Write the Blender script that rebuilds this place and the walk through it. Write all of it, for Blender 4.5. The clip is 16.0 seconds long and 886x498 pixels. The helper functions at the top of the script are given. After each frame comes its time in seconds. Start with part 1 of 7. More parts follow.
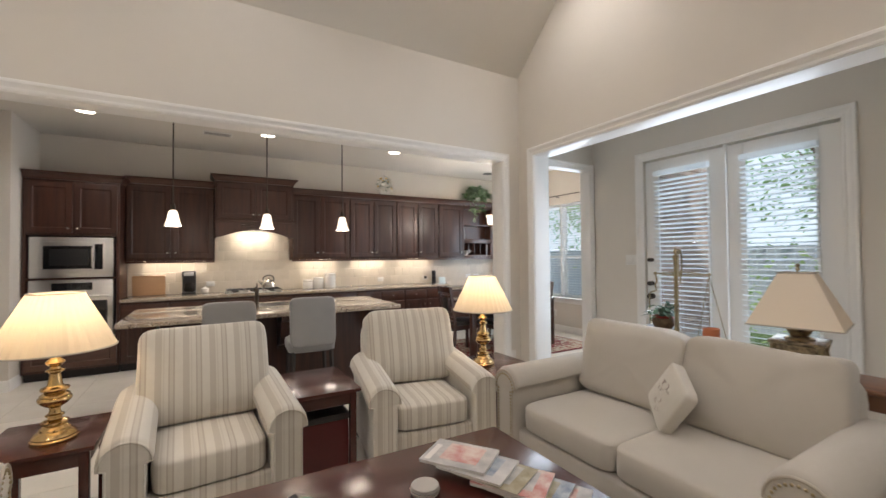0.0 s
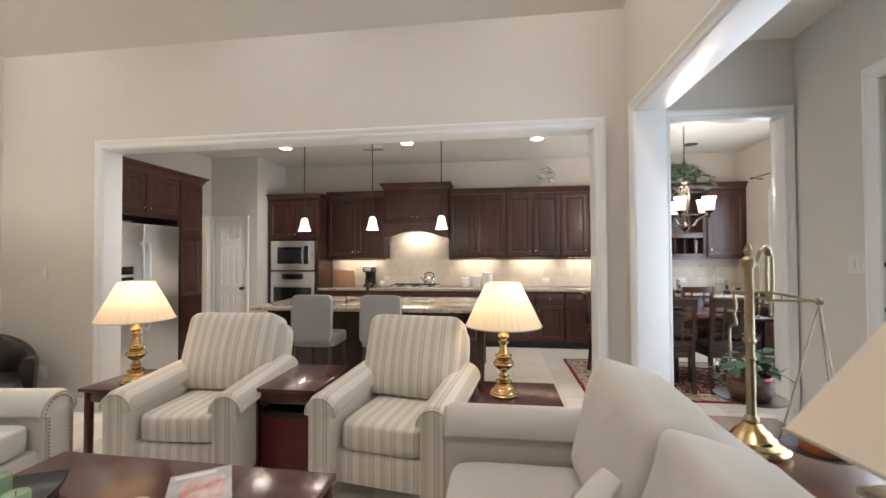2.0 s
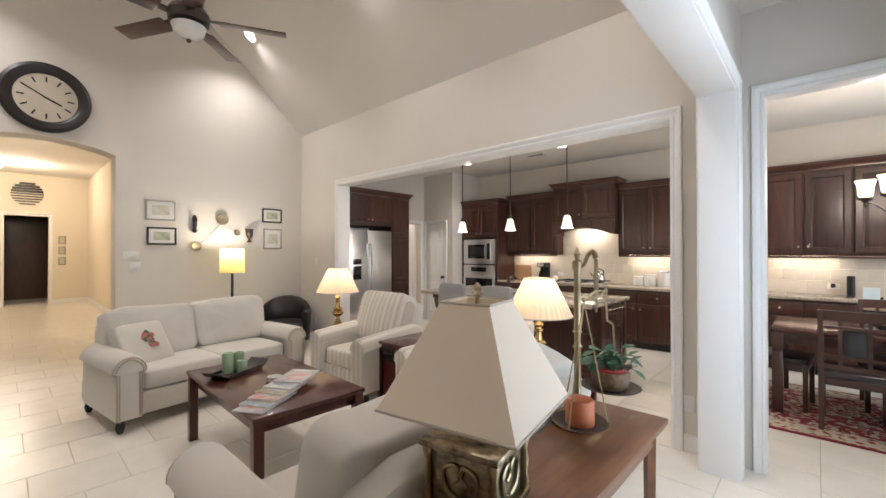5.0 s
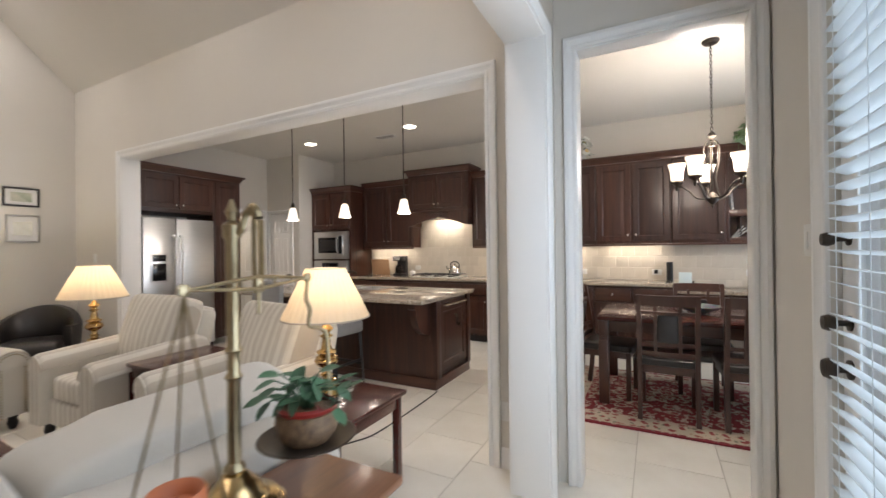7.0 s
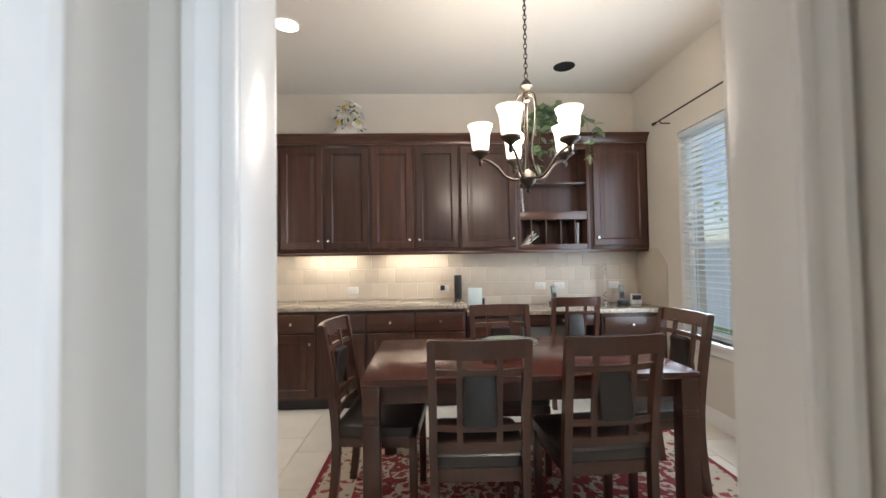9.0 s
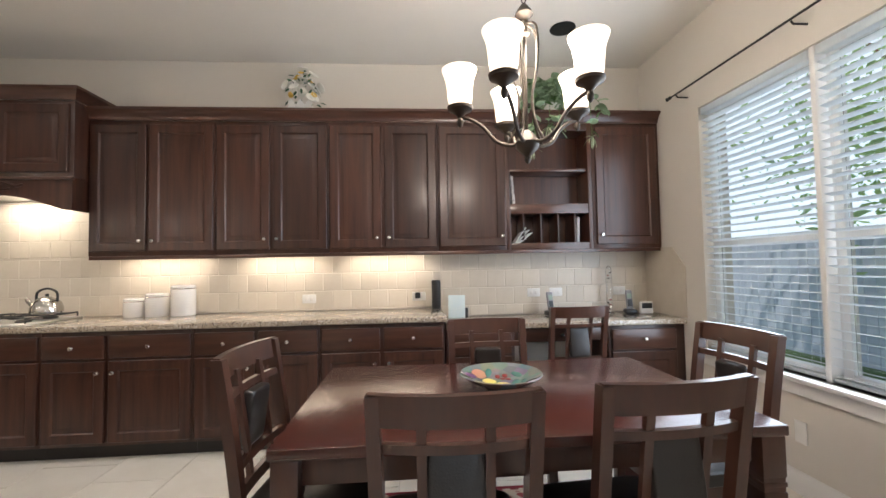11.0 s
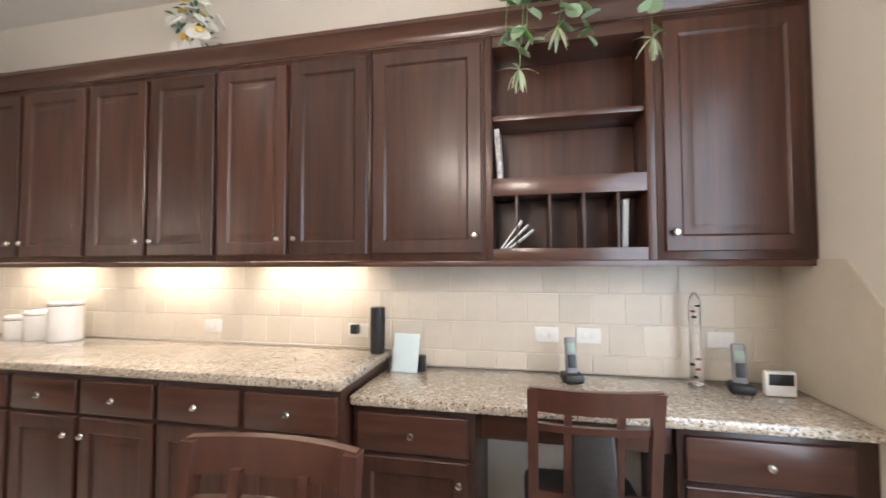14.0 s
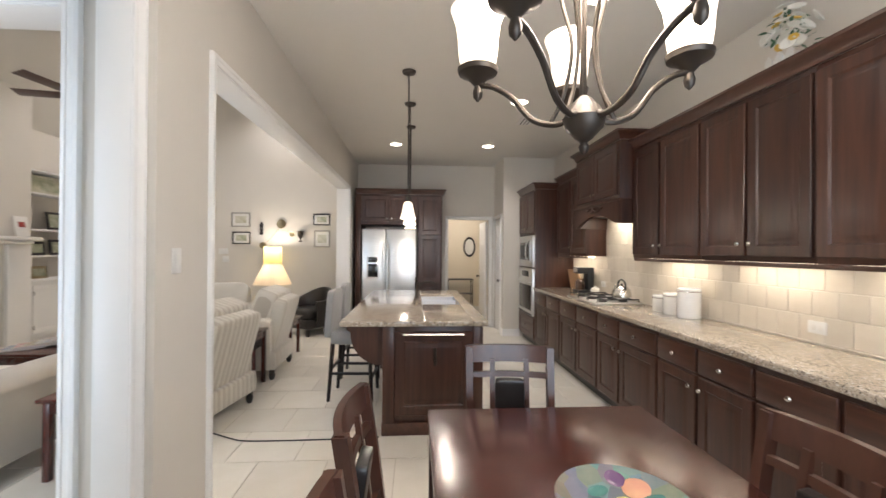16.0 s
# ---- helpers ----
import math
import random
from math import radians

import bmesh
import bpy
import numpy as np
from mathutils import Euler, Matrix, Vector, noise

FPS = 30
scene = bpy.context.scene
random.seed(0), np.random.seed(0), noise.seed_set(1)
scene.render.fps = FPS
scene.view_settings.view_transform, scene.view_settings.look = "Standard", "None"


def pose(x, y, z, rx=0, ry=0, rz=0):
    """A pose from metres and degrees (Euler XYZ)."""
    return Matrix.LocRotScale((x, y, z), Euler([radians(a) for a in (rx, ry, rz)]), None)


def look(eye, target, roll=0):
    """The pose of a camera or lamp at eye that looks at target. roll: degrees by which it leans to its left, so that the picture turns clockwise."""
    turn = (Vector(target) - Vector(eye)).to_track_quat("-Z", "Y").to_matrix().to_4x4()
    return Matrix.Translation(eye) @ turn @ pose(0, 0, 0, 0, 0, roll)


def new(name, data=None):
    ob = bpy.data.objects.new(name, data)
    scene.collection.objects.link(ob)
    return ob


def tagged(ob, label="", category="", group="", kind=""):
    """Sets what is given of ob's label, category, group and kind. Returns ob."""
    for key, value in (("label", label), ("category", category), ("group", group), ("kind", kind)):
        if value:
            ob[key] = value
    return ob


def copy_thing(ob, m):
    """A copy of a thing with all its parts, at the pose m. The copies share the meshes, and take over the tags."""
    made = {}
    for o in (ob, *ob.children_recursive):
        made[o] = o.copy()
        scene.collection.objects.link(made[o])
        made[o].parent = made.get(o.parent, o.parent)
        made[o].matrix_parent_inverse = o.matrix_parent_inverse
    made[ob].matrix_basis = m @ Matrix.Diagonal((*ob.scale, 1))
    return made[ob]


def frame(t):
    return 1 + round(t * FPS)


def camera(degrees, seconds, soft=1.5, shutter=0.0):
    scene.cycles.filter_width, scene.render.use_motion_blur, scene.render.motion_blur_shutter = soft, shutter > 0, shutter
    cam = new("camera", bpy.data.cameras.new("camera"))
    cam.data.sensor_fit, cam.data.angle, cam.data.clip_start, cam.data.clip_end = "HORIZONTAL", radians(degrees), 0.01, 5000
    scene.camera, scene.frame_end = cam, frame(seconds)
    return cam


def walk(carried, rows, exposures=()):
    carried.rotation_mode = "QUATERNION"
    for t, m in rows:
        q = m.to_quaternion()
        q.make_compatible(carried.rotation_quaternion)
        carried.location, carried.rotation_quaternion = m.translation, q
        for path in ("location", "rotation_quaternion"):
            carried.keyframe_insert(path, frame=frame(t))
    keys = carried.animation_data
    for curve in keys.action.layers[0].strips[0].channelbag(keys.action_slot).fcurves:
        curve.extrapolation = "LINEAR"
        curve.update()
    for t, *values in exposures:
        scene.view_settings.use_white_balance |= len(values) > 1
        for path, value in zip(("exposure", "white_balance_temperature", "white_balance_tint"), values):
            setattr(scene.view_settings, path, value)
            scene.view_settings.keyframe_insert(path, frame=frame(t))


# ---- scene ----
cam = camera(95.0, 16.0, shutter=0.3)
METRES, EYE, TILT, LEAN, TURN = 9.8, 1.42, 0.0, 0.0, -30.2
ROWS = [
    (0.0, 0.0, 0.0, 0.0, 0.01, 1.15, 0.52),
    (0.5, 0.0371, 0.0304, 0.0002, 9.67, 1.09, 0.28),
    (1.0, 0.0801, 0.0581, 0.0015, 19.2, 1.0, 0.2),
    (1.5, 0.1237, 0.0829, 0.001, 29.29, 0.94, 0.21),
    (2.0, 0.1686, 0.1094, 0.0009, 37.68, 1.06, 0.27),
    (2.5, 0.2138, 0.1315, 0.0006, 45.64, 1.09, 0.27),
    (3.0, 0.2447, 0.1539, -0.0012, 58.34, 0.69, 0.05),
    (3.5, 0.2752, 0.1608, 0.0027, 73.58, 0.46, -0.17),
    (6.0, 0.3118, 0.208, 0.0037, 70.39, 0.09, 0.83),
    (6.5, 0.2944, 0.2451, -0.0016, 62.95, 0.11, 0.74),
    (7.0, 0.2726, 0.2816, -0.0068, 57.83, 0.11, 0.75),
    (7.5, 0.2455, 0.3232, -0.0063, 52.16, 0.39, 0.63),
    (8.0, 0.2145, 0.359, -0.0093, 45.31, 0.96, 0.56),
    (8.5, 0.1921, 0.401, -0.0113, 37.06, 1.19, 0.81),
    (9.0, 0.168, 0.4363, -0.0115, 28.35, 1.67, 0.92),
    (11.5, 0.1412, 0.5224, -0.0138, 26.21, 2.25, 1.07),
    (12.0, 0.1403, 0.5553, -0.0052, 28.42, 2.19, 0.94),
    (12.5, 0.1445, 0.5974, -0.0011, 29.58, 1.88, 0.89),
    (13.0, 0.1445, 0.6326, -0.0053, 30.85, 2.05, 0.82),
    (13.5, 0.1489, 0.6592, -0.0027, 32.86, 2.16, 0.65),
    (14.0, 0.1542, 0.6753, -0.0037, 42.09, 2.15, 0.17),
    (14.5, 0.1684, 0.6633, -0.0055, 59.71, 1.99, -0.71),
    (15.0, 0.1877, 0.645, -0.0002, 84.19, 1.3, -1.42),
    (15.5, 0.2041, 0.657, 0.0009, 103.89, 0.62, -1.06),
    (16.0, 0.2008, 0.6732, 0.0036, 116.35, 0.24, -0.45),
]
walk(cam, [(t, pose(0, 0, EYE, TILT, LEAN, TURN) @ pose(METRES * x, METRES * y, METRES * z, 90 + pitch, roll, yaw)) for t, x, y, z, yaw, pitch, roll in ROWS],
     exposures=[(0.0, -0.05, 6400, 15), (0.5, 0.03, 6280, 15), (1.5, 0.08, 6280, 15), (3.0, 0.17, 6280, 15), (6.0, 0.08, 6300, 15), (6.5, 0.0, 6310, 15), (7.0, -0.1, 6330, 15), (8.0, -0.08, 6380, 16), (9.0, -0.02, 6380, 14), (11.5, 0.15, 6300, 15), (12.0, 0.24, 6300, 15), (13.0, 0.36, 6380, 16), (14.0, 0.50, 6350, 16), (14.5, 0.80, 6180, 14), (15.0, 0.64, 6170, 14), (15.5, 0.25, 6230, 14), (16.0, 0.08, 6270, 14)])

# ---------------- world, sun and large lights ----------------
world = bpy.data.worlds.new("sky")
scene.world = world
world.use_nodes = True
wn = world.node_tree.nodes
sky = wn.new("ShaderNodeTexSky")
sky.sky_type, sky.sun_disc, sky.sun_elevation, sky.sun_rotation = "NISHITA", False, radians(52), radians(150)
world.node_tree.links.new(sky.outputs[0], wn["Background"].inputs[0])
wn["Background"].inputs[1].default_value = 0.15

sun = new("sun", bpy.data.lights.new("sun", "SUN"))
sun.data.energy, sun.data.angle, sun.data.color = 3.0, radians(0.6), (1.0, 0.95, 0.88)
sun.matrix_world = look((0, 0, 30), (10, 17.3, 0)) @ pose(0, 0, 0)


def area_light(name, eye, target, w, h, watts, colour):
    d = bpy.data.lights.new(name, "AREA")
    d.shape, d.size, d.size_y, d.energy, d.color = "RECTANGLE", w, h, watts, colour
    ob = new(name, d)
    ob.matrix_world = look(eye, target)
    return ob


def spot_light(name, eye, target, watts, colour, cone=110, blend=0.6, radius=0.05):
    d = bpy.data.lights.new(name, "SPOT")
    d.energy, d.color, d.spot_size, d.spot_blend, d.shadow_soft_size = watts, colour, radians(cone), blend, radius
    ob = new(name, d)
    ob.matrix_world = look(eye, target)
    return ob


def point_light(name, eye, watts, colour, radius=0.04):
    d = bpy.data.lights.new(name, "POINT")
    d.energy, d.color, d.shadow_soft_size = watts, colour, radius
    ob = new(name, d)
    ob.location = eye
    return ob


DAY = (0.76, 0.89, 1.0)
WARM = (1.0, 0.89, 0.74)
SOFT = (1.0, 0.945, 0.88)
area_light("daylight_french_doors", (4.08, 1.95, 1.4), (0, 1.95, 1.2), 1.5, 2.1, 25, DAY)
area_light("daylight_outside_french_doors", (4.205, 1.95, 1.4), (0, 1.95, 1.4), 1.3, 2.0, 16, DAY)
area_light("daylight_outside_dining_window", (5.84, 5.5, 1.53), (0, 5.5, 1.53), 1.6, 1.65, 11, DAY)
area_light("daylight_dining_window", (5.695, 5.5, 1.5), (0, 5.5, 1.2), 1.6, 1.7, 34, DAY)

# ---------------- building helpers ----------------
def thing(name, label, category, group="", at=None, kind=""):
    ob = new(name)
    ob.empty_display_size = 0.1
    if at is not None:
        ob.matrix_world = at
    return tagged(ob, label, category, group, kind)


def finish(bm, name, material, smooth=35, recalc=True):
    if recalc:
        bmesh.ops.recalc_face_normals(bm, faces=bm.faces)
    me = bpy.data.meshes.new(name)
    bm.to_mesh(me)
    bm.free()
    if smooth:
        for p in me.polygons:
            p.use_smooth = True
        me.set_sharp_from_angle(angle=radians(smooth))
    me.materials.append(material)
    return me


def part(name, bm, material, parent=None, label="", m=None, smooth=35):
    me = bm if isinstance(bm, bpy.types.Mesh) else finish(bm, name, material, smooth)
    ob = new(name, me)
    ob.parent = parent
    if m is not None:
        ob.matrix_basis = m
    if label:
        ob["label"] = label
    return ob


def single(name, bm, material, label, category, group="", kind="", m=None, smooth=35):
    return tagged(part(name, bm, material, None, "", m, smooth), label, category, group, kind)


def struct(name, bm, material, label="", category="", smooth=35):
    return tagged(part(name, bm, material, None, "", None, smooth), label or name.replace("_", " "), category or name.split("_")[0], "", "structure")


def B(x0, x1, y0, y1, z0, z1, bevel=0.0, bm=None, seg=2):
    """A box, its edges rounded by bevel, in a new bmesh or added to bm."""
    out = bm if bm is not None else bmesh.new()
    tmp = bmesh.new()
    vs = [tmp.verts.new((x, y, z)) for x in (x0, x1) for y in (y0, y1) for z in (z0, z1)]
    for f in ((0, 1, 3, 2), (4, 6, 7, 5), (0, 4, 5, 1), (2, 3, 7, 6), (0, 2, 6, 4), (1, 5, 7, 3)):
        tmp.faces.new([vs[i] for i in f])
    bmesh.ops.recalc_face_normals(tmp, faces=tmp.faces)
    if bevel > 0:
        bmesh.ops.bevel(tmp, geom=tmp.edges[:], offset=bevel, segments=seg, affect="EDGES", profile=0.5, clamp_overlap=True)
    me = bpy.data.meshes.new("tmp")
    tmp.to_mesh(me)
    tmp.free()
    out.from_mesh(me)
    bpy.data.meshes.remove(me)
    return out


def grow(bm, verts, faces):
    vs = [bm.verts.new(v) for v in verts]
    for f in faces:
        try:
            bm.faces.new([vs[i] for i in f])
        except ValueError:
            pass
    return bm


def lathe(profile, segs=24, bm=None, centre=(0, 0, 0), cap=True):
    """A body of revolution round z; profile: (radius, height) from the bottom up."""
    out = bm if bm is not None else bmesh.new()
    cx, cy, cz = centre
    verts, faces, n = [], [], len(profile)
    for r, z in profile:
        for k in range(segs):
            a = 2 * math.pi * k / segs
            verts.append((cx + r * math.cos(a), cy + r * math.sin(a), cz + z))
    for i in range(n - 1):
        for k in range(segs):
            j = (k + 1) % segs
            faces.append((i * segs + k, i * segs + j, (i + 1) * segs + j, (i + 1) * segs + k))
    if cap:
        faces.append(tuple(range(segs - 1, -1, -1)))
        faces.append(tuple((n - 1) * segs + k for k in range(segs)))
    return grow(out, verts, faces)


def tube(points, r, segs=10, bm=None, closed=False):
    """A round bar along points; r: one radius or one for each point."""
    out = bm if bm is not None else bmesh.new()
    pts = [Vector(p) for p in points]
    n = len(pts)
    rr = r if isinstance(r, (list, tuple)) else [r] * n
    verts, faces, up = [], [], None
    for i, p in enumerate(pts):
        a = pts[(i - 1) % n] if closed or i else p
        b = pts[(i + 1) % n] if closed or i < n - 1 else p
        t = (b - a).normalized()
        if up is None:
            up = Vector((0, 0, 1)) if abs(t.z) < 0.9 else Vector((1, 0, 0))
        side = t.cross(up).normalized()
        up = side.cross(t).normalized()
        for k in range(segs):
            ang = 2 * math.pi * k / segs
            verts.append(p + rr[i] * (math.cos(ang) * side + math.sin(ang) * up))
    last = n if closed else n - 1
    for i in range(last):
        i2 = (i + 1) % n
        for k in range(segs):
            j = (k + 1) % segs
            faces.append((i * segs + k, i * segs + j, i2 * segs + j, i2 * segs + k))
    if not closed:
        faces.append(tuple(range(segs - 1, -1, -1)))
        faces.append(tuple((n - 1) * segs + k for k in range(segs)))
    return grow(out, verts, faces)


def spline(points, n=8):
    """Points on a smooth curve through the given ones."""
    p = [Vector(q) for q in points]
    out = []
    for i in range(len(p) - 1):
        a, b, c, d = p[max(i - 1, 0)], p[i], p[i + 1], p[min(i + 2, len(p) - 1)]
        for k in range(n):
            t = k / n
            out.append(0.5 * ((2 * b) + (c - a) * t + (2 * a - 5 * b + 4 * c - d) * t * t + (3 * b - a - 3 * c + d) * t ** 3))
    return out + [p[-1]]


def cushion(sx, sy, sz, e=0.35, puff=0.12, nu=20, nv=12, wob=0.0, seed=0, bm=None, centre=(0, 0, 0)):
    """A stuffed cushion of full size sx, sy, sz, thickest (along z) in the middle; e: how round its edges are."""
    out = bm if bm is not None else bmesh.new()
    c = Vector(centre)
    verts, faces = [], []

    def sp(v, k):
        return math.copysign(abs(v) ** k, v)
    for i in range(nv + 1):
        v = -math.pi / 2 + math.pi * i / nv
        for j in range(nu):
            u = 2 * math.pi * j / nu + math.pi / nu
            x, y, z = sp(math.cos(v), e) * sp(math.cos(u), e), sp(math.cos(v), e) * sp(math.sin(u), e), sp(math.sin(v), e)
            w = 1 + puff * (1 - x * x) * (1 - y * y)
            p = Vector((x * sx / 2, y * sy / 2, z * w * sz / 2))
            if wob:
                p += wob * Vector(noise.noise_vector(p * 5 + Vector((seed * 3.1, seed, 0))))
            verts.append(c + p)
    for i in range(nv):
        for j in range(nu):
            k = (j + 1) % nu
            faces.append((i * nu + j, i * nu + k, (i + 1) * nu + k, (i + 1) * nu + j))
    grow(out, verts, faces)
    bmesh.ops.remove_doubles(out, verts=out.verts, dist=0.0005)
    return out


def extrude_profile(profile, y0, y1, bm=None, axis="y"):
    """A prism whose section is a list of (a, z), along y (section in x, z) or along x (section in y, z)."""
    out = bm if bm is not None else bmesh.new()
    n = len(profile)
    mk = (lambda a, z, s: (a, s, z)) if axis == "y" else (lambda a, z, s: (s, a, z))
    verts = [mk(a, z, y0) for a, z in profile] + [mk(a, z, y1) for a, z in profile]
    faces = [(i, (i + 1) % n, n + (i + 1) % n, n + i) for i in range(n)]
    faces += [tuple(range(n - 1, -1, -1)), tuple(range(n, 2 * n))]
    return grow(out, verts, faces)


def moved(bm, m):
    bmesh.ops.transform(bm, matrix=m, verts=bm.verts)
    return bm


def panel_door(w, h, t=0.02, rail=0.058, raised=True, bm=None, centre=(0, 0, 0)):
    """A framed door leaf, its centre at the origin, its face towards -y, with a raised field set in a groove."""
    out = bm if bm is not None else bmesh.new()
    cx, cy, cz = centre
    rings = [(0.0, t), (0.0, 0.004), (0.004, 0.0), (rail, 0.0), (rail + 0.004, 0.003), (rail + 0.010, 0.010), (rail + 0.018, 0.010)]
    rings += [(rail + 0.046, 0.001), (rail + 0.050, 0.0005)] if raised else []
    verts, faces = [], []
    for inset, y in rings:
        a, b = w / 2 - inset, h / 2 - inset
        verts += [(cx - a, cy + y, cz - b), (cx + a, cy + y, cz - b), (cx + a, cy + y, cz + b), (cx - a, cy + y, cz + b)]
    for i in range(len(rings) - 1):
        for k in range(4):
            j = (k + 1) % 4
            faces.append((i * 4 + k, i * 4 + j, i * 4 + 4 + j, i * 4 + 4 + k))
    m = 4 * (len(rings) - 1)
    faces += [(m, m + 1, m + 2, m + 3), (3, 2, 1, 0)]
    return grow(out, verts, faces)

# ---------------- materials ----------------
def material(name, colour, rough=0.5, metal=0.0, second=None, scale=8.0, amount=0.5, bump=0.0, bump_scale=60.0, stretch=(1, 1, 1), coat=0.0, sheen=0.0, vary=0.0, spec=0.5):
    """A plain surface with stains at a large scale and grain at a fine one."""
    m = bpy.data.materials.new(name)
    m.use_nodes = True
    nt = m.node_tree
    n, l = nt.nodes, nt.links
    bs = n["Principled BSDF"]
    tc = n.new("ShaderNodeTexCoord")
    mp = n.new("ShaderNodeMapping")
    mp.inputs["Scale"].default_value = stretch
    l.new(tc.outputs["Object"], mp.inputs[0])
    no = n.new("ShaderNodeTexNoise")
    no.inputs["Scale"].default_value, no.inputs["Detail"].default_value, no.inputs["Roughness"].default_value = scale, 5, 0.6
    l.new(mp.outputs[0], no.inputs[0])
    ramp = n.new("ShaderNodeMapRange")
    ramp.inputs[1].default_value, ramp.inputs[2].default_value = 0.3, 0.7
    ramp.inputs[4].default_value = amount
    l.new(no.outputs[0], ramp.inputs[0])
    mix = n.new("ShaderNodeMix")
    mix.data_type = "RGBA"
    mix.inputs[6].default_value = (*colour, 1)
    mix.inputs[7].default_value = (*(second or [c * 0.85 for c in colour]), 1)
    l.new(ramp.outputs[0], mix.inputs[0])
    out = mix.outputs[2]
    if vary:
        oi = n.new("ShaderNodeObjectInfo")
        hs = n.new("ShaderNodeHueSaturation")
        mr = n.new("ShaderNodeMapRange")
        mr.inputs[3].default_value, mr.inputs[4].default_value = 1 - vary, 1 + vary
        l.new(oi.outputs["Random"], mr.inputs[0])
        l.new(mr.outputs[0], hs.inputs["Value"])
        l.new(out, hs.inputs["Color"])
        out = hs.outputs[0]
    l.new(out, bs.inputs["Base Color"])
    bs.inputs["Roughness"].default_value, bs.inputs["Metallic"].default_value = rough, metal
    bs.inputs["Specular IOR Level"].default_value = spec
    bs.inputs["Coat Weight"].default_value, bs.inputs["Coat Roughness"].default_value = coat, 0.15
    bs.inputs["Sheen Weight"].default_value = sheen
    if bump:
        n2 = n.new("ShaderNodeTexNoise")
        n2.inputs["Scale"].default_value, n2.inputs["Detail"].default_value = bump_scale, 3
        l.new(mp.outputs[0], n2.inputs[0])
        bp = n.new("ShaderNodeBump")
        bp.inputs["Strength"].default_value, bp.inputs["Distance"].default_value = bump, 0.004
        l.new(n2.outputs[0], bp.inputs["Height"])
        l.new(bp.outputs[0], bs.inputs["Normal"])
    return m


def glowing(name, colour, strength):
    m = bpy.data.materials.new(name)
    m.use_nodes = True
    bs = m.node_tree.nodes["Principled BSDF"]
    bs.inputs["Base Color"].default_value = (0.85, 0.82, 0.76, 1)
    bs.inputs["Roughness"].default_value = 0.4
    bs.inputs["Emission Color"].default_value, bs.inputs["Emission Strength"].default_value = (*colour, 1), strength
    return m


def shade_cloth(name, colour, through_colour, weight):
    """Lamp shade cloth: half of the bulb's light goes through it."""
    m = bpy.data.materials.new(name)
    m.use_nodes = True
    n, l = m.node_tree.nodes, m.node_tree.links
    n.remove(n["Principled BSDF"])
    d, t, x = n.new("ShaderNodeBsdfDiffuse"), n.new("ShaderNodeBsdfTranslucent"), n.new("ShaderNodeMixShader")
    d.inputs[0].default_value, t.inputs[0].default_value, x.inputs[0].default_value = (*colour, 1), (*through_colour, 1), weight
    tc, wv, bp = n.new("ShaderNodeTexCoord"), n.new("ShaderNodeTexNoise"), n.new("ShaderNodeBump")
    wv.inputs["Scale"].default_value = 220
    bp.inputs["Strength"].default_value = 0.15
    l.new(tc.outputs["Object"], wv.inputs[0])
    l.new(wv.outputs[0], bp.inputs["Height"])
    l.new(bp.outputs[0], d.inputs["Normal"])
    l.new(d.outputs[0], x.inputs[1])
    l.new(t.outputs[0], x.inputs[2])
    l.new(x.outputs[0], n["Material Output"].inputs[0])
    return m


def clear_glass(name, tint=(1, 1, 1), rough=0.0):
    m = bpy.data.materials.new(name)
    m.use_nodes = True
    bs = m.node_tree.nodes["Principled BSDF"]
    bs.inputs["Base Color"].default_value = (*tint, 1)
    bs.inputs["Roughness"].default_value, bs.inputs["Transmission Weight"].default_value, bs.inputs["IOR"].default_value = rough, 1.0, 1.45
    return m


def striped(name):
    """Upholstery with woven stripes along the seat."""
    m = material(name, (0.64, 0.60, 0.52), 0.9, second=(0.58, 0.54, 0.465), scale=30, bump=0.25, bump_scale=500, sheen=0.3)
    n, l = m.node_tree.nodes, m.node_tree.links
    bs = n["Principled BSDF"]
    base = bs.inputs["Base Color"].links[0].from_socket
    tc, sep = n.new("ShaderNodeTexCoord"), n.new("ShaderNodeSeparateXYZ")
    l.new(tc.outputs["Object"], sep.inputs[0])
    div, fr = n.new("ShaderNodeMath"), n.new("ShaderNodeMath")
    div.operation, fr.operation = "DIVIDE", "FRACT"
    div.inputs[1].default_value = 0.135
    l.new(sep.outputs[0], div.inputs[0])
    l.new(div.outputs[0], fr.inputs[0])
    r = n.new("ShaderNodeValToRGB")
    r.color_ramp.interpolation = "CONSTANT"
    keys = [(0.0, 0.0), (0.08, 0.55), (0.32, 0.08), (0.37, 0.30), (0.42, 0.04), (0.56, 0.75), (0.61, 0.35), (0.73, 0.75), (0.79, 0.0)]
    r.color_ramp.elements[0].position, r.color_ramp.elements[0].color = 0, (0, 0, 0, 1)
    r.color_ramp.elements[1].position, r.color_ramp.elements[1].color = keys[1][0], (keys[1][1],) * 3 + (1,)
    for p, v in keys[2:]:
        e = r.color_ramp.elements.new(p)
        e.color = (v, v, v, 1)
    l.new(fr.outputs[0], r.inputs[0])
    mix = n.new("ShaderNodeMix")
    mix.data_type = "RGBA"
    mix.inputs[7].default_value = (0.40, 0.345, 0.275, 1)
    l.new(r.outputs[0], mix.inputs[0])
    l.new(base, mix.inputs[6])
    l.new(mix.outputs[2], bs.inputs["Base Color"])
    return m


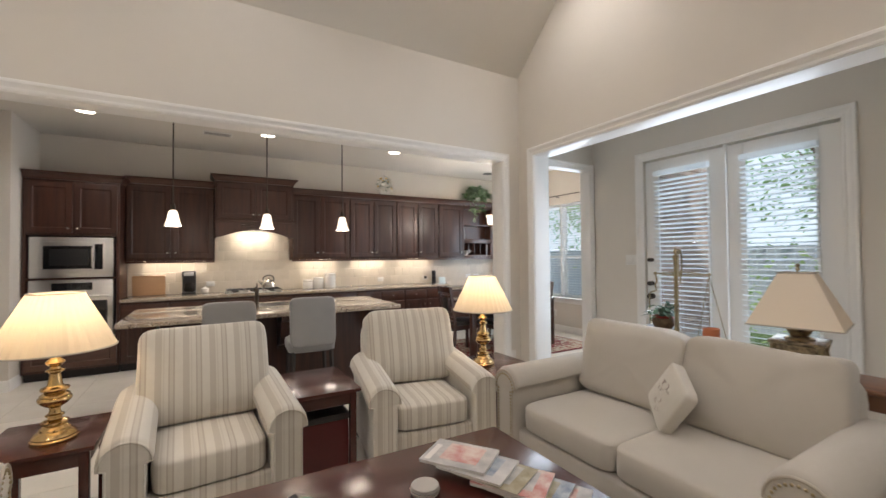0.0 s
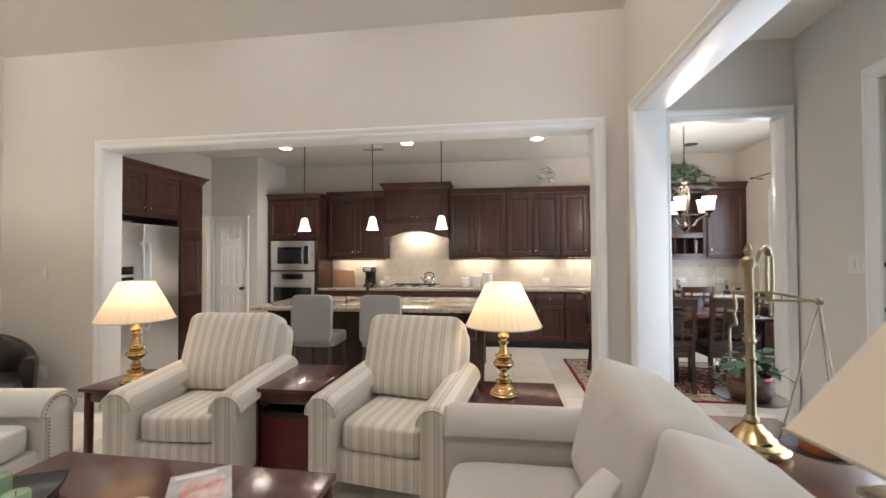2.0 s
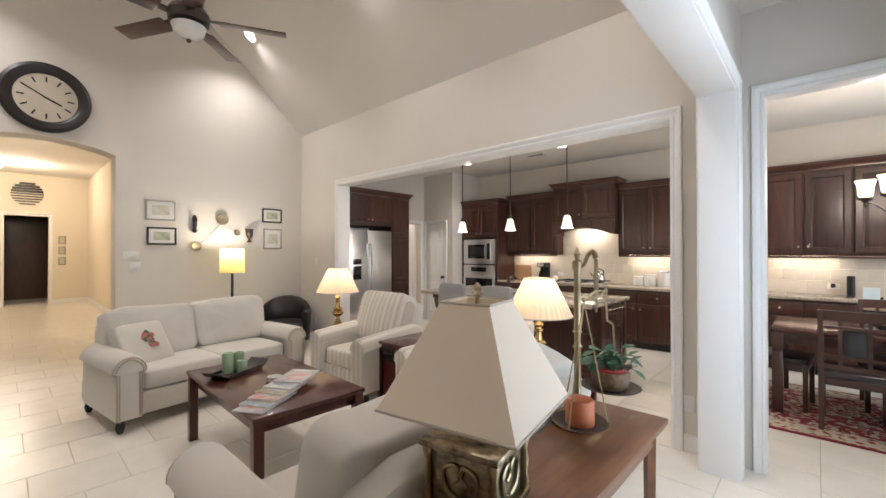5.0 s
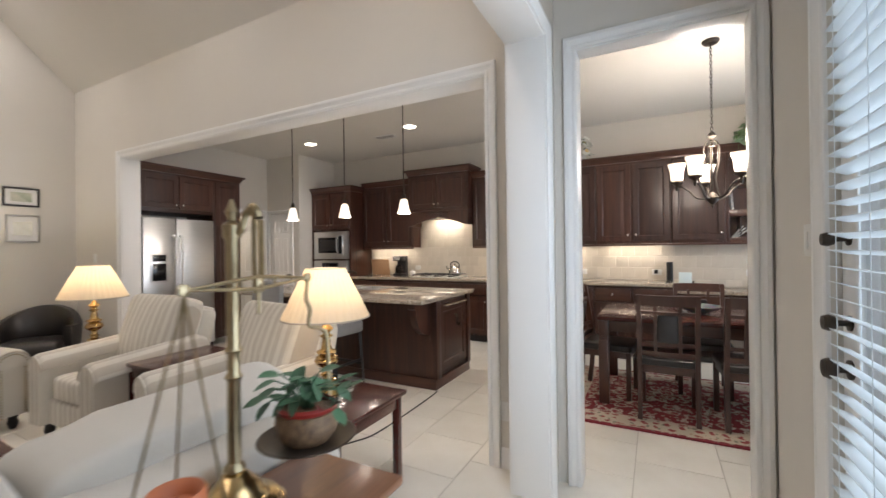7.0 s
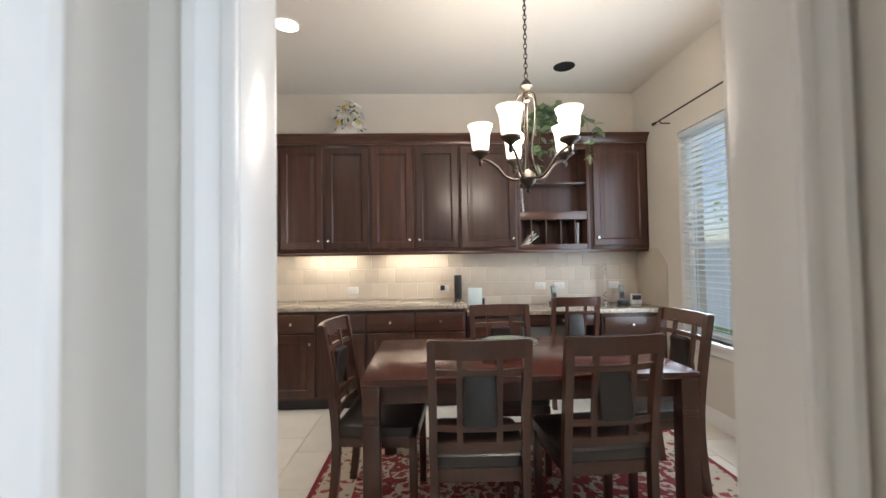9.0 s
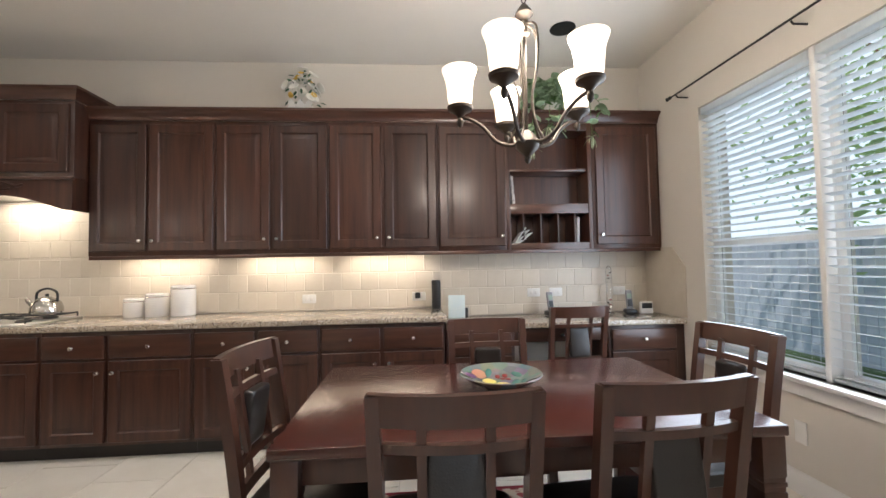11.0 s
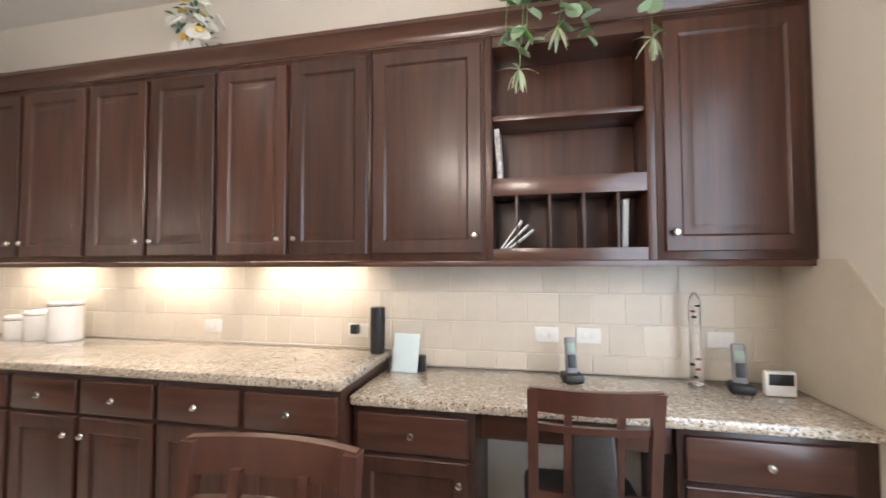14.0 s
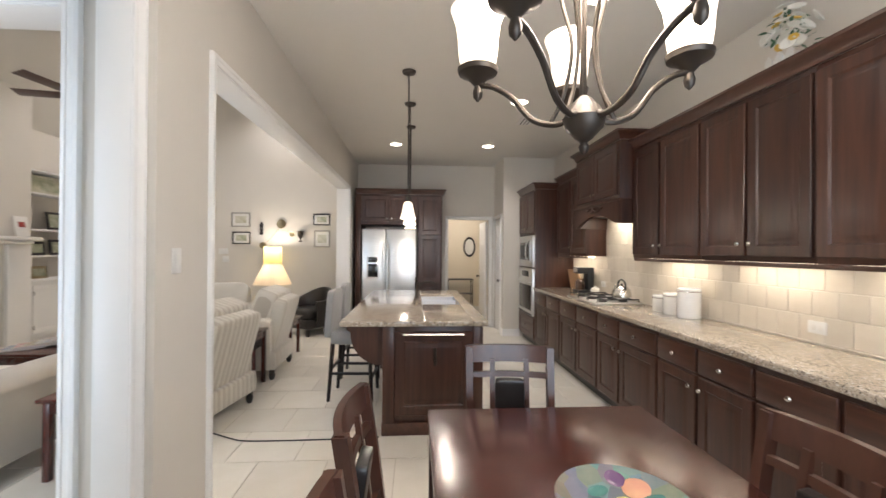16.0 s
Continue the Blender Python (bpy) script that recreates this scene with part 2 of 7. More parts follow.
def granite(name):
    m = material(name, (0.50, 0.43, 0.34), 0.12, second=(0.36, 0.29, 0.22), scale=9, amount=0.9, coat=0.4)
    n, l = m.node_tree.nodes, m.node_tree.links
    bs = n["Principled BSDF"]
    base = bs.inputs["Base Color"].links[0].from_socket
    tc = n.new("ShaderNodeTexCoord")
    for scale, lo, hi, col in ((95, 0.55, 0.62, (0.09, 0.07, 0.055)), (60, 0.56, 0.66, (0.64, 0.59, 0.52)), (190, 0.58, 0.66, (0.18, 0.13, 0.10))):
        no = n.new("ShaderNodeTexNoise")
        no.inputs["Scale"].default_value, no.inputs["Detail"].default_value = scale, 3
        mp = n.new("ShaderNodeMapping")
        mp.inputs["Location"].default_value = (scale, 0, 0)
        l.new(tc.outputs["Object"], mp.inputs[0])
        l.new(mp.outputs[0], no.inputs[0])
        mr = n.new("ShaderNodeMapRange")
        mr.inputs[1].default_value, mr.inputs[2].default_value = lo, hi
        l.new(no.outputs[0], mr.inputs[0])
        mix = n.new("ShaderNodeMix")
        mix.data_type = "RGBA"
        mix.inputs[7].default_value = (*col, 1)
        l.new(mr.outputs[0], mix.inputs[0])
        l.new(base, mix.inputs[6])
        base = mix.outputs[2]
    l.new(base, bs.inputs["Base Color"])
    return m


def carpet_pattern(name):
    """Red oriental rug: a field of small flowers and a cream border with scrolls."""
    m = material(name, (0.23, 0.025, 0.03), 0.95, second=(0.17, 0.02, 0.025), scale=20, bump=0.4, bump_scale=400)
    n, l = m.node_tree.nodes, m.node_tree.links
    bs = n["Principled BSDF"]
    base = bs.inputs["Base Color"].links[0].from_socket
    tc = n.new("ShaderNodeTexCoord")

    def blend(fac, col, under):
        mix = n.new("ShaderNodeMix")
        mix.data_type = "RGBA"
        mix.inputs[7].default_value = (*col, 1)
        l.new(fac, mix.inputs[0])
        l.new(under, mix.inputs[6])
        return mix.outputs[2]

    def flowers(scale, lo, hi, rnd=0.55):
        v = n.new("ShaderNodeTexVoronoi")
        v.inputs["Scale"].default_value, v.inputs["Randomness"].default_value = scale, rnd
        w = n.new("ShaderNodeTexNoise")
        w.inputs["Scale"].default_value, w.inputs["Detail"].default_value = scale * 2.2, 2
        l.new(tc.outputs["Object"], w.inputs[0])
        add = n.new("ShaderNodeMath")
        add.operation = "MULTIPLY_ADD"
        add.inputs[1].default_value = 0.9
        l.new(tc.outputs["Object"], v.inputs["Vector"])
        l.new(w.outputs[0], add.inputs[0])
        l.new(v.outputs["Distance"], add.inputs[2])
        mr = n.new("ShaderNodeMapRange")
        mr.inputs[1].default_value, mr.inputs[2].default_value, mr.inputs[3].default_value, mr.inputs[4].default_value = lo, hi, 1, 0
        l.new(add.outputs[0], mr.inputs[0])
        return mr.outputs[0]
    field = blend(flowers(8, 0.86, 0.90), (0.52, 0.44, 0.35), base)
    field = blend(flowers(8, 0.70, 0.75), (0.27, 0.045, 0.05), field)
    field = blend(flowers(19, 0.66, 0.72, 0.8), (0.40, 0.36, 0.28), field)
    field = blend(flowers(27, 0.58, 0.64, 0.9), (0.13, 0.13, 0.10), field)
    edge = n.new("ShaderNodeSeparateXYZ")
    l.new(tc.outputs["Object"], edge.inputs[0])

    def dist(sock, half):
        a, s = n.new("ShaderNodeMath"), n.new("ShaderNodeMath")
        a.operation, s.operation = "ABSOLUTE", "SUBTRACT"
        s.inputs[0].default_value = half
        l.new(sock, a.inputs[0])
        l.new(a.outputs[0], s.inputs[1])
        return s.outputs[0]
    mn = n.new("ShaderNodeMath")
    mn.operation = "MINIMUM"
    l.new(dist(edge.outputs[0], 1.245), mn.inputs[0])
    l.new(dist(edge.outputs[1], 0.78), mn.inputs[1])

    def band(lo, hi):
        g, h, k = n.new("ShaderNodeMath"), n.new("ShaderNodeMath"), n.new("ShaderNodeMath")
        g.operation, h.operation, k.operation = "GREATER_THAN", "LESS_THAN", "MULTIPLY"
        g.inputs[1].default_value, h.inputs[1].default_value = lo, hi
        l.new(mn.outputs[0], g.inputs[0])
        l.new(mn.outputs[0], h.inputs[0])
        l.new(g.outputs[0], k.inputs[0])
        l.new(h.outputs[0], k.inputs[1])
        return k.outputs[0]
    out = blend(band(0.045, 0.25), (0.50, 0.42, 0.32), field)
    k = n.new("ShaderNodeMath")
    k.operation = "MULTIPLY"
    l.new(band(0.06, 0.235), k.inputs[0])
    l.new(flowers(11, 0.70, 0.75), k.inputs[1])
    out = blend(k.outputs[0], (0.27, 0.05, 0.05), out)
    k2 = n.new("ShaderNodeMath")
    k2.operation = "MULTIPLY"
    l.new(band(0.06, 0.235), k2.inputs[0])
    l.new(flowers(19, 0.62, 0.68, 0.9), k2.inputs[1])
    out = blend(k2.outputs[0], (0.16, 0.16, 0.12), out)
    out = blend(band(-0.01, 0.03), (0.20, 0.015, 0.025), out)
    l.new(out, bs.inputs["Base Color"])
    return m


WALL = material("wall_paint", (0.655, 0.615, 0.555), 0.85, second=(0.625, 0.587, 0.53), scale=3, bump=0.08, bump_scale=90)
CEIL = material("ceiling_paint", (0.70, 0.665, 0.61), 0.9, second=(0.67, 0.64, 0.585), scale=2, bump=0.06, bump_scale=80)
CEILK = material("kitchen_ceiling_paint", (0.72, 0.69, 0.635), 0.9, second=(0.69, 0.66, 0.605), scale=2, bump=0.06, bump_scale=80)
CREAM = material("hall_paint", (0.75, 0.67, 0.54), 0.85, second=(0.72, 0.64, 0.515), scale=3)
TRIM = material("white_trim_paint", (0.80, 0.79, 0.77), 0.35, second=(0.77, 0.76, 0.74), scale=4, bump=0.03)
TILE = material("travertine_tile", (0.78, 0.74, 0.66), 0.3, second=(0.69, 0.64, 0.55), scale=3.5, amount=0.8, bump=0.05, bump_scale=40, vary=0.06)
GROUT = material("tile_grout", (0.60, 0.55, 0.475), 0.9, second=(0.53, 0.48, 0.41), scale=10)
WOOD = material("dark_cherry_wood", (0.070, 0.0255, 0.0145), 0.37, second=(0.020, 0.007, 0.0045), scale=4, amount=0.85, stretch=(6, 6, 0.35), bump=0.03, bump_scale=50, coat=0.12, vary=0.26)
WOODX = material("dark_cherry_wood_across", (0.086, 0.034, 0.021), 0.3, second=(0.036, 0.014, 0.009), scale=5, amount=0.9, stretch=(0.5, 5, 5), bump=0.03, bump_scale=50, coat=0.3, vary=0.1)
ESPRESSO = material("espresso_wood", (0.074, 0.029, 0.018), 0.28, second=(0.042, 0.016, 0.011), scale=5, amount=0.8, stretch=(4, 4, 0.6), coat=0.22, bump=0.03)
TABLETOP = material("polished_mahogany", (0.080, 0.018, 0.012), 0.26, second=(0.046, 0.011, 0.0075), scale=4, amount=0.9, stretch=(0.5, 6, 3), coat=0.45)
CHERRY = material("worn_cherry_wood", (0.20, 0.085, 0.040), 0.35, second=(0.11, 0.045, 0.024), scale=5, amount=0.9, stretch=(6, 0.6, 3), coat=0.2, bump=0.05)
BLACKWOOD = material("black_lacquered_wood", (0.018, 0.014, 0.013), 0.4, scale=8)
GARDEN = shade_cloth("garden_leaf", (0.32, 0.46, 0.20), (0.56, 0.76, 0.34), 0.55)
GARDEND = shade_cloth("dark_garden_leaf", (0.22, 0.36, 0.16), (0.46, 0.66, 0.28), 0.55)
GRANITE = granite("speckled_granite")
SPLASH = material("cream_wall_tile", (0.60, 0.54, 0.455), 0.35, second=(0.53, 0.47, 0.385), scale=6, amount=0.8, bump=0.05, bump_scale=50, vary=0.06)
STEEL = material("brushed_steel", (0.76, 0.76, 0.75), 0.32, 1.0, second=(0.66, 0.66, 0.65), scale=6, stretch=(1, 1, 14), bump=0.02, bump_scale=200)
CHROME = material("satin_nickel", (0.66, 0.64, 0.60), 0.22, 1.0, scale=20)
BRONZE = material("dark_bronze", (0.055, 0.045, 0.038), 0.4, 0.7, second=(0.09, 0.07, 0.05), scale=12)
BRASS = material("polished_brass", (0.66, 0.48, 0.24), 0.2, 1.0, second=(0.46, 0.31, 0.14), scale=14, amount=0.8)
OLDBRASS = material("tarnished_brass", (0.42, 0.35, 0.22), 0.33, 1.0, second=(0.25, 0.20, 0.12), scale=18, amount=0.9)
BLACKGLASS = material("black_oven_glass", (0.012, 0.012, 0.013), 0.08, scale=4)
BLACK = material("black_plastic", (0.015, 0.015, 0.016), 0.4, scale=10)
WHITE = material("white_plastic", (0.75, 0.74, 0.71), 0.4, scale=10)
CERAMIC = material("white_ceramic", (0.78, 0.76, 0.72), 0.15, scale=6)
LINEN = material("cream_linen", (0.485, 0.45, 0.395), 0.95, second=(0.44, 0.41, 0.355), scale=5, bump=0.3, bump_scale=600, sheen=0.3)
LINEN2 = material("ivory_linen", (0.565, 0.535, 0.475), 0.95, second=(0.52, 0.49, 0.43), scale=5, bump=0.3, bump_scale=600, sheen=0.3)
PIPING = material("cream_piping", (0.44, 0.39, 0.32), 0.9, scale=20)
STRIPE = striped("striped_upholstery")
GREYCLOTH = material("grey_upholstery", (0.30, 0.29, 0.28), 0.95, second=(0.25, 0.245, 0.24), scale=6, bump=0.3, bump_scale=500, sheen=0.3)
LEATHER = material("black_leather", (0.018, 0.015, 0.014), 0.3, second=(0.028, 0.024, 0.022), scale=14, bump=0.25, bump_scale=180, coat=0.1)
SHADE = shade_cloth("lit_shade_cloth", (0.80, 0.70, 0.54), (0.84, 0.70, 0.50), 0.4)
SHADE_OFF = shade_cloth("parchment_shade", (0.86, 0.79, 0.68), (0.88, 0.74, 0.56), 0.36)
SHADE_YEL = shade_cloth("yellow_drum_shade", (0.62, 0.52, 0.24), (0.80, 0.66, 0.26), 0.28)
FROST = glowing("frosted_lamp_glass", (1.0, 0.83, 0.62), 1.7)
BULB = glowing("recessed_lamp_face", (1.0, 0.88, 0.70), 9.0)
UNDERLIT = glowing("under_cabinet_tube", (1.0, 0.84, 0.60), 6.0)
GLASS = clear_glass("clear_glass")
RUG = carpet_pattern("oriental_rug")
LEAF = material("leaf_green", (0.09, 0.20, 0.05), 0.4, second=(0.14, 0.27, 0.09), scale=14, vary=0.25)
LEAFD = material("dark_leaf_green", (0.045, 0.115, 0.06), 0.4, second=(0.075, 0.16, 0.085), scale=14, vary=0.25)
PETAL = material("white_petal", (0.75, 0.74, 0.68), 0.7, scale=20)
PETALY = material("yellow_petal", (0.70, 0.45, 0.08), 0.7, scale=20)
TERRA = material("orange_candle_wax", (0.42, 0.13, 0.05), 0.55, second=(0.33, 0.09, 0.035), scale=12)
SAGE = material("sage_candle_wax", (0.22, 0.28, 0.20), 0.6, second=(0.18, 0.23, 0.165), scale=10)
REDBOX = material("red_leather_case", (0.11, 0.012, 0.012), 0.35, second=(0.07, 0.008, 0.008), scale=6)
PAPER = material("paper_white", (0.72, 0.70, 0.66), 0.7, scale=12)
MAPLE = material("maple_board", (0.58, 0.36, 0.20), 0.5, second=(0.50, 0.30, 0.16), scale=6, stretch=(1, 1, 5))
BLIND = shade_cloth("white_blind_slat", (0.80, 0.81, 0.80), (0.84, 0.88, 0.90), 0.6)
GRASS = material("lawn", (0.07, 0.13, 0.03), 0.9, second=(0.11, 0.18, 0.05), scale=12)
BRICK = material("house_brick", (0.45, 0.33, 0.26), 0.85, second=(0.52, 0.43, 0.36), scale=25, amount=0.9, vary=0.15)
MORTAR = material("mortar", (0.55, 0.52, 0.47), 0.9, scale=20)
FENCE = material("weathered_fence", (0.66, 0.72, 0.80), 0.85, second=(0.54, 0.60, 0.68), scale=8, stretch=(4, 4, 0.4))

# ---------------- the large structure ----------------
RIDGE_Y, SPRING, SLOPE = 0.95, 3.39, 0.95


def vault(y):
    return SPRING + SLOPE * (3.44 - max(y, 2 * RIDGE_Y - y))


# wall between living room, kitchen and dining end, with the wide opening and the doorway
bm = B(-2.95, -1.68, 3.44, 3.62, 0, 3.6)
B(-1.68, 2.762, 3.44, 3.62, 2.458, 3.6, bm=bm)
B(2.762, 3.235, 3.44, 3.62, 0, 3.6, bm=bm)
B(3.235, 3.30, 3.44, 3.565, 0, 3.6, bm=bm)
B(3.30, 4.12, 3.44, 3.565, 2.485, 3.6, bm=bm)
B(4.12, 5.98, 3.44, 3.565, 0, 3.6, bm=bm)
struct("wall_north", bm, WALL, "beige painted wall with a wide cased opening to the kitchen", "wall")

arch = [(-0.29 + 1.28 * k / 16, 2.64 + 0.117 * math.sin(math.pi * k / 16) ** 0.8) for k in range(17)]
bm = extrude_profile([(0.99, 0), (3.44, 0), (3.44, vault(3.44)), (0.99, vault(0.99))], -3.09, -2.79, axis="x")
extrude_profile([(-1.55, 0), (-0.29, 0), (-0.29, vault(-0.29)), (-1.55, vault(-1.55))], -3.09, -2.79, bm, "x")
extrude_profile(arch + [(0.99, vault(0.99)), (RIDGE_Y, vault(RIDGE_Y)), (-0.29, vault(-0.29))], -3.09, -2.79, bm, "x")
struct("wall_west", bm, WALL, "beige gable wall with an arched opening to the foyer", "wall")

bm = extrude_profile([(3.21, 0), (3.44, 0), (3.44, vault(3.44)), (3.21, vault(3.21))], 2.98, 3.185, axis="x")
extrude_profile([(-0.9, 2.495), (3.21, 2.495), (3.21, vault(3.21)), (RIDGE_Y, vault(RIDGE_Y)), (-0.9, vault(-0.9))], 2.98, 3.185, bm, "x")
extrude_profile([(-1.55, 0), (-0.9, 0), (-0.9, vault(-0.9)), (-1.55, vault(-1.55))], 2.98, 3.185, bm, "x")
struct("wall_east", bm, WALL, "beige wall with a wide opening to the garden passage", "wall")
bm = B(-3.09, 3.22, -1.72, -1.55, 0, 3.5)
struct("wall_south", bm, WALL, "beige painted wall behind the fireplace", "wall")
bm = extrude_profile([(-1.55, 0), (-1.12, 0), (-1.12, vault(-1.12)), (-1.55, vault(-1.55))], -1.55, 1.75, axis="x")
struct("chimney_breast", bm, WALL, "beige painted chimney breast", "wall")
bm = extrude_profile([(3.44, SPRING), (RIDGE_Y, vault(RIDGE_Y)), (RIDGE_Y, vault(RIDGE_Y) + 0.15), (3.44, SPRING + 0.15)], -2.79, 2.98, axis="x")
extrude_profile([(-1.55, vault(-1.55)), (RIDGE_Y, vault(RIDGE_Y)), (RIDGE_Y, vault(RIDGE_Y) + 0.15), (-1.55, vault(-1.55) + 0.15)], -2.79, 2.98, bm, "x")
struct("ceiling_living", bm, CEIL, "vaulted beige painted ceiling", "ceiling", smooth=0)

bm = B(4.19, 4.35, -2.0, 1.13, 0, 3.2)
B(4.19, 4.35, 1.13, 2.76, 2.46, 3.2, bm=bm)
B(4.19, 4.35, 2.76, 3.44, 0, 3.2, bm=bm)
struct("wall_passage_east", bm, WALL, "beige wall with french doors to the garden", "wall")
struct("wall_passage_south", B(3.185, 4.35, -2.15, -2.0, 0, 3.2), WALL, "plain beige end wall of the passage", "wall")
struct("wall_passage_west", B(3.06, 3.185, -2.0, -1.55, 0, 3.2), WALL, "plain beige wall of the passage", "wall")
struct("ceiling_passage", B(3.185, 4.35, -2.15, 3.44, 3.06, 3.2), CEIL, "flat beige painted ceiling", "ceiling")

struct("ceiling_kitchen", B(-2.8, 5.98, 3.58, 7.25, 3.07, 3.2), CEILK, "flat off-white painted kitchen ceiling", "ceiling")
struct("wall_kitchen_north", B(-2.8, 5.98, 7.10, 7.25, 0, 3.07), WALL, "beige painted wall above the cabinets", "wall")
bm = B(5.765, 5.98, 3.58, 4.66, 0, 3.07)
B(5.765, 5.98, 4.66, 6.34, 0, 0.65, bm=bm)
B(5.765, 5.98, 4.66, 6.34, 2.40, 3.07, bm=bm)
B(5.765, 5.98, 6.34, 7.10, 0, 3.07, bm=bm)
struct("wall_dining_east", bm, WALL, "beige painted wall with a double window", "wall")
bm = B(-2.80, -2.68, 3.58, 5.33, 0, 3.07)
B(-2.80, -2.68, 5.33, 6.11, 2.05, 3.07, bm=bm)
B(-2.80, -2.68, 6.11, 7.10, 0, 3.07, bm=bm)
struct("wall_kitchen_west", bm, WALL, "beige painted wall with a doorway to the back hall", "wall")
bm = B(-2.68, -2.62, 6.21, 6.31, 0, 3.07)
B(-2.62, -2.06, 6.21, 6.31, 2.05, 3.07, bm=bm)
B(-2.06, -1.86, 6.21, 6.31, 0, 3.07, bm=bm)
B(-1.96, -1.86, 6.31, 7.10, 0, 3.07, bm=bm)
struct("wall_pantry", bm, WALL, "beige painted wall round the pantry door", "wall")

# back hall seen through the kitchen doorway
bm = B(-4.85, -4.7, 4.4, 6.42, 0, 2.75)
B(-4.85, -4.7, 6.42, 7.05, 0, 0.75, bm=bm)
B(-4.85, -4.7, 6.42, 7.05, 2.1, 2.75, bm=bm)
B(-4.85, -4.7, 7.05, 7.4, 0, 2.75, bm=bm)
B(-4.7, -2.80, 4.4, 4.52, 0, 2.75, bm=bm)
B(-4.7, -2.80, 7.25, 7.4, 0, 2.75, bm=bm)
struct("wall_back_hall", bm, CREAM, "cream painted walls of the back hall", "wall")
struct("ceiling_back_hall", B(-4.85, -2.8, 4.4, 7.4, 2.75, 2.85), CEILK, "off-white ceiling of the back hall", "ceiling")

# foyer seen through the arch
bm = B(-12.5, -12.35, -1.9, 0.07, 0, 3.6)
B(-12.5, -12.35, 0.07, 0.92, 2.45, 3.6, bm=bm)
B(-12.5, -12.35, 0.92, 2.2, 0, 3.6, bm=bm)
B(-12.35, -3.09, -2.05, -1.9, 0, 3.6, bm=bm)
B(-12.35, -3.09, 1.75, 1.9, 0, 3.6, bm=bm)
struct("wall_foyer", bm, CREAM, "cream painted walls of the long foyer", "wall")
# The unlit depth behind the doorway is put into a dark wall colour.
bm = B(-14.6, -14.5, -1.2, 2.2, 0, 3.6)
B(-14.5, -12.5, -1.3, -1.2, 0, 3.6, bm=bm)
B(-14.5, -12.5, 2.1, 2.2, 0, 3.6, bm=bm)
B(-14.5, -12.5, -1.2, 2.1, 3.5, 3.6, bm=bm)
struct("wall_dark_room", bm, ESPRESSO, "room beyond the foyer, its lack of light put into dark walls", "wall")
struct("ceiling_foyer", B(-12.5, -3.09, -2.05, 1.9, 3.6, 3.7), CEIL, "flat cream ceiling of the foyer", "ceiling")


# trim: casings, jamb linings, baseboards
def casing_profile(w=0.09):
    """Section of a door casing: (across, proud)."""
    return [(0, 0), (0, 0.012), (0.006, 0.016), (0.018, 0.016), (0.022, 0.010), (0.030, 0.012), (w - 0.03, 0.018), (w - 0.022, 0.024), (w - 0.004, 0.024), (w, 0.018), (w, 0)]


def casing(name, a0, a1, top, plane, axis, out, w=0.09, legs=(True, True), parent=None, bottom=0.0):
    """Mitred casing round an opening from a0 to a1 along axis, on the face at plane; out: +1 or -1, the way it stands proud."""
    bm = bmesh.new()
    for k, (p, q) in enumerate((((a0, bottom), (a0, top)), ((a0, top), (a1, top)), ((a1, top), (a1, bottom)))):
        if (k == 0 and not legs[0]) or (k == 2 and not legs[1]):
            continue
        verts, faces, prof = [], [], casing_profile(w)
        for end, (a, z) in enumerate((p, q)):
            for s, d in prof:
                if k == 0:
                    c = (a - s, z + (s if end else 0))
                elif k == 1:
                    c = (a + (s if end else -s), z + s)
                else:
                    c = (a + s, z + (0 if end else s))
                verts.append((c[0], plane + out * d, c[1]) if axis == "x" else (plane + out * d, c[0], c[1]))
        n = len(prof)
        faces = [(i, (i + 1) % n, n + (i + 1) % n, n + i) for i in range(n)] + [tuple(range(n)), tuple(range(2 * n - 1, n - 1, -1))]
        grow(bm, verts, faces)
    return struct(name, bm, TRIM, "white moulded door casing", "trim")


casing("trim_kitchen_opening", -1.675, 2.757, 2.453, 3.44, "x", -1, w=0.075)
casing("trim_kitchen_opening_back", -1.675, 2.757, 2.453, 3.62, "x", 1, w=0.05)
casing("trim_dining_doorway", 3.31, 4.11, 2.48, 3.44, "x", -1, w=0.07)
casing("trim_dining_doorway_back", 3.31, 4.11, 2.48, 3.565, "x", 1, w=0.07)
casing("trim_passage_opening", -0.895, 3.205, 2.49, 2.98, "y", -1, w=0.08)
casing("trim_passage_opening_back", -0.895, 3.205, 2.49, 3.185, "y", 1, w=0.08)
casing("trim_hall_doorway", 5.33, 6.11, 2.05, -2.68, "y", 1, w=0.065)
casing("trim_pantry_door", -2.62, -2.06, 2.05, 6.21, "x", -1, w=0.055)
casing("trim_french_doors", 1.13, 2.76, 2.46, 4.19, "y", -1)
for nm, b in (("lining_kitchen", (-1.68, 2.762, 3.44, 3.62, 2.458, 0)), ("lining_dining", (3.30, 4.12, 3.44, 3.565, 2.485, 0))):
    x0, x1, y0, y1, top, _ = b
    bm = B(x0, x0 + 0.012, y0 - 0.002, y1 + 0.002, 0, top - 0.012, 0.002)
    B(x1 - 0.012, x1, y0 - 0.002, y1 + 0.002, 0, top - 0.012, 0.002, bm=bm)
    B(x0, x1, y0 - 0.002, y1 + 0.002, top - 0.012, top, 0.002, bm=bm)
    struct("trim_" + nm, bm, TRIM, "white painted jamb lining", "trim")
bm = B(2.978, 3.187, 3.198, 3.21, 0, 2.483, 0.002)
B(2.978, 3.187, -0.9, -0.888, 0, 2.483, 0.002, bm=bm)
B(2.978, 3.187, -0.9, 3.21, 2.483, 2.495, 0.002, bm=bm)
struct("trim_lining_passage", bm, TRIM, "white painted jamb lining", "trim")


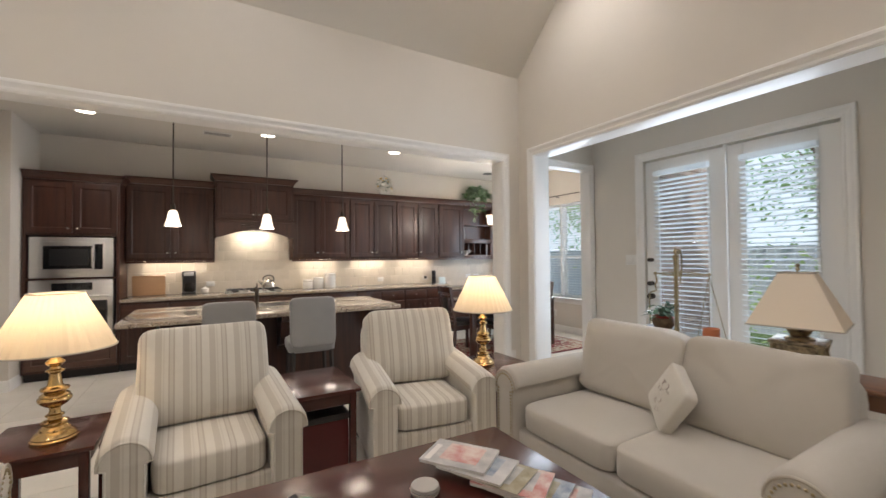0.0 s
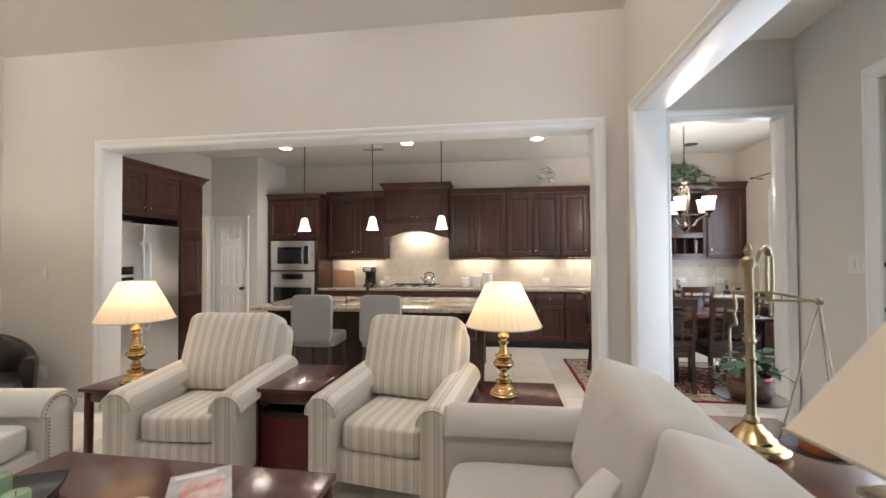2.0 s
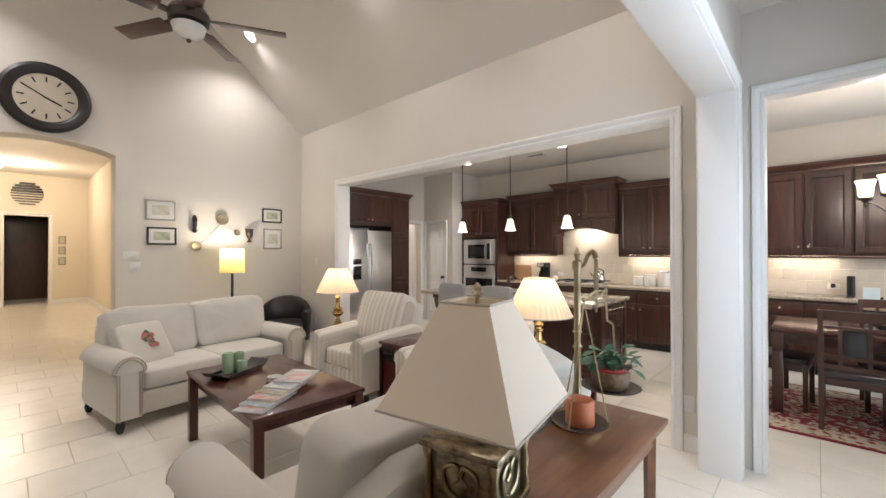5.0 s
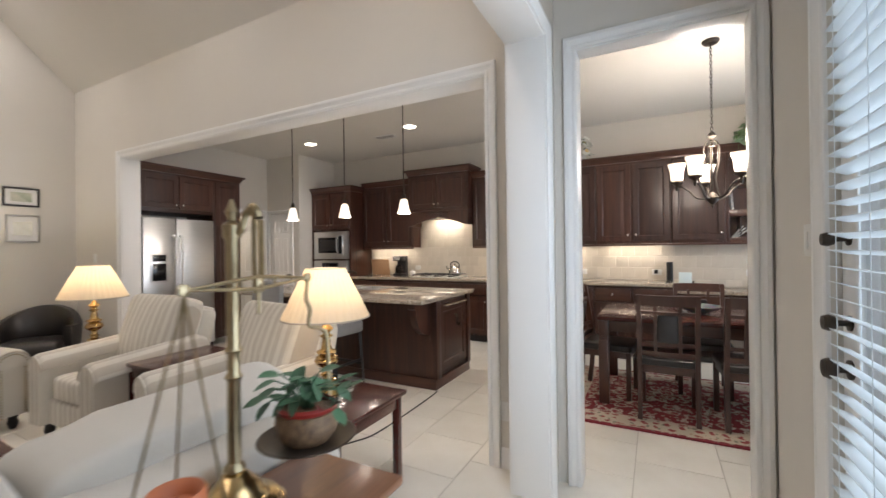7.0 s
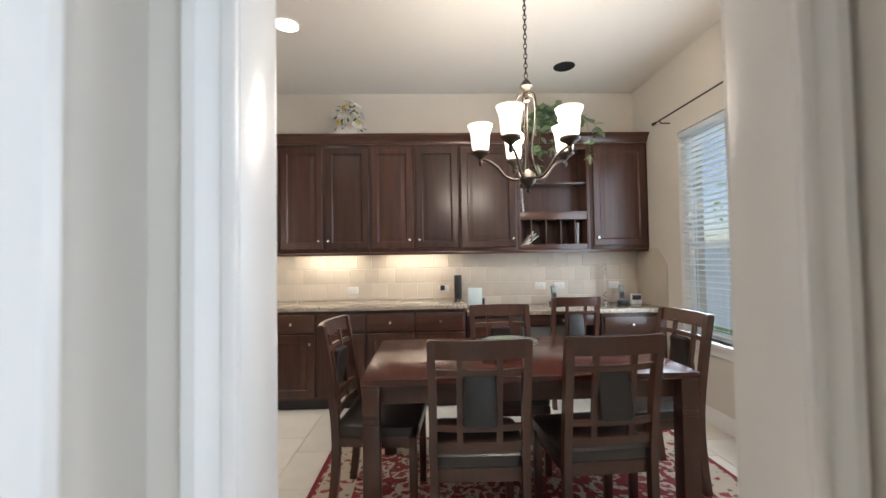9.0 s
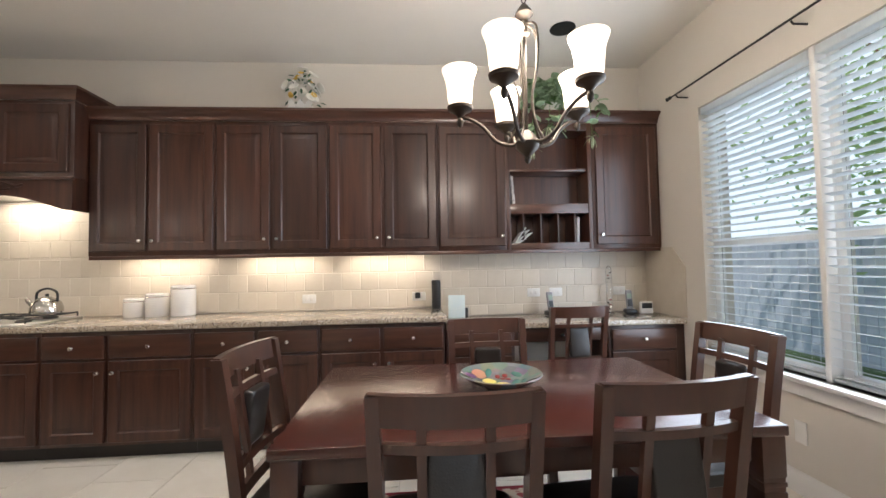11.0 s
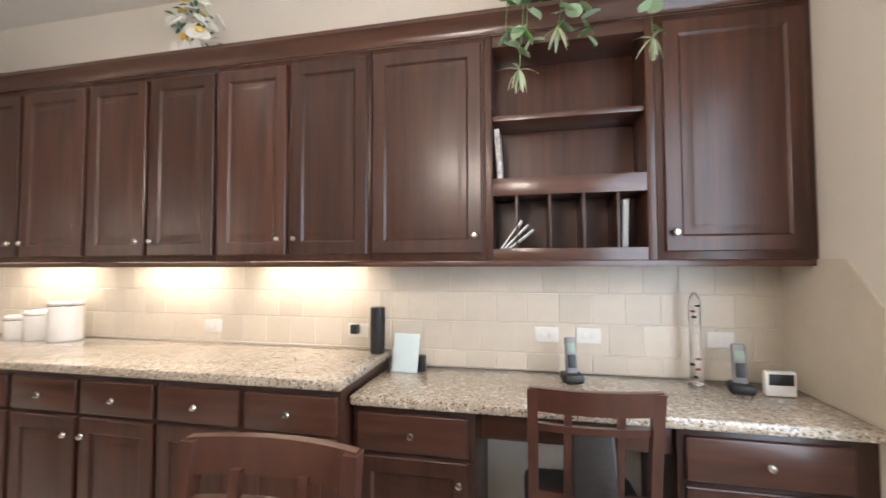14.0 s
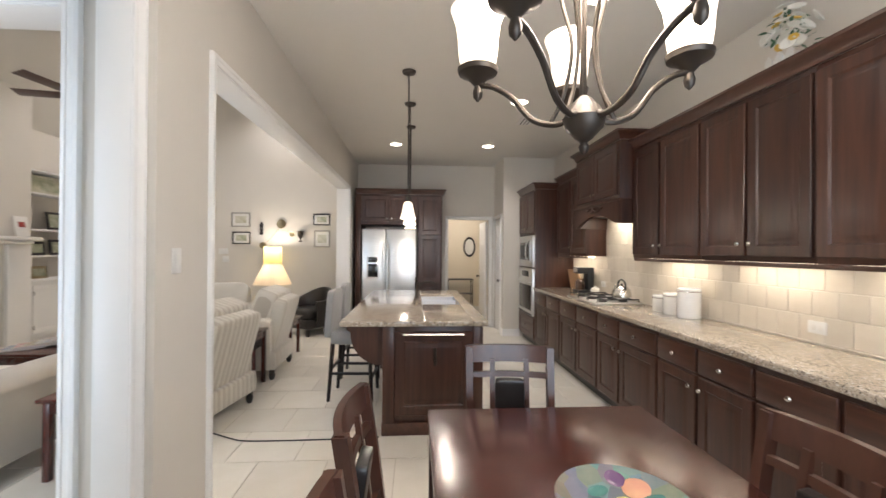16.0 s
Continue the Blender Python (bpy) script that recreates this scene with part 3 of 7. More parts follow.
def baseboard(a0, a1, plane, axis, out, bm):
    prof = [(0, 0), (0.014, 0), (0.014, 0.085), (0.010, 0.095), (0.010, 0.105), (0.006, 0.118), (0, 0.125)]
    n = len(prof)
    verts = [((a, plane + out * d, z) if axis == "x" else (plane + out * d, a, z)) for a in (a0, a1) for d, z in prof]
    faces = [(i, (i + 1) % n, n + (i + 1) % n, n + i) for i in range(n)] + [tuple(range(n)), tuple(range(2 * n - 1, n - 1, -1))]
    grow(bm, verts, faces)


bm = bmesh.new()
for a0, a1, pl, ax, o in ((-2.79, -1.752, 3.44, "x", -1), (2.835, 2.98, 3.44, "x", -1), (0.99, 3.44, -2.79, "y", 1), (-1.1, -0.29, -2.79, "y", 1),
                          (2.85, 3.44, 4.19, "y", -1), (-2.0, 1.04, 4.19, "y", -1), (3.60, 6.52, 5.765, "y", -1),
                          (4.19, 5.765, 3.565, "x", 1), (2.80, 3.23, 3.62, "x", 1), (-2.68, -1.80, 3.62, "x", 1), (6.18, 6.21, -2.68, "y", 1), (-2.0, -1.86, 6.21, "x", -1), (6.21, 6.5, -1.86, "y", 1),
                          (-2.79, -1.55, -1.55, "x", 1), (-12.35, -3.09, 1.75, "x", -1), (-12.35, -3.09, -1.9, "x", 1), (0.92, 1.75, -12.35, "y", 1), (-1.9, 0.07, -12.35, "y", 1), (4.52, 7.25, -4.7, "y", 1)):
    baseboard(a0, a1, pl, ax, o, bm)
struct("baseboard", bm, TRIM, "white moulded baseboards along the walls", "baseboard")


# six-panel doors
def six_panel(w, h, t=0.035):
    bm = B(-w / 2, w / 2, 0, t, 0, h, 0.002)
    pw = (w - 0.11 * 2 - 0.09) / 2
    for sx in (-1, 1):
        for z0, z1 in ((0.22, 0.82), (0.98, 1.60), (1.70, 1.92)):
            panel_door(pw, z1 - z0, 0.012, 0.012, bm=bm, centre=(sx * (pw / 2 + 0.045), -0.006, (z0 + z1) / 2))
    return bm


def knob_mesh(r=0.03):
    return moved(lathe([(r * 0.9, 0), (r * 0.9, 0.006), (r * 0.35, 0.010), (r * 0.35, 0.03), (r * 0.8, 0.038), (r, 0.052), (r * 0.8, 0.066), (0.002, 0.07)], 16), pose(0, 0, 0, 90))


door = thing("door_1", "white six-panel pantry door, closed", "door", at=pose(-2.34, 6.225, 0), kind="structure")
part("leaf", six_panel(0.555, 2.045), TRIM, door)
part("door_handle", moved(knob_mesh(), pose(0.22, 0, 0.93)), BRONZE, door, "dark bronze door knob")
door = thing("door_2", "white six-panel door standing open to the hall", "door", at=pose(-3.17, 6.06, 0), kind="structure")
part("leaf", six_panel(0.72, 2.03), TRIM, door)
part("door_handle", moved(knob_mesh(), pose(-0.3, 0, 0.93)), BRONZE, door, "dark bronze door knob")


# french doors: two glazed leaves with blinds
def blinds(parent, y0, y1, z0, z1, x, step, tilt, mat=BLIND):
    """Horizontal slats across an opening in a wall along y."""
    w = y1 - y0
    slat = finish(B(-0.024, 0.024, -w / 2, w / 2, -0.0012, 0.0012), "slat", mat, 0)
    n = int((z1 - z0 - 0.06) / step)
    for i in range(n):
        part("slat", slat, mat, parent, m=pose(x, (y0 + y1) / 2, z0 + 0.03 + i * step, 0, tilt + 3 * math.sin(i * 1.7), 0.15 * math.sin(i * 2.3)))
    part("head_rail", B(x - 0.028, x + 0.028, y0, y1, z1 - 0.05, z1, 0.004), mat, parent)
    part("bottom_rail", B(x - 0.024, x + 0.024, y0, y1, z0, z0 + 0.018, 0.004), mat, parent)
    bm = bmesh.new()
    for f in (0.12, 0.5, 0.88) if w < 0.7 else (0.08, 0.36, 0.64, 0.92):
        for dx in (-0.025, 0.025):
            tube([(x + dx, y0 + w * f, z0), (x + dx, y0 + w * f, z1 - 0.03)], 0.0012, 4, bm)
    part("ladder_cord", bm, mat, parent, "thin white cords")


def french_leaf(y0, y1, handle):
    door = thing("door_3", "white glazed french door with closed venetian blinds", "door", at=pose(0, 0, 0), kind="structure")
    x0, x1, z0, z1, st = 4.215, 4.26, 0.02, 2.44, 0.135
    bm = B(x0, x1, y0, y0 + st, z0, z1, 0.003)
    B(x0, x1, y1 - st, y1, z0, z1, 0.003, bm=bm)
    B(x0, x1, y0 + st, y1 - st, z0, z0 + 0.26, 0.003, bm=bm)
    B(x0, x1, y0 + st, y1 - st, z1 - 0.14, z1, 0.003, bm=bm)
    part("door_frame", bm, TRIM, door)
    bm = bmesh.new()
    for a, b, c, d in ((y0 + st, y0 + st + 0.02, z0 + 0.26, z1 - 0.14), (y1 - st - 0.02, y1 - st, z0 + 0.26, z1 - 0.14), (y0 + st + 0.02, y1 - st - 0.02, z0 + 0.26, z0 + 0.28), (y0 + st + 0.02, y1 - st - 0.02, z1 - 0.16, z1 - 0.14)):
        B(x0 - 0.012, x0 + 0.004, a, b, c, d, 0.004, bm=bm)
    part("glazing_bead", bm, TRIM, door)
    g = part("pane", B(x0 + 0.018, x0 + 0.024, y0 + st + 0.001, y1 - st - 0.001, z0 + 0.261, z1 - 0.141), GLASS, door, "clear glass")
    g.visible_shadow = False
    blinds(door, y0 + st - 0.01, y1 - st + 0.01, z0 + 0.27, z1 - 0.12, x0 - 0.045, 0.046, 15)
    if handle:
        for z, r in ((1.37, 0.022), (1.115, 0.026), (0.975, 0.033)):
            part("door_handle", moved(knob_mesh(r), pose(x0, y1 - 0.06, z, 0, 0, -90)), BRONZE, door, "dark bronze knob")
    return door


french_leaf(1.955, 2.75, True)
french_leaf(1.14, 1.935, False)
struct("trim_mullion", B(4.19, 4.27, 1.936, 1.954, 0, 2.455, 0.003), TRIM, "white mullion between the french doors", "trim")

# dining window
win = thing("window_1", "white double window with half-open venetian blinds", "window", at=pose(0, 0, 0), kind="structure")
for y0, y1 in ((4.66, 5.485), (5.515, 6.34)):
    bm = bmesh.new()
    for a, b, c, d in ((y0, y0 + 0.05, 0.65, 2.40), (y1 - 0.05, y1, 0.65, 2.40), (y0 + 0.05, y1 - 0.05, 0.65, 0.70), (y0 + 0.05, y1 - 0.05, 2.35, 2.40), (y0 + 0.05, y1 - 0.05, 1.38, 1.43)):
        B(5.84, 5.89, a, b, c, d, 0.003, bm=bm)
    part("window_frame", bm, TRIM, win)
    for c, d in ((0.701, 1.379), (1.431, 2.349)):
        g = part("pane", B(5.861, 5.867, y0 + 0.051, y1 - 0.051, c, d), GLASS, win, "clear glass")
        g.visible_shadow = False
    blinds(win, y0 + 0.006, y1 - 0.006, 0.66, 2.395, 5.803, 0.046, 13)
part("mullion", B(5.775, 5.905, 5.485, 5.515, 0.65, 2.40, 0.003), TRIM, win)
bm = B(5.70, 5.835, 4.58, 6.42, 0.625, 0.65, 0.006)
B(5.74, 5.765, 4.62, 6.38, 0.545, 0.625, 0.006, bm=bm)
part("window_sill", bm, TRIM, win)

# back hall window
win = thing("window_2", "white window with closed blinds in the back hall", "window", at=pose(0, 0, 0), kind="structure")
bm = bmesh.new()
for a, b, c, d in ((6.42, 6.46, 0.75, 2.1), (7.01, 7.05, 0.75, 2.1), (6.46, 7.01, 0.75, 0.79), (6.46, 7.01, 2.06, 2.1)):
    B(-4.82, -4.76, a, b, c, d, 0.003, bm=bm)
part("window_frame", bm, TRIM, win)
blinds(win, 6.43, 7.04, 0.76, 2.09, -4.72, 0.046, 15)

# floor: one slab; its tiles are laid at the end
struct("floor", B(-14.6, 5.98, -2.2, 7.4, -0.15, -0.004), GROUT, "cream travertine tile floor with sandy grout", "floor")

# ---------------- kitchen ----------------
KNOB = finish(moved(lathe([(0.006, 0), (0.006, 0.012), (0.013, 0.016), (0.0155, 0.022), (0.012, 0.028), (0.002, 0.030)], 12), pose(0, 0, 0, 90)), "knob", CHROME)


def leaf(parent, x0, x1, z0, z1, y, knob=None, name="door", rail=0.062, mat=None):
    """A raised-panel front between x0..x1, z0..z1, on the face y (towards -y); knob: its (x, z)."""
    mat = mat or WOOD
    w, h = x1 - x0, z1 - z0
    r = min(rail, h * 0.28)
    front = panel_door(w, h, 0.02, r) if h > 0.25 else B(-w / 2, w / 2, 0, 0.02, -h / 2, h / 2, 0.007, seg=3)
    d = part(name, front, mat if name == "door" else WOODX, parent, m=pose((x0 + x1) / 2, y - 0.02, (z0 + z1) / 2))
    if knob:
        part("knob", KNOB, CHROME, d, "satin nickel knob", m=pose(knob[0] - (x0 + x1) / 2, 0, knob[1] - (z0 + z1) / 2))
    return d


def crown(x0, x1, yf, yb, z, bm=None, left=True, right=True, h=0.09, out=0.06):
    """Crown moulding along a cabinet's top edge."""
    bm = bm if bm is not None else bmesh.new()
    prof = [(0, 0), (0.012, 0.0), (0.014, 0.02), (0.022, 0.03), (0.034, 0.055), (0.052, 0.066), (out, 0.07), (out, h), (0, h)]
    n = len(prof)
    path = [(x0, yb, -1, 0), (x0, yf, -1, -1), (x1, yf, 1, -1), (x1, yb, 1, 0)]
    verts = []
    for px, py, sx, sy in path:
        if (sx < 0 and not left) or (sx > 0 and not right):
            sx = 0
        for d, zz in prof:
            verts.append((px + sx * d, py + sy * d, z + zz))
    faces = []
    for k in range(3):
        faces += [(k * n + i, k * n + (i + 1) % n, (k + 1) * n + (i + 1) % n, (k + 1) * n + i) for i in range(n)]
    faces += [tuple(range(n)), tuple(range(4 * n - 1, 3 * n - 1, -1))]
    return grow(bm, verts, faces)


def upper(x0, x1, doors, z0=1.40, z1=2.46, yf=6.84, knobs=None):
    c = thing("wall_cabinet", "dark cherry wood wall cabinet with raised-panel doors", "cabinet", "kitchen wall cabinets")
    part("body", B(x0 + 0.001, x1 - 0.001, yf, 7.088, z0, z1, 0.002), WOOD, c)
    for k, (a, b) in enumerate(doors):
        side = knobs[k] if knobs else (1 if k % 2 == 0 else -1)
        kx = b - 0.035 if side > 0 else a + 0.035
        leaf(c, a + 0.014, b - 0.014, z0 + 0.035, z1 - 0.035, yf, (kx - 0.012 * side, z0 + 0.115))
    return c


upper(-0.95, 0.10, [(-0.95, -0.425), (-0.425, 0.10)])
upper(1.18, 2.122, [(1.18, 1.62), (1.62, 2.122)])
upper(2.122, 2.997, [(2.122, 2.553), (2.553, 2.997)])
upper(2.997, 3.874, [(2.997, 3.43), (3.43, 3.874)])
upper(3.874, 4.44, [(3.874, 4.44)], knobs=[1])
upper(5.175, 5.763, [(5.19, 5.745)], knobs=[-1])
# open nook with shelf and pigeonholes
c = thing("wall_cabinet", "dark cherry open cabinet with shelf and letter slots", "cabinet", "kitchen wall cabinets")
for x in (4.441, 5.14):
    part("side_panel", B(x, x + 0.034, 6.84, 7.088, 1.40, 2.46, 0.001), WOOD, c)
for n_, z0, z1 in (("top_panel", 2.40, 2.46), ("bottom_panel", 1.40, 1.455), ("middle_rail", 1.70, 1.78)):
    part(n_, B(4.4755, 5.1395, 6.842, 7.059, z0, z1, 0.001), WOODX, c)
part("back_panel", B(4.4755, 5.1395, 7.06, 7.088, 1.40, 2.46), WOOD, c)
part("shelf", B(4.475, 5.14, 6.86, 7.06, 2.055, 2.08, 0.002), WOODX, c)
for x in (4.585, 4.732, 4.878, 5.022):
    part("divider", B(x - 0.006, x + 0.006, 6.85, 7.06, 1.455, 1.70, 0.001), WOOD, c)
single("book", B(-0.012, 0.012, -0.08, 0.08, 0, 0.24, 0.002), material("floral_paper", (0.10, 0.08, 0.08), 0.6, second=(0.62, 0.58, 0.54), scale=40, amount=1.0), "dark floral paper-covered book leaning on the shelf side", "book", m=pose(4.51, 6.94, 1.781, 0, -4, 0))
single("notebook", B(-0.012, 0.012, -0.09, 0.09, 0, 0.21, 0.002), material("grey_card", (0.30, 0.29, 0.28), 0.6, scale=12), "grey ring notebook in a letter slot", "notebook", m=pose(5.05, 6.95, 1.456, 0, 2, 0))
bm = bmesh.new()
for k in range(3):
    B(-0.003, 0.003, -0.07, 0.07, 0, 0.16, 0, bm=bm)
    moved(bm, pose(0.012, 0, 0.002, 0, 8, 0))
single("letters", moved(bm, pose(4.50, 6.92, 1.459, 0, 28, 0)), PAPER, "white letters leaning in a slot", "letters")

bm = crown(1.18, 5.763, 6.84, 7.088, 2.461, left=False, right=False)
struct("trim_crown_long", bm, WOODX, "dark cherry crown moulding on the wall cabinets", "trim")
bm = crown(-0.95, 0.10, 6.84, 7.088, 2.461, left=False, right=False)
struct("trim_crown_short", bm, WOODX, "dark cherry crown moulding on the wall cabinets", "trim")
bm = B(1.18, 5.763, 6.845, 6.862, 1.372, 1.399, 0.003)
B(-0.95, 0.10, 6.845, 6.862, 1.372, 1.399, 0.003, bm=bm)
struct("trim_light_rail", bm, WOODX, "dark cherry light rail below the wall cabinets", "trim")

# range hood cabinet
c = thing("range_hood_cabinet", "dark cherry hood cabinet with arched valance over the cooktop", "hood")
yf = 6.70
part("body", B(0.101, 1.179, yf, 7.088, 1.98, 2.56, 0.002), WOOD, c)
bm = bmesh.new()
valance = [(0.101, 1.98), (0.101, 1.74)] + [(0.17 + 0.94 * k / 14, 1.745 + 0.11 * math.sin(math.pi * k / 14)) for k in range(15)] + [(1.179, 1.74), (1.179, 1.98)]
extrude_profile(valance, yf - 0.012, yf + 0.02, bm)
part("valance", bm, WOOD, c, "arched valance with carving")
for x in (0.101, 1.155):
    part("side_panel", B(x, x + 0.024, yf + 0.021, 7.088, 1.74, 1.979), WOOD, c)
part("liner", B(0.126, 1.154, yf + 0.03, 7.08, 1.87, 1.90), STEEL, c, "steel hood liner")
bm = B(0.09, 1.19, yf - 0.03, yf - 0.001, 1.965, 1.985, 0.004)
part("ledge", bm, WOODX, c)
bm = bmesh.new()
for s in (-1, 1):
    tube(spline([(0.64, yf - 0.016, 1.925), (0.64 + s * 0.07, yf - 0.016, 1.945), (0.64 + s * 0.15, yf - 0.016, 1.92), (0.64 + s * 0.2, yf - 0.016, 1.93)], 5), [0.012] * 15 + [0.004], 6, bm)
    tube(spline([(0.64, yf - 0.016, 1.915), (0.64 + s * 0.06, yf - 0.016, 1.895), (0.64 + s * 0.12, yf - 0.016, 1.90)], 5), [0.01] * 10 + [0.003], 6, bm)
part("carving", bm, WOOD, c, "carved leaf ornament")
leaf(c, 0.135, 0.635, 2.02, 2.53, yf, (0.60, 2.08))
leaf(c, 0.645, 1.145, 2.02, 2.53, yf, (0.68, 2.08))
part("crown", crown(0.101, 1.179, yf, 7.088, 2.561), WOODX, c)

# oven tower
c = thing("oven_cabinet", "tall dark cherry cabinet holding microwave and wall oven", "cabinet")
for x in (-1.85, -0.987):
    part("side_panel", B(x, x + 0.035, 6.50, 7.088, 0.1, 2.39, 0.001), WOOD, c)
part("upper_body", B(-1.8145, -0.9875, 6.502, 7.088, 1.72, 2.39, 0.001), WOOD, c)
part("lower_body", B(-1.8145, -0.9875, 6.502, 7.088, 0.1, 0.46, 0.001), WOOD, c)
part("back_panel", B(-1.8145, -0.9875, 7.0, 7.088, 0.461, 1.719), WOOD, c)
part("shelf", B(-1.8145, -0.9875, 6.502, 6.999, 1.19, 1.21, 0.001), WOOD, c)
part("plinth", B(-1.84, -0.96, 6.56, 7.08, 0, 0.1), BLACKWOOD, c)
leaf(c, -1.825, -1.405, 1.75, 2.36, 6.5, (-1.445, 1.81))
leaf(c, -1.395, -0.975, 1.75, 2.36, 6.5, (-1.355, 1.81))
leaf(c, -1.825, -0.975, 0.13, 0.44, 6.5, (-1.40, 0.30), name="drawer_front")
part("crown", crown(-1.85, -0.952, 6.50, 7.088, 2.391, left=False), WOODX, c)


def appliance(name, label, x0, x1, z0, z1, glass, handle_z, panel_z, category):
    a = thing(name, label, category)
    part("body", B(x0, x1, 6.47, 6.98, z0, z1, 0.006), STEEL, a)
    gx0, gx1, gz0, gz1 = glass
    bm = B(gx0, gx1, 6.462, 6.4695, gz0, gz1, 0.003)
    part("window", bm, BLACKGLASS, a, "black glass window")
    bm = tube(spline([(x0 + 0.05, 6.47, handle_z - 0.012), (x0 + 0.07, 6.43, handle_z), ((x0 + x1) / 2, 6.415, handle_z + 0.008), (x1 - 0.07, 6.43, handle_z), (x1 - 0.05, 6.47, handle_z - 0.012)], 6), 0.012, 10)
    part("handle", bm, STEEL, a)
    if panel_z:
        part("control_panel", B(x0 + 0.2, x1 - 0.2, 6.464, 6.4695, panel_z[0], panel_z[1], 0.002), BLACKGLASS, a, "black control panel")
    return a


mw = thing("microwave", "built-in stainless steel microwave with trim kit", "microwave")
part("body", B(-1.785, -1.01, 6.475, 6.98, 1.215, 1.70, 0.006), STEEL, mw)
part("door", B(-1.70, -1.10, 6.455, 6.4745, 1.27, 1.645, 0.006), STEEL, mw)
part("window", B(-1.655, -1.20, 6.450, 6.4545, 1.32, 1.595, 0.003), BLACKGLASS, mw, "black glass window")
part("inner_window", B(-1.60, -1.25, 6.447, 6.4495, 1.36, 1.555, 0.03, seg=4), BLACK, mw)
part("control_panel", B(-1.19, -1.11, 6.452, 6.4545, 1.31, 1.62, 0.002), BLACKGLASS, mw, "black key panel")
part("handle", tube(spline([(-1.205, 6.455, 1.33), (-1.205, 6.425, 1.36), (-1.205, 6.42, 1.457), (-1.205, 6.425, 1.56), (-1.205, 6.455, 1.585)], 5), 0.009, 8), STEEL, mw)
ov = appliance("wall_oven", "stainless steel wall oven with a black glass door", -1.785, -1.01, 0.47, 1.185, (-1.73, -1.065, 0.55, 0.93), 0.985, (1.06, 1.15), "oven")
part("vent", B(-1.77, -1.025, 6.464, 6.4695, 0.478, 0.50), BLACK, ov)


# base cabinets
def base_unit(x0, x1, cols, yf=6.51, z1=0.877, drawers=True, label="dark cherry base cabinet with drawers and raised-panel doors"):
    c = thing("base_cabinet", label, "cabinet", "kitchen base cabinets")
    part("body", B(x0 + 0.001, x1 - 0.001, yf, 7.088, 0.1, z1, 0.002), WOOD, c)
    part("plinth", B(x0 + 0.001, x1 - 0.001, yf + 0.06, 7.08, 0, 0.099), BLACKWOOD, c)
    for k, (a, b) in enumerate(cols):
        zt = z1 - 0.03
        if drawers:
            leaf(c, a + 0.014, b - 0.014, zt - 0.155, zt, yf, ((a + b) / 2, zt - 0.078), name="drawer_front")
            zt -= 0.175
        side = 1 if k % 2 == 0 and len(cols) > 1 else -1
        if len(cols) == 1:
            side = -1 if x0 > 5 else 1
        leaf(c, a + 0.014, b - 0.014, 0.125, zt, yf, ((b - 0.05) if side > 0 else (a + 0.05), zt - 0.075))
    return c


base_unit(-0.95, 0.10, [(-0.95, -0.425), (-0.425, 0.10)])
base_unit(0.10, 1.14, [(0.10, 0.62), (0.62, 1.14)])
base_unit(1.14, 2.133, [(1.14, 1.57), (1.57, 2.133)])
base_unit(2.133, 2.997, [(2.133, 2.56), (2.56, 2.997)])
base_unit(2.997, 3.885, [(2.997, 3.435), (3.435, 3.885)])
base_unit(3.903, 4.42, [(3.913, 4.41)], yf=6.59, z1=0.80)
base_unit(5.15, 5.763, [(5.16, 5.70)], yf=6.59, z1=0.80)
c = thing("desk_unit", "dark cherry writing desk unit with a shallow drawer", "desk")
part("body", B(4.422, 5.148, 6.61, 7.05, 0.685, 0.80, 0.002), WOOD, c)
leaf(c, 4.45, 5.12, 0.695, 0.79, 6.61, (4.785, 0.742), name="drawer_front")


def slab(x0, x1, y0, y1, z0, z1, bm=None):
    return B(x0, x1, y0, y1, z0, z1, 0.009, bm=bm, seg=3)


single("worktop", slab(-0.952, 3.90, 6.465, 7.088, 0.878, 0.920), GRANITE, "speckled beige granite worktop along the wall", "worktop")
single("worktop", slab(3.903, 5.763, 6.545, 7.088, 0.801, 0.843), GRANITE, "speckled beige granite desk top, a step lower", "worktop")

# cooktop
ct = thing("cooktop", "stainless gas cooktop with black cast-iron grates", "cooktop", at=pose(0.62, 6.79, 0.9205))
part("plate", B(-0.38, 0.38, -0.25, 0.25, 0, 0.012, 0.004), STEEL, ct)
for gx in (-0.25, 0.0, 0.25):
    bm = bmesh.new()
    for dx in (-0.11, 0.11):
        tube([(gx + dx, -0.22, 0.013), (gx + dx, -0.22, 0.045), (gx + dx, 0.22, 0.045), (gx + dx, 0.22, 0.013)], 0.006, 6, bm)
    for dy in (-0.15, 0, 0.15):
        tube([(gx - 0.11, dy, 0.045), (gx + 0.11, dy, 0.045)], 0.006, 6, bm)
    part("grate", bm, BLACK, ct, "black cast-iron grate")
    for dy in (-0.11, 0.11):
        part("burner", lathe([(0.045, 0.012), (0.045, 0.022), (0.03, 0.03), (0.002, 0.031)], 16, centre=(gx, dy, 0)), BLACK, ct)
k = thing("kettle", "polished steel kettle with a black handle on the cooktop", "kettle", at=pose(0.84, 6.90, 0.971))
part("pot", lathe([(0.085, 0), (0.10, 0.012), (0.10, 0.04), (0.085, 0.085), (0.055, 0.115), (0.03, 0.122), (0.028, 0.128), (0.002, 0.13)], 24), CHROME, k)
part("handle", tube(spline([(-0.075, 0, 0.09), (-0.07, 0, 0.16), (0, 0, 0.19), (0.07, 0, 0.16), (0.075, 0, 0.09)], 6), 0.009, 8), BLACK, k)
part("spout", tube([(-0.085, 0, 0.05), (-0.13, 0, 0.09), (-0.15, 0, 0.115)], [0.022, 0.015, 0.011], 10), CHROME, k)
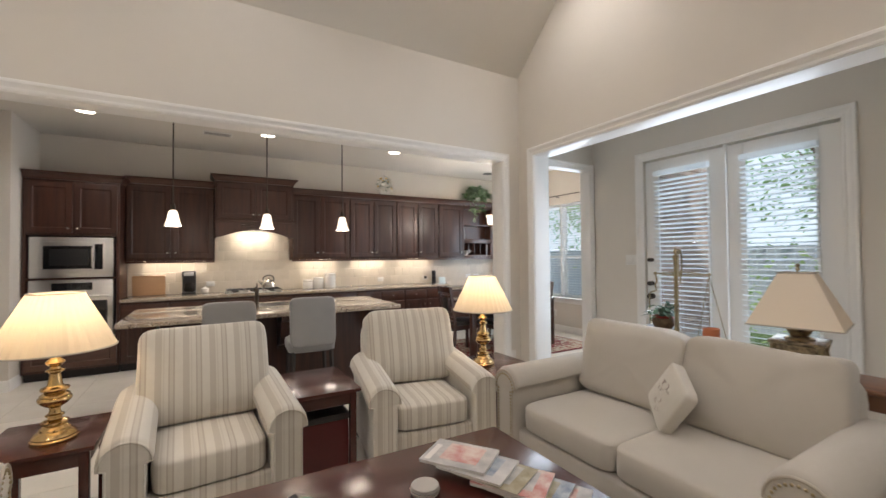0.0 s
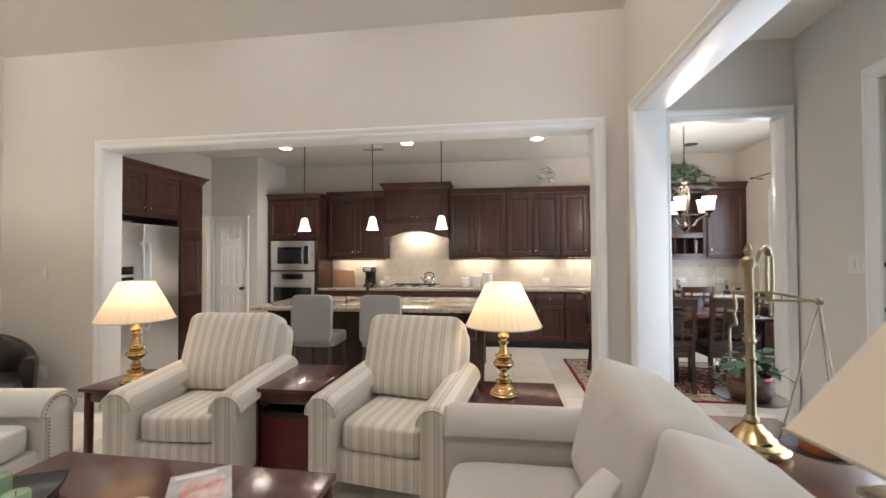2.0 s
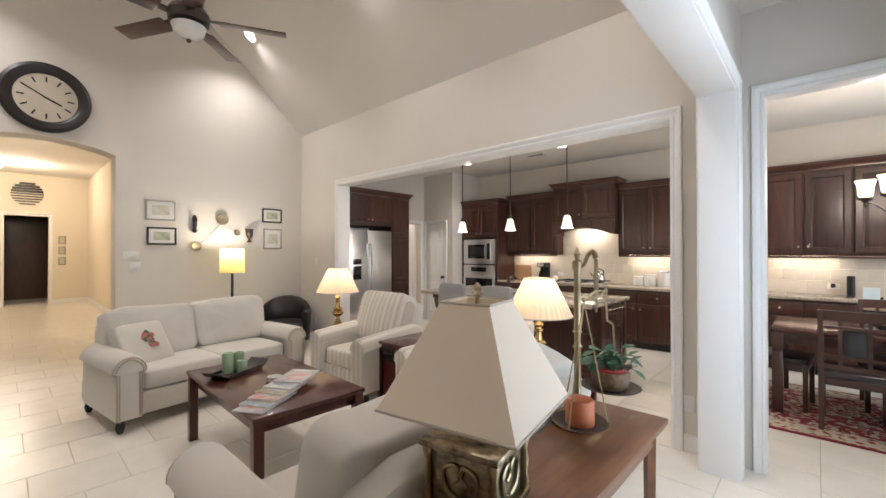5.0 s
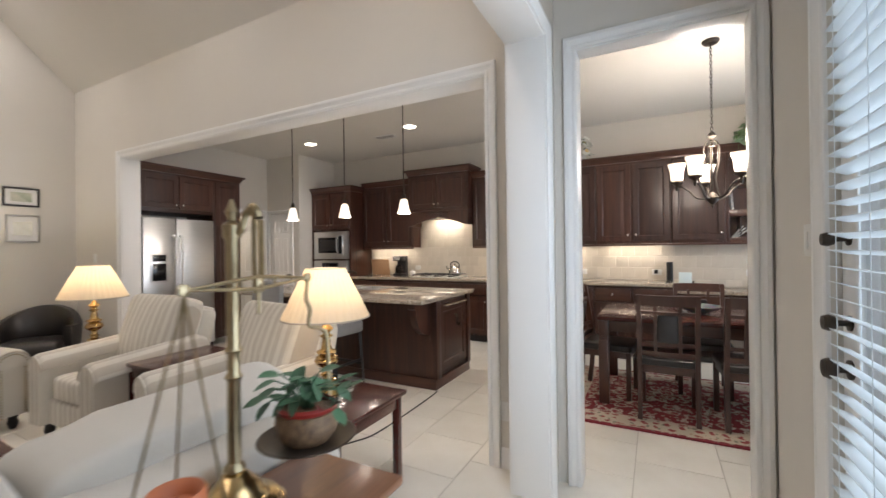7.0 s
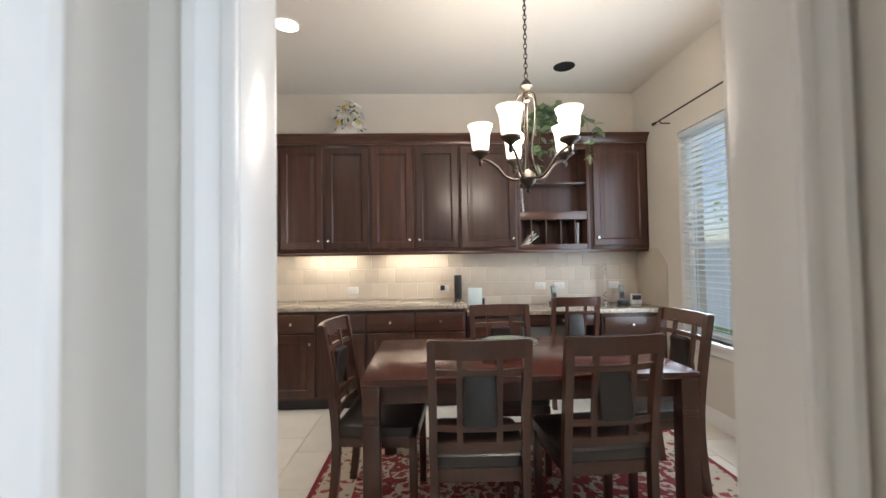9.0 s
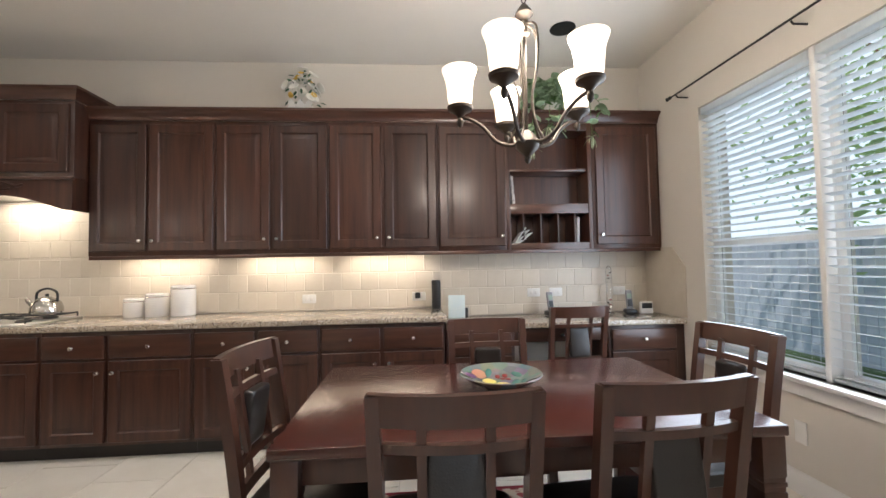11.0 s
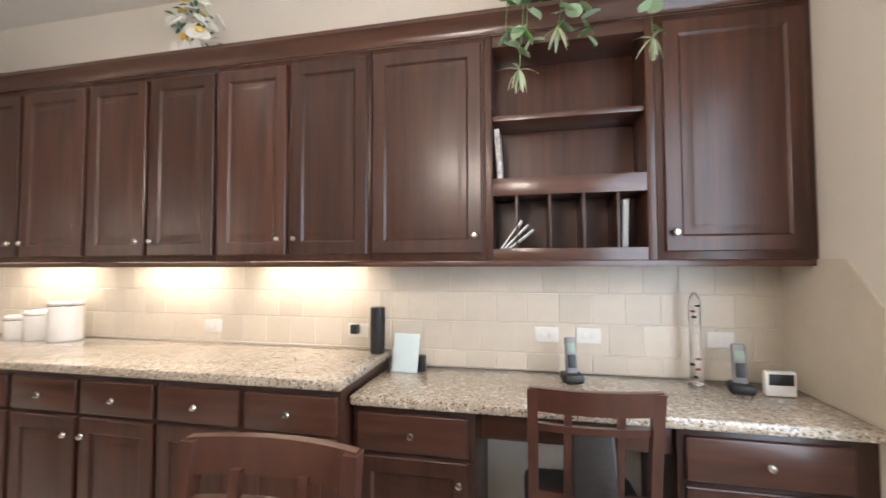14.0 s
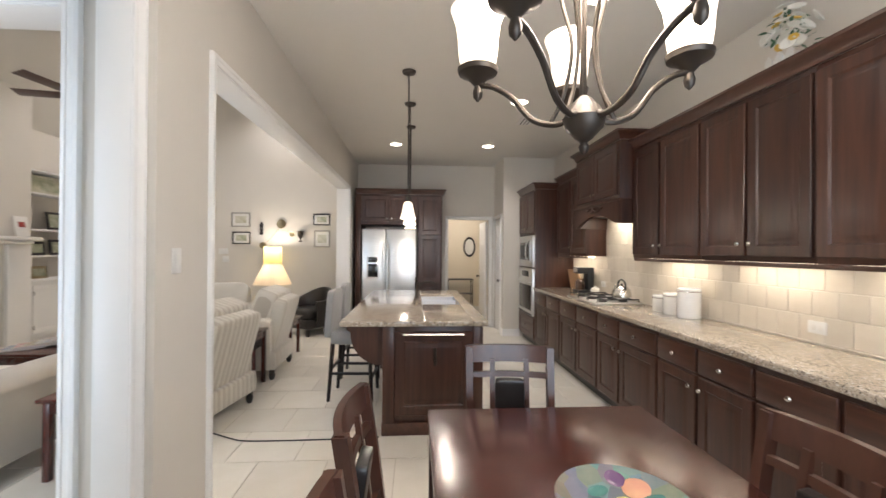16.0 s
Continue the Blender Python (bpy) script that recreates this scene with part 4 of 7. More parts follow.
part("lid_knob", lathe([(0.008, 0.128), (0.012, 0.14), (0.012, 0.148), (0.001, 0.152)], 12), BLACK, k)
cm = thing("coffee_maker", "black coffee maker with a glass carafe", "coffee maker", at=pose(-0.22, 6.93, 0.9205))
bm = B(-0.085, 0.085, -0.11, 0.11, 0, 0.035, 0.008)
B(-0.085, 0.085, 0.03, 0.11, 0.035, 0.33, 0.01, bm=bm)
B(-0.085, 0.085, -0.11, 0.03, 0.25, 0.33, 0.012, bm=bm)
part("body", bm, BLACK, cm)
part("front_plate", B(-0.06, 0.06, -0.115, -0.1105, 0.265, 0.315, 0.002), STEEL, cm)
part("carafe", lathe([(0.055, 0.036), (0.068, 0.07), (0.06, 0.14), (0.045, 0.165), (0.05, 0.175)], 20, centre=(0, -0.045, 0), cap=False), clear_glass("smoked_carafe", (0.25, 0.2, 0.18)), cm)
single("cutting_board", B(-0.19, 0.19, -0.012, 0.012, 0, 0.28, 0.008), MAPLE, "pale maple cutting board leaning on the splashback", "board", m=pose(-0.70, 7.03, 0.9205, 10))
bowl = single("sugar_bowl", lathe([(0.03, 0), (0.05, 0.02), (0.055, 0.06), (0.045, 0.075), (0.015, 0.085), (0.01, 0.1), (0.001, 0.102)], 18), CERAMIC, "small white lidded bowl on the worktop", "bowl", m=pose(-0.02, 7.0, 0.9205))
for x, r, h in ((1.45, 0.078, 0.125), (1.62, 0.083, 0.16), (1.82, 0.088, 0.22)):
    cn = thing("canister", "white ceramic canister with a clamp lid", "canister", "canisters", at=pose(x, 6.96, 0.9205))
    part("jar", lathe([(r * 0.95, 0), (r, 0.006), (r, h * 0.94), (r * 0.96, h)], 24), CERAMIC, cn)
    part("lid", lathe([(r * 0.97, h + 0.001), (r * 0.99, h + 0.012), (r * 0.9, h + 0.022), (0.002, h + 0.026)], 24), CERAMIC, cn)
    part("clamp", tube([(r * 0.98 * math.cos(a), r * 0.98 * math.sin(a), h - 0.004) for a in [2 * math.pi * i / 24 for i in range(24)]], 0.004, 6, closed=True), CHROME, cn, "steel clamp ring")


# fridge and its surround
sur = thing("fridge_cabinet", "dark cherry cabinet surround for the refrigerator", "cabinet", at=pose(-2.02, 3.68, 0, 0, 0, 90))
# local x runs along the wall (towards north), local -y faces the room
part("side_panel", B(0.0, 0.09, 0.0, 0.655, 0, 2.42, 0.001), WOOD, sur)
part("tall_body", B(1.06, 1.49, 0.0, 0.655, 0.1, 2.42, 0.001), WOOD, sur)
part("upper_body", B(0.0905, 1.0595, 0.002, 0.655, 1.90, 2.42, 0.001), WOOD, sur)
leaf(sur, 0.10, 0.57, 1.95, 2.39, 0.0, (0.53, 2.0))
leaf(sur, 0.58, 1.05, 1.95, 2.39, 0.0, (0.62, 2.0))
leaf(sur, 1.09, 1.46, 1.74, 2.39, 0.0)
leaf(sur, 1.09, 1.46, 0.92, 1.72, 0.0)
leaf(sur, 1.09, 1.46, 0.13, 0.90, 0.0)
part("crown", crown(0.0, 1.49, 0.0, 0.655, 2.421, left=False), WOODX, sur)
fr = thing("refrigerator", "stainless steel side-by-side refrigerator with water dispenser", "refrigerator", at=pose(-2.02, 3.79, 0, 0, 0, 90))
part("cabinet", B(0.005, 0.935, 0.04, 0.64, 0.02, 1.82, 0.004), BLACK, fr)
for x0, x1, hx in ((0.005, 0.405, 0.365), (0.415, 0.935, 0.455)):
    d = part("door", B(x0, x1, -0.035, 0.035, 0.07, 1.815, 0.012, seg=3), STEEL, fr)
    part("handle", tube(spline([(hx, -0.036, 0.62), (hx, -0.085, 0.66), (hx, -0.095, 1.1), (hx, -0.085, 1.54), (hx, -0.036, 1.58)], 5), 0.014, 10), STEEL, d)
part("dispenser", B(0.09, 0.30, -0.045, -0.0355, 0.98, 1.36, 0.006), STEEL, fr)
part("dispenser_recess", B(0.115, 0.275, -0.049, -0.0455, 1.00, 1.22, 0.01), BLACKGLASS, fr, "black dispenser niche")
part("dispenser_keys", B(0.115, 0.275, -0.049, -0.0455, 1.25, 1.335, 0.004), BLACKGLASS, fr)
part("base_grille", B(0.02, 0.92, -0.02, 0.03, 0.0, 0.06), BLACK, fr)

# island
isl = thing("kitchen_island", "dark cherry island with raised end panel and corbels", "island")
part("body", B(-0.50, 1.80, 4.47, 5.24, 0.09, 0.862, 0.003), WOOD, isl)
part("plinth", B(-0.47, 1.77, 4.50, 5.20, 0, 0.089), BLACKWOOD, isl)
bm = B(1.80, 1.815, 4.455, 5.25, 0.0, 0.10, 0.004)
B(-0.50, 1.80, 4.455, 4.47, 0, 0.10, 0.004, bm=bm)
part("base_moulding", bm, WOODX, isl)
p = part("end_panel", panel_door(0.62, 0.66, 0.016, 0.075), WOOD, isl, m=pose(1.816, 4.86, 0.485, 0, 0, 90))
for y0, y1 in ((4.46, 4.55), (5.175, 5.25)):
    part("corner_post", B(1.80, 1.83, y0, y1, 0.1, 0.862, 0.004), WOOD, isl)
# Chrome bar modelled as the highlight along the end panel's top bevel.
part("bevel_highlight", tube([(1.832, 4.62, 0.80), (1.856, 4.62, 0.80), (1.856, 5.10, 0.80), (1.832, 5.10, 0.80)], 0.008, 8), CHROME, isl, "bright bar in place of the highlight on the panel bevel")
part("hook", tube(spline([(1.825, 4.87, 0.68), (1.85, 4.87, 0.66), (1.85, 4.87, 0.60), (1.865, 4.87, 0.57), (1.88, 4.87, 0.60)], 5), 0.012, 8), BRONZE, isl, "dark bronze hook")
for x in (-0.40, 0.66, 1.72):
    prof = [(4.47, 0.862), (4.17, 0.862), (4.17, 0.82), (4.20, 0.80)] + [(4.20 + 0.24 * (1 - math.cos(a)), 0.80 - 0.26 * math.sin(a)) for a in [math.pi / 2 * i / 8 for i in range(1, 9)]] + [(4.455, 0.50), (4.47, 0.47)]
    part("corbel", extrude_profile(prof, x - 0.035, x + 0.035, axis="x"), WOOD, isl)
for x0 in (-0.48, 0.10, 0.68, 1.26):
    part("back_door", panel_door(0.5, 0.7, 0.016, 0.07), WOOD, isl, m=pose(x0 + 0.26, 5.241, 0.48, 0, 0, 180))
top = bmesh.new()
slab(-0.64, 1.86, 4.13, 4.78, 0.863, 0.905, top)
slab(-0.64, 1.86, 5.17, 5.29, 0.863, 0.905, top)
slab(-0.64, 0.13, 4.775, 5.175, 0.8635, 0.9045, top)
slab(0.87, 1.86, 4.775, 5.175, 0.8635, 0.9045, top)
single("island_top", top, GRANITE, "speckled beige granite island top", "worktop")
sk = thing("sink", "stainless double-bowl sink set in the island", "sink")
for x0, x1 in ((0.135, 0.49), (0.51, 0.865)):
    bm = B(x0, x1, 4.782, 5.168, 0.72, 0.725)
    B(x0, x0 + 0.004, 4.782, 5.168, 0.725, 0.902, bm=bm)
    B(x1 - 0.004, x1, 4.782, 5.168, 0.725, 0.902, bm=bm)
    B(x0 + 0.004, x1 - 0.004, 4.782, 4.786, 0.725, 0.902, bm=bm)
    B(x0 + 0.004, x1 - 0.004, 5.164, 5.168, 0.725, 0.902, bm=bm)
    part("bowl", bm, STEEL, sk)
part("divider", B(0.49, 0.51, 4.782, 5.168, 0.85, 0.895, 0.004), STEEL, sk)
fa = thing("faucet", "dark bronze pull-out kitchen faucet", "faucet", at=pose(0.46, 4.73, 0.9055))
part("body", lathe([(0.03, 0), (0.03, 0.008), (0.02, 0.02), (0.02, 0.16), (0.024, 0.17), (0.018, 0.20), (0.002, 0.205)], 16), BRONZE, fa)
part("spout", tube(spline([(0, 0.01, 0.13), (0, 0.06, 0.19), (0, 0.14, 0.20), (0, 0.2, 0.17)], 6), [0.013] * 14 + [0.016] * 5, 10), BRONZE, fa)
part("lever", tube([(0, 0, 0.20), (0, -0.02, 0.23), (0, -0.01, 0.25)], 0.007, 8), BRONZE, fa)
single("soap_dispenser", lathe([(0.02, 0), (0.02, 0.01), (0.008, 0.02), (0.008, 0.06), (0.012, 0.065), (0.002, 0.07)], 12), BRONZE, "dark bronze soap dispenser by the sink", "dispenser", m=pose(0.20, 4.73, 0.9055))


# counter stools
def stool():
    s = thing("counter_stool", "grey upholstered counter stool with dark wood legs", "stool", "stools at the island")
    part("seat", cushion(0.43, 0.42, 0.12, 0.28, 0.1, centre=(0, 0.0, 0.60)), GREYCLOTH, s)
    bm = cushion(0.41, 0.46, 0.07, 0.22, 0.1)
    part("backrest", moved(bm, pose(0, -0.215, 0.83, 86)), GREYCLOTH, s)
    for x in (-0.17, 0.17):
        for y in (-0.18, 0.17):
            dx, dy = 0.02 * (1 if x > 0 else -1), (0.05 if y > 0 else -0.06)
            part("leg", tube([(x + dx, y + dy * 0.6, 0), (x, y, 0.56)], [0.016, 0.022], 4), BLACKWOOD, s)
    for z, y in ((0.22, 0.195), (0.30, -0.20)):
        part("stretcher", B(-0.18, 0.18, y - 0.01, y + 0.01, z - 0.013, z + 0.013, 0.002), BLACKWOOD, s)
    for x in (-0.178, 0.178):
        part("stretcher", B(x - 0.01, x + 0.01, -0.19, 0.19, 0.25, 0.275, 0.002), BLACKWOOD, s)
    return s


st = stool()
st.matrix_basis = pose(0.17, 4.10, 0)
copy_thing(st, pose(0.87, 4.11, 0, 0, 0, -3))


# pendants
def pendant():
    p = thing("pendant_lamp", "pendant lamp with a frosted glass bell shade", "lamp", "pendants over the island")
    part("canopy", lathe([(0.002, 3.045), (0.055, 3.048), (0.062, 3.06), (0.062, 3.069)], 20), BRONZE, p)
    part("rod", tube([(0, 0, 1.95), (0, 0, 3.05)], 0.006, 8), BRONZE, p)
    part("socket", lathe([(0.012, 1.885), (0.022, 1.89), (0.022, 1.93), (0.012, 1.955)], 14), BRONZE, p)
    part("shade", lathe([(0.072, 1.74), (0.062, 1.765), (0.052, 1.80), (0.046, 1.84), (0.038, 1.875), (0.024, 1.892)], 20, cap=False), FROST, p, "frosted white glass bell")
    return p


pd = pendant()
pd.matrix_basis = pose(-0.28, 4.64, 0)
for x in (0.55, 1.355):
    copy_thing(pd, pose(x, 4.64, 0))
for x in (-0.28, 0.55, 1.355):
    point_light("pendant_bulb", (x, 4.64, 1.70), 7, WARM)


# recessed ceiling lamps
def downlight(x, y, z, lit=True, tilt=0):
    d = thing("recessed_light", "round recessed ceiling lamp with a white ring" if lit else "round recessed ceiling lamp, switched off", "lamp", "recessed lamps", at=pose(x, y, z, tilt))
    part("ring", lathe([(0.085, -0.006), (0.095, -0.004), (0.097, 0.0)], 24, cap=False), TRIM if lit else BLACK, d)
    part("lamp_face", lathe([(0.001, -0.003), (0.084, -0.004), (0.085, -0.006)], 24, cap=False), BULB if lit else BLACK, d)
    return d


for x, y in ((-1.17, 4.40), (-1.16, 5.81), (0.70, 5.82), (2.54, 5.85)):
    downlight(x, y, 3.069)
    spot_light("downlight_beam", (x, y, 3.05), (x, y, 0), 46, SOFT, 130, 0.8)
downlight(4.83, 6.50, 3.069, lit=False)
v = thing("ceiling_vent", "white metal ceiling air vent", "vent", at=pose(0.12, 6.06, 3.069))
part("frame", B(-0.17, 0.17, -0.09, 0.09, -0.008, 0.0, 0.003), WHITE, v)
# Every second slat is black: the dark of the gaps, put into colour.
for i in range(7):
    part("slat", B(-0.15, 0.15, -0.07 + i * 0.021, -0.058 + i * 0.021, -0.013, -0.0085), BLACK if i % 2 else WHITE, v)

# under-cabinet lamps
for x0, x1 in ((-0.80, -0.02), (1.30, 1.95), (2.25, 2.87), (3.10, 3.75)):
    u = single("under_cabinet_light", B(x0, x1, 6.93, 6.99, 1.378, 1.399, 0.004), UNDERLIT, "glowing strip lamp below the wall cabinet", "lamp", "under-cabinet lamps")
    area_light("strip_beam", ((x0 + x1) / 2, 6.96, 1.372), ((x0 + x1) / 2, 7.02, 0.9), x1 - x0, 0.04, 1.5, (1.0, 0.90, 0.73))
area_light("hood_beam", (0.64, 6.92, 1.86), (0.64, 7.0, 0.9), 0.5, 0.15, 5.5, (1.0, 0.9, 0.72))

# ---------------- dining end ----------------
rug = single("oriental_rug", B(-1.245, 1.245, -0.78, 0.78, 0, 0.010, 0.003), RUG, "red and cream oriental rug with floral border", "rug", m=pose(4.115, 5.125, 0.0005))

tb = thing("dining_table", "polished dark mahogany dining table with square legs", "table", at=pose(4.045, 5.25, 0.0115))
part("tabletop", B(-0.805, 0.805, -0.48, 0.48, 0.715, 0.75, 0.006), TABLETOP, tb)
bm = B(-0.74, 0.74, -0.43, -0.408, 0.62, 0.714, 0.002)
B(-0.74, 0.74, 0.408, 0.43, 0.62, 0.714, 0.002, bm=bm)
B(-0.74, -0.718, -0.408, 0.408, 0.62, 0.714, 0.002, bm=bm)
B(0.718, 0.74, -0.408, 0.408, 0.62, 0.714, 0.002, bm=bm)
part("apron", bm, ESPRESSO, tb)
for sx in (-1, 1):
    for sy in (-1, 1):
        cx, cy = sx * 0.755, sy * 0.435
        bm = B(cx - 0.04, cx + 0.04, cy - 0.04, cy + 0.04, 0.0, 0.54, 0.004)
        B(cx - 0.036, cx + 0.036, cy - 0.036, cy + 0.036, 0.54, 0.555, bm=bm)
        B(cx - 0.04, cx + 0.04, cy - 0.04, cy + 0.04, 0.555, 0.57, 0.003, bm=bm)
        B(cx - 0.036, cx + 0.036, cy - 0.036, cy + 0.036, 0.57, 0.585, bm=bm)
        B(cx - 0.04, cx + 0.04, cy - 0.04, cy + 0.04, 0.585, 0.714, 0.004, bm=bm)
        part("leg", bm, ESPRESSO, tb)


def dining_chair():
    """Faces +y; origin on the floor under the seat's middle."""
    c = thing("dining_chair", "dark wood dining chair with lattice back and black leather pads", "chair", "dining chairs")

    def lean(z):
        return -0.20 - 0.16 * max(0.0, z - 0.44) ** 1.25
    for sx in (-1, 1):
        pts = [(sx * 0.195, -0.23, 0.0), (sx * 0.195, -0.205, 0.22), (sx * 0.195, lean(0.44), 0.44), (sx * 0.195, lean(0.7), 0.7), (sx * 0.198, lean(0.97), 0.97)]
        bm = bmesh.new()
        verts, faces = [], []
        for x, y, z in spline(pts, 4):
            verts += [(x - 0.017, y - 0.02, z), (x + 0.017, y - 0.02, z), (x + 0.017, y + 0.02, z), (x - 0.017, y + 0.02, z)]
        n = len(verts) // 4
        for i in range(n - 1):
            faces += [(4 * i + k, 4 * i + (k + 1) % 4, 4 * i + 4 + (k + 1) % 4, 4 * i + 4 + k) for k in range(4)]
        faces += [(3, 2, 1, 0), (4 * n - 4, 4 * n - 3, 4 * n - 2, 4 * n - 1)]
        part("back_post", grow(bm, verts, faces), ESPRESSO, c)
        part("front_leg", B(sx * 0.19 - 0.019, sx * 0.19 + 0.019, 0.175, 0.213, 0, 0.415, 0.003), ESPRESSO, c)

    def rail(z0, z1, bow, th=0.022, sag=0.0):
        verts, faces, n = [], [], 12
        for i in range(n + 1):
            u = -1 + 2 * i / n
            x = u * 0.209 if z1 > 0.95 else u * 0.179
            b = -bow * (1 - u * u)
            up = sag * (1 - u * u)
            for z, t in ((z0 + up * 0.6, 0), (z0 + up * 0.6, th), (z1 + up, th), (z1 + up, 0)):
                verts.append((x, lean(z) + b + t - th / 2, z))
        for i in range(n):
            faces += [(4 * i + k, 4 * i + (k + 1) % 4, 4 * i + 4 + (k + 1) % 4, 4 * i + 4 + k) for k in range(4)]
        faces += [(0, 1, 2, 3), (4 * n + 3, 4 * n + 2, 4 * n + 1, 4 * n)]
        return grow(bmesh.new(), verts, faces)
    part("top_rail", rail(0.895, 0.975, 0.034, 0.024, 0.0), ESPRESSO, c)
    part("cross_rail", rail(0.825, 0.85, 0.022, 0.02), ESPRESSO, c)
    part("cross_rail", rail(0.585, 0.612, 0.016, 0.02), ESPRESSO, c)
    part("cross_rail", rail(0.495, 0.535, 0.014, 0.02), ESPRESSO, c)
    for sx in (-1, 1):
        bm = bmesh.new()
        verts, faces = [], []
        zs = [0.53, 0.6, 0.7, 0.8, 0.91]
        for z in zs:
            y = lean(z) - 0.014
            verts += [(sx * 0.083 - 0.012, y - 0.009, z), (sx * 0.083 + 0.012, y - 0.009, z), (sx * 0.083 + 0.012, y + 0.009, z), (sx * 0.083 - 0.012, y + 0.009, z)]
        for i in range(len(zs) - 1):
            faces += [(4 * i + k, 4 * i + (k + 1) % 4, 4 * i + 4 + (k + 1) % 4, 4 * i + 4 + k) for k in range(4)]
        faces += [(3, 2, 1, 0), (16, 17, 18, 19)]
        part("back_slat", grow(bm, verts, faces), ESPRESSO, c)
    pad = cushion(0.142, 0.212, 0.04, 0.2, 0.2)
    part("back_pad", moved(pad, pose(0, lean(0.72) - 0.018, 0.718, 82)), LEATHER, c, "black leather back pad")
    bm = B(-0.18, 0.18, 0.185, 0.205, 0.36, 0.42, 0.002)
    B(-0.18, 0.18, -0.20, -0.18, 0.36, 0.42, 0.002, bm=bm)
    for sx in (-1, 1):
        B(sx * 0.19 - 0.01, sx * 0.19 + 0.01, -0.18, 0.175, 0.36, 0.42, 0.002, bm=bm)
    part("seat_frame", bm, ESPRESSO, c)
    part("seat", cushion(0.44, 0.43, 0.06, 0.22, 0.35, centre=(0, 0.01, 0.446)), LEATHER, c, "black leather seat pad")
    return c


RUGZ = 0.0115
ch = dining_chair()
ch.matrix_basis = pose(3.775, 4.80, RUGZ, 0, 0, -1)
copy_thing(ch, pose(4.325, 4.825, RUGZ, 0, 0, 4))
copy_thing(ch, pose(3.303, 5.15, RUGZ, 0, 0, -96))
copy_thing(ch, pose(4.825, 5.25, RUGZ, 0, 0, 94))
copy_thing(ch, pose(4.07, 5.51, RUGZ, 0, 0, 181))
copy_thing(ch, pose(4.83, 6.645, 0.001, 0, 0, 2))

# fruit bowl
bw = thing("platter", "shallow glass platter painted with lemons and fruit on the dining table", "platter", at=pose(4.03, 5.24, 0.762) @ Matrix.Scale(0.9, 4))
m = material("painted_bowl", (0.16, 0.27, 0.25), 0.2, second=(0.34, 0.36, 0.32), scale=11, amount=1.0, coat=0.3)
nn, ll = m.node_tree.nodes, m.node_tree.links
vo, tcn, mx = nn.new("ShaderNodeTexVoronoi"), nn.new("ShaderNodeTexCoord"), nn.new("ShaderNodeMix")
vo.inputs["Scale"].default_value = 16
mx.data_type = "RGBA"
hs = nn.new("ShaderNodeHueSaturation")
hs.inputs["Saturation"].default_value, hs.inputs["Value"].default_value = 0.85, 0.22
ll.new(tcn.outputs["Object"], vo.inputs["Vector"])
ll.new(vo.outputs["Color"], hs.inputs["Color"])
ll.new(hs.outputs[0], mx.inputs[7])
old = nn["Principled BSDF"].inputs["Base Color"].links[0].from_socket
mx.inputs[0].default_value = 0.55
ll.new(old, mx.inputs[6])
ll.new(mx.outputs[2], nn["Principled BSDF"].inputs["Base Color"])
part("dish", lathe([(0.06, 0), (0.065, 0.008), (0.09, 0.02), (0.15, 0.05), (0.19, 0.078), (0.186, 0.082), (0.14, 0.058), (0.08, 0.032), (0.002, 0.026)], 32), m, bw)
YEL = material("lemon_skin", (0.72, 0.62, 0.14), 0.4, second=(0.40, 0.36, 0.12), scale=26, bump=0.1)
REDP = material("red_pepper_skin", (0.25, 0.02, 0.015), 0.3, scale=12)
PEACH = material("peach_skin", (0.50, 0.20, 0.14), 0.5, second=(0.7, 0.45, 0.2), scale=9)
TEAL = material("teal_paint", (0.06, 0.18, 0.16), 0.25, second=(0.14, 0.26, 0.2), scale=14)
PLUM = material("plum_paint", (0.14, 0.07, 0.15), 0.25, scale=14)
for x, y, s_, mt, name_ in ((-0.05, 0.03, 0.036, YEL, "painted_lemon"), (0.005, -0.02, 0.038, YEL, "painted_lemon"), (-0.035, -0.055, 0.034, YEL, "painted_lemon"), (-0.09, 0.085, 0.04, PEACH, "painted_peach"),
                            (-0.135, 0.04, 0.03, PLUM, "painted_plum"), (0.02, 0.06, 0.014, REDP, "painted_cherry"), (0.045, 0.05, 0.014, REDP, "painted_cherry"), (0.035, 0.085, 0.014, REDP, "painted_cherry"), (0.0, 0.085, 0.014, REDP, "painted_cherry"),
                            (0.07, 0.0, 0.026, TEAL, "painted_leaf"), (0.06, -0.07, 0.028, TEAL, "painted_leaf"), (-0.10, -0.03, 0.026, TEAL, "painted_leaf"), (0.09, 0.07, 0.024, TEAL, "painted_leaf"), (0.10, -0.03, 0.022, TEAL, "painted_leaf"), (-0.04, 0.11, 0.024, TEAL, "painted_leaf")):
    r_, phi = math.hypot(x, y), math.degrees(math.atan2(y, x))
    z_ = 0.027 + 0.075 * min(r_, 0.08) + 0.433 * max(0.0, min(r_, 0.14) - 0.08) + 0.52 * max(0.0, r_ - 0.14)
    slope = 4 if r_ < 0.08 else 24
    part(name_, cushion(s_ * (2.1 if mt != TEAL else 2.8), s_ * (1.8 if mt != TEAL else 1.3), 0.006, 0.95, 0, 16, 6), mt, bw, m=pose(x, y, z_ + 0.003, 0, 0, phi) @ pose(0, 0, 0, 0, -slope, 0) @ pose(0, 0, 0, 0, 0, 900 * x))


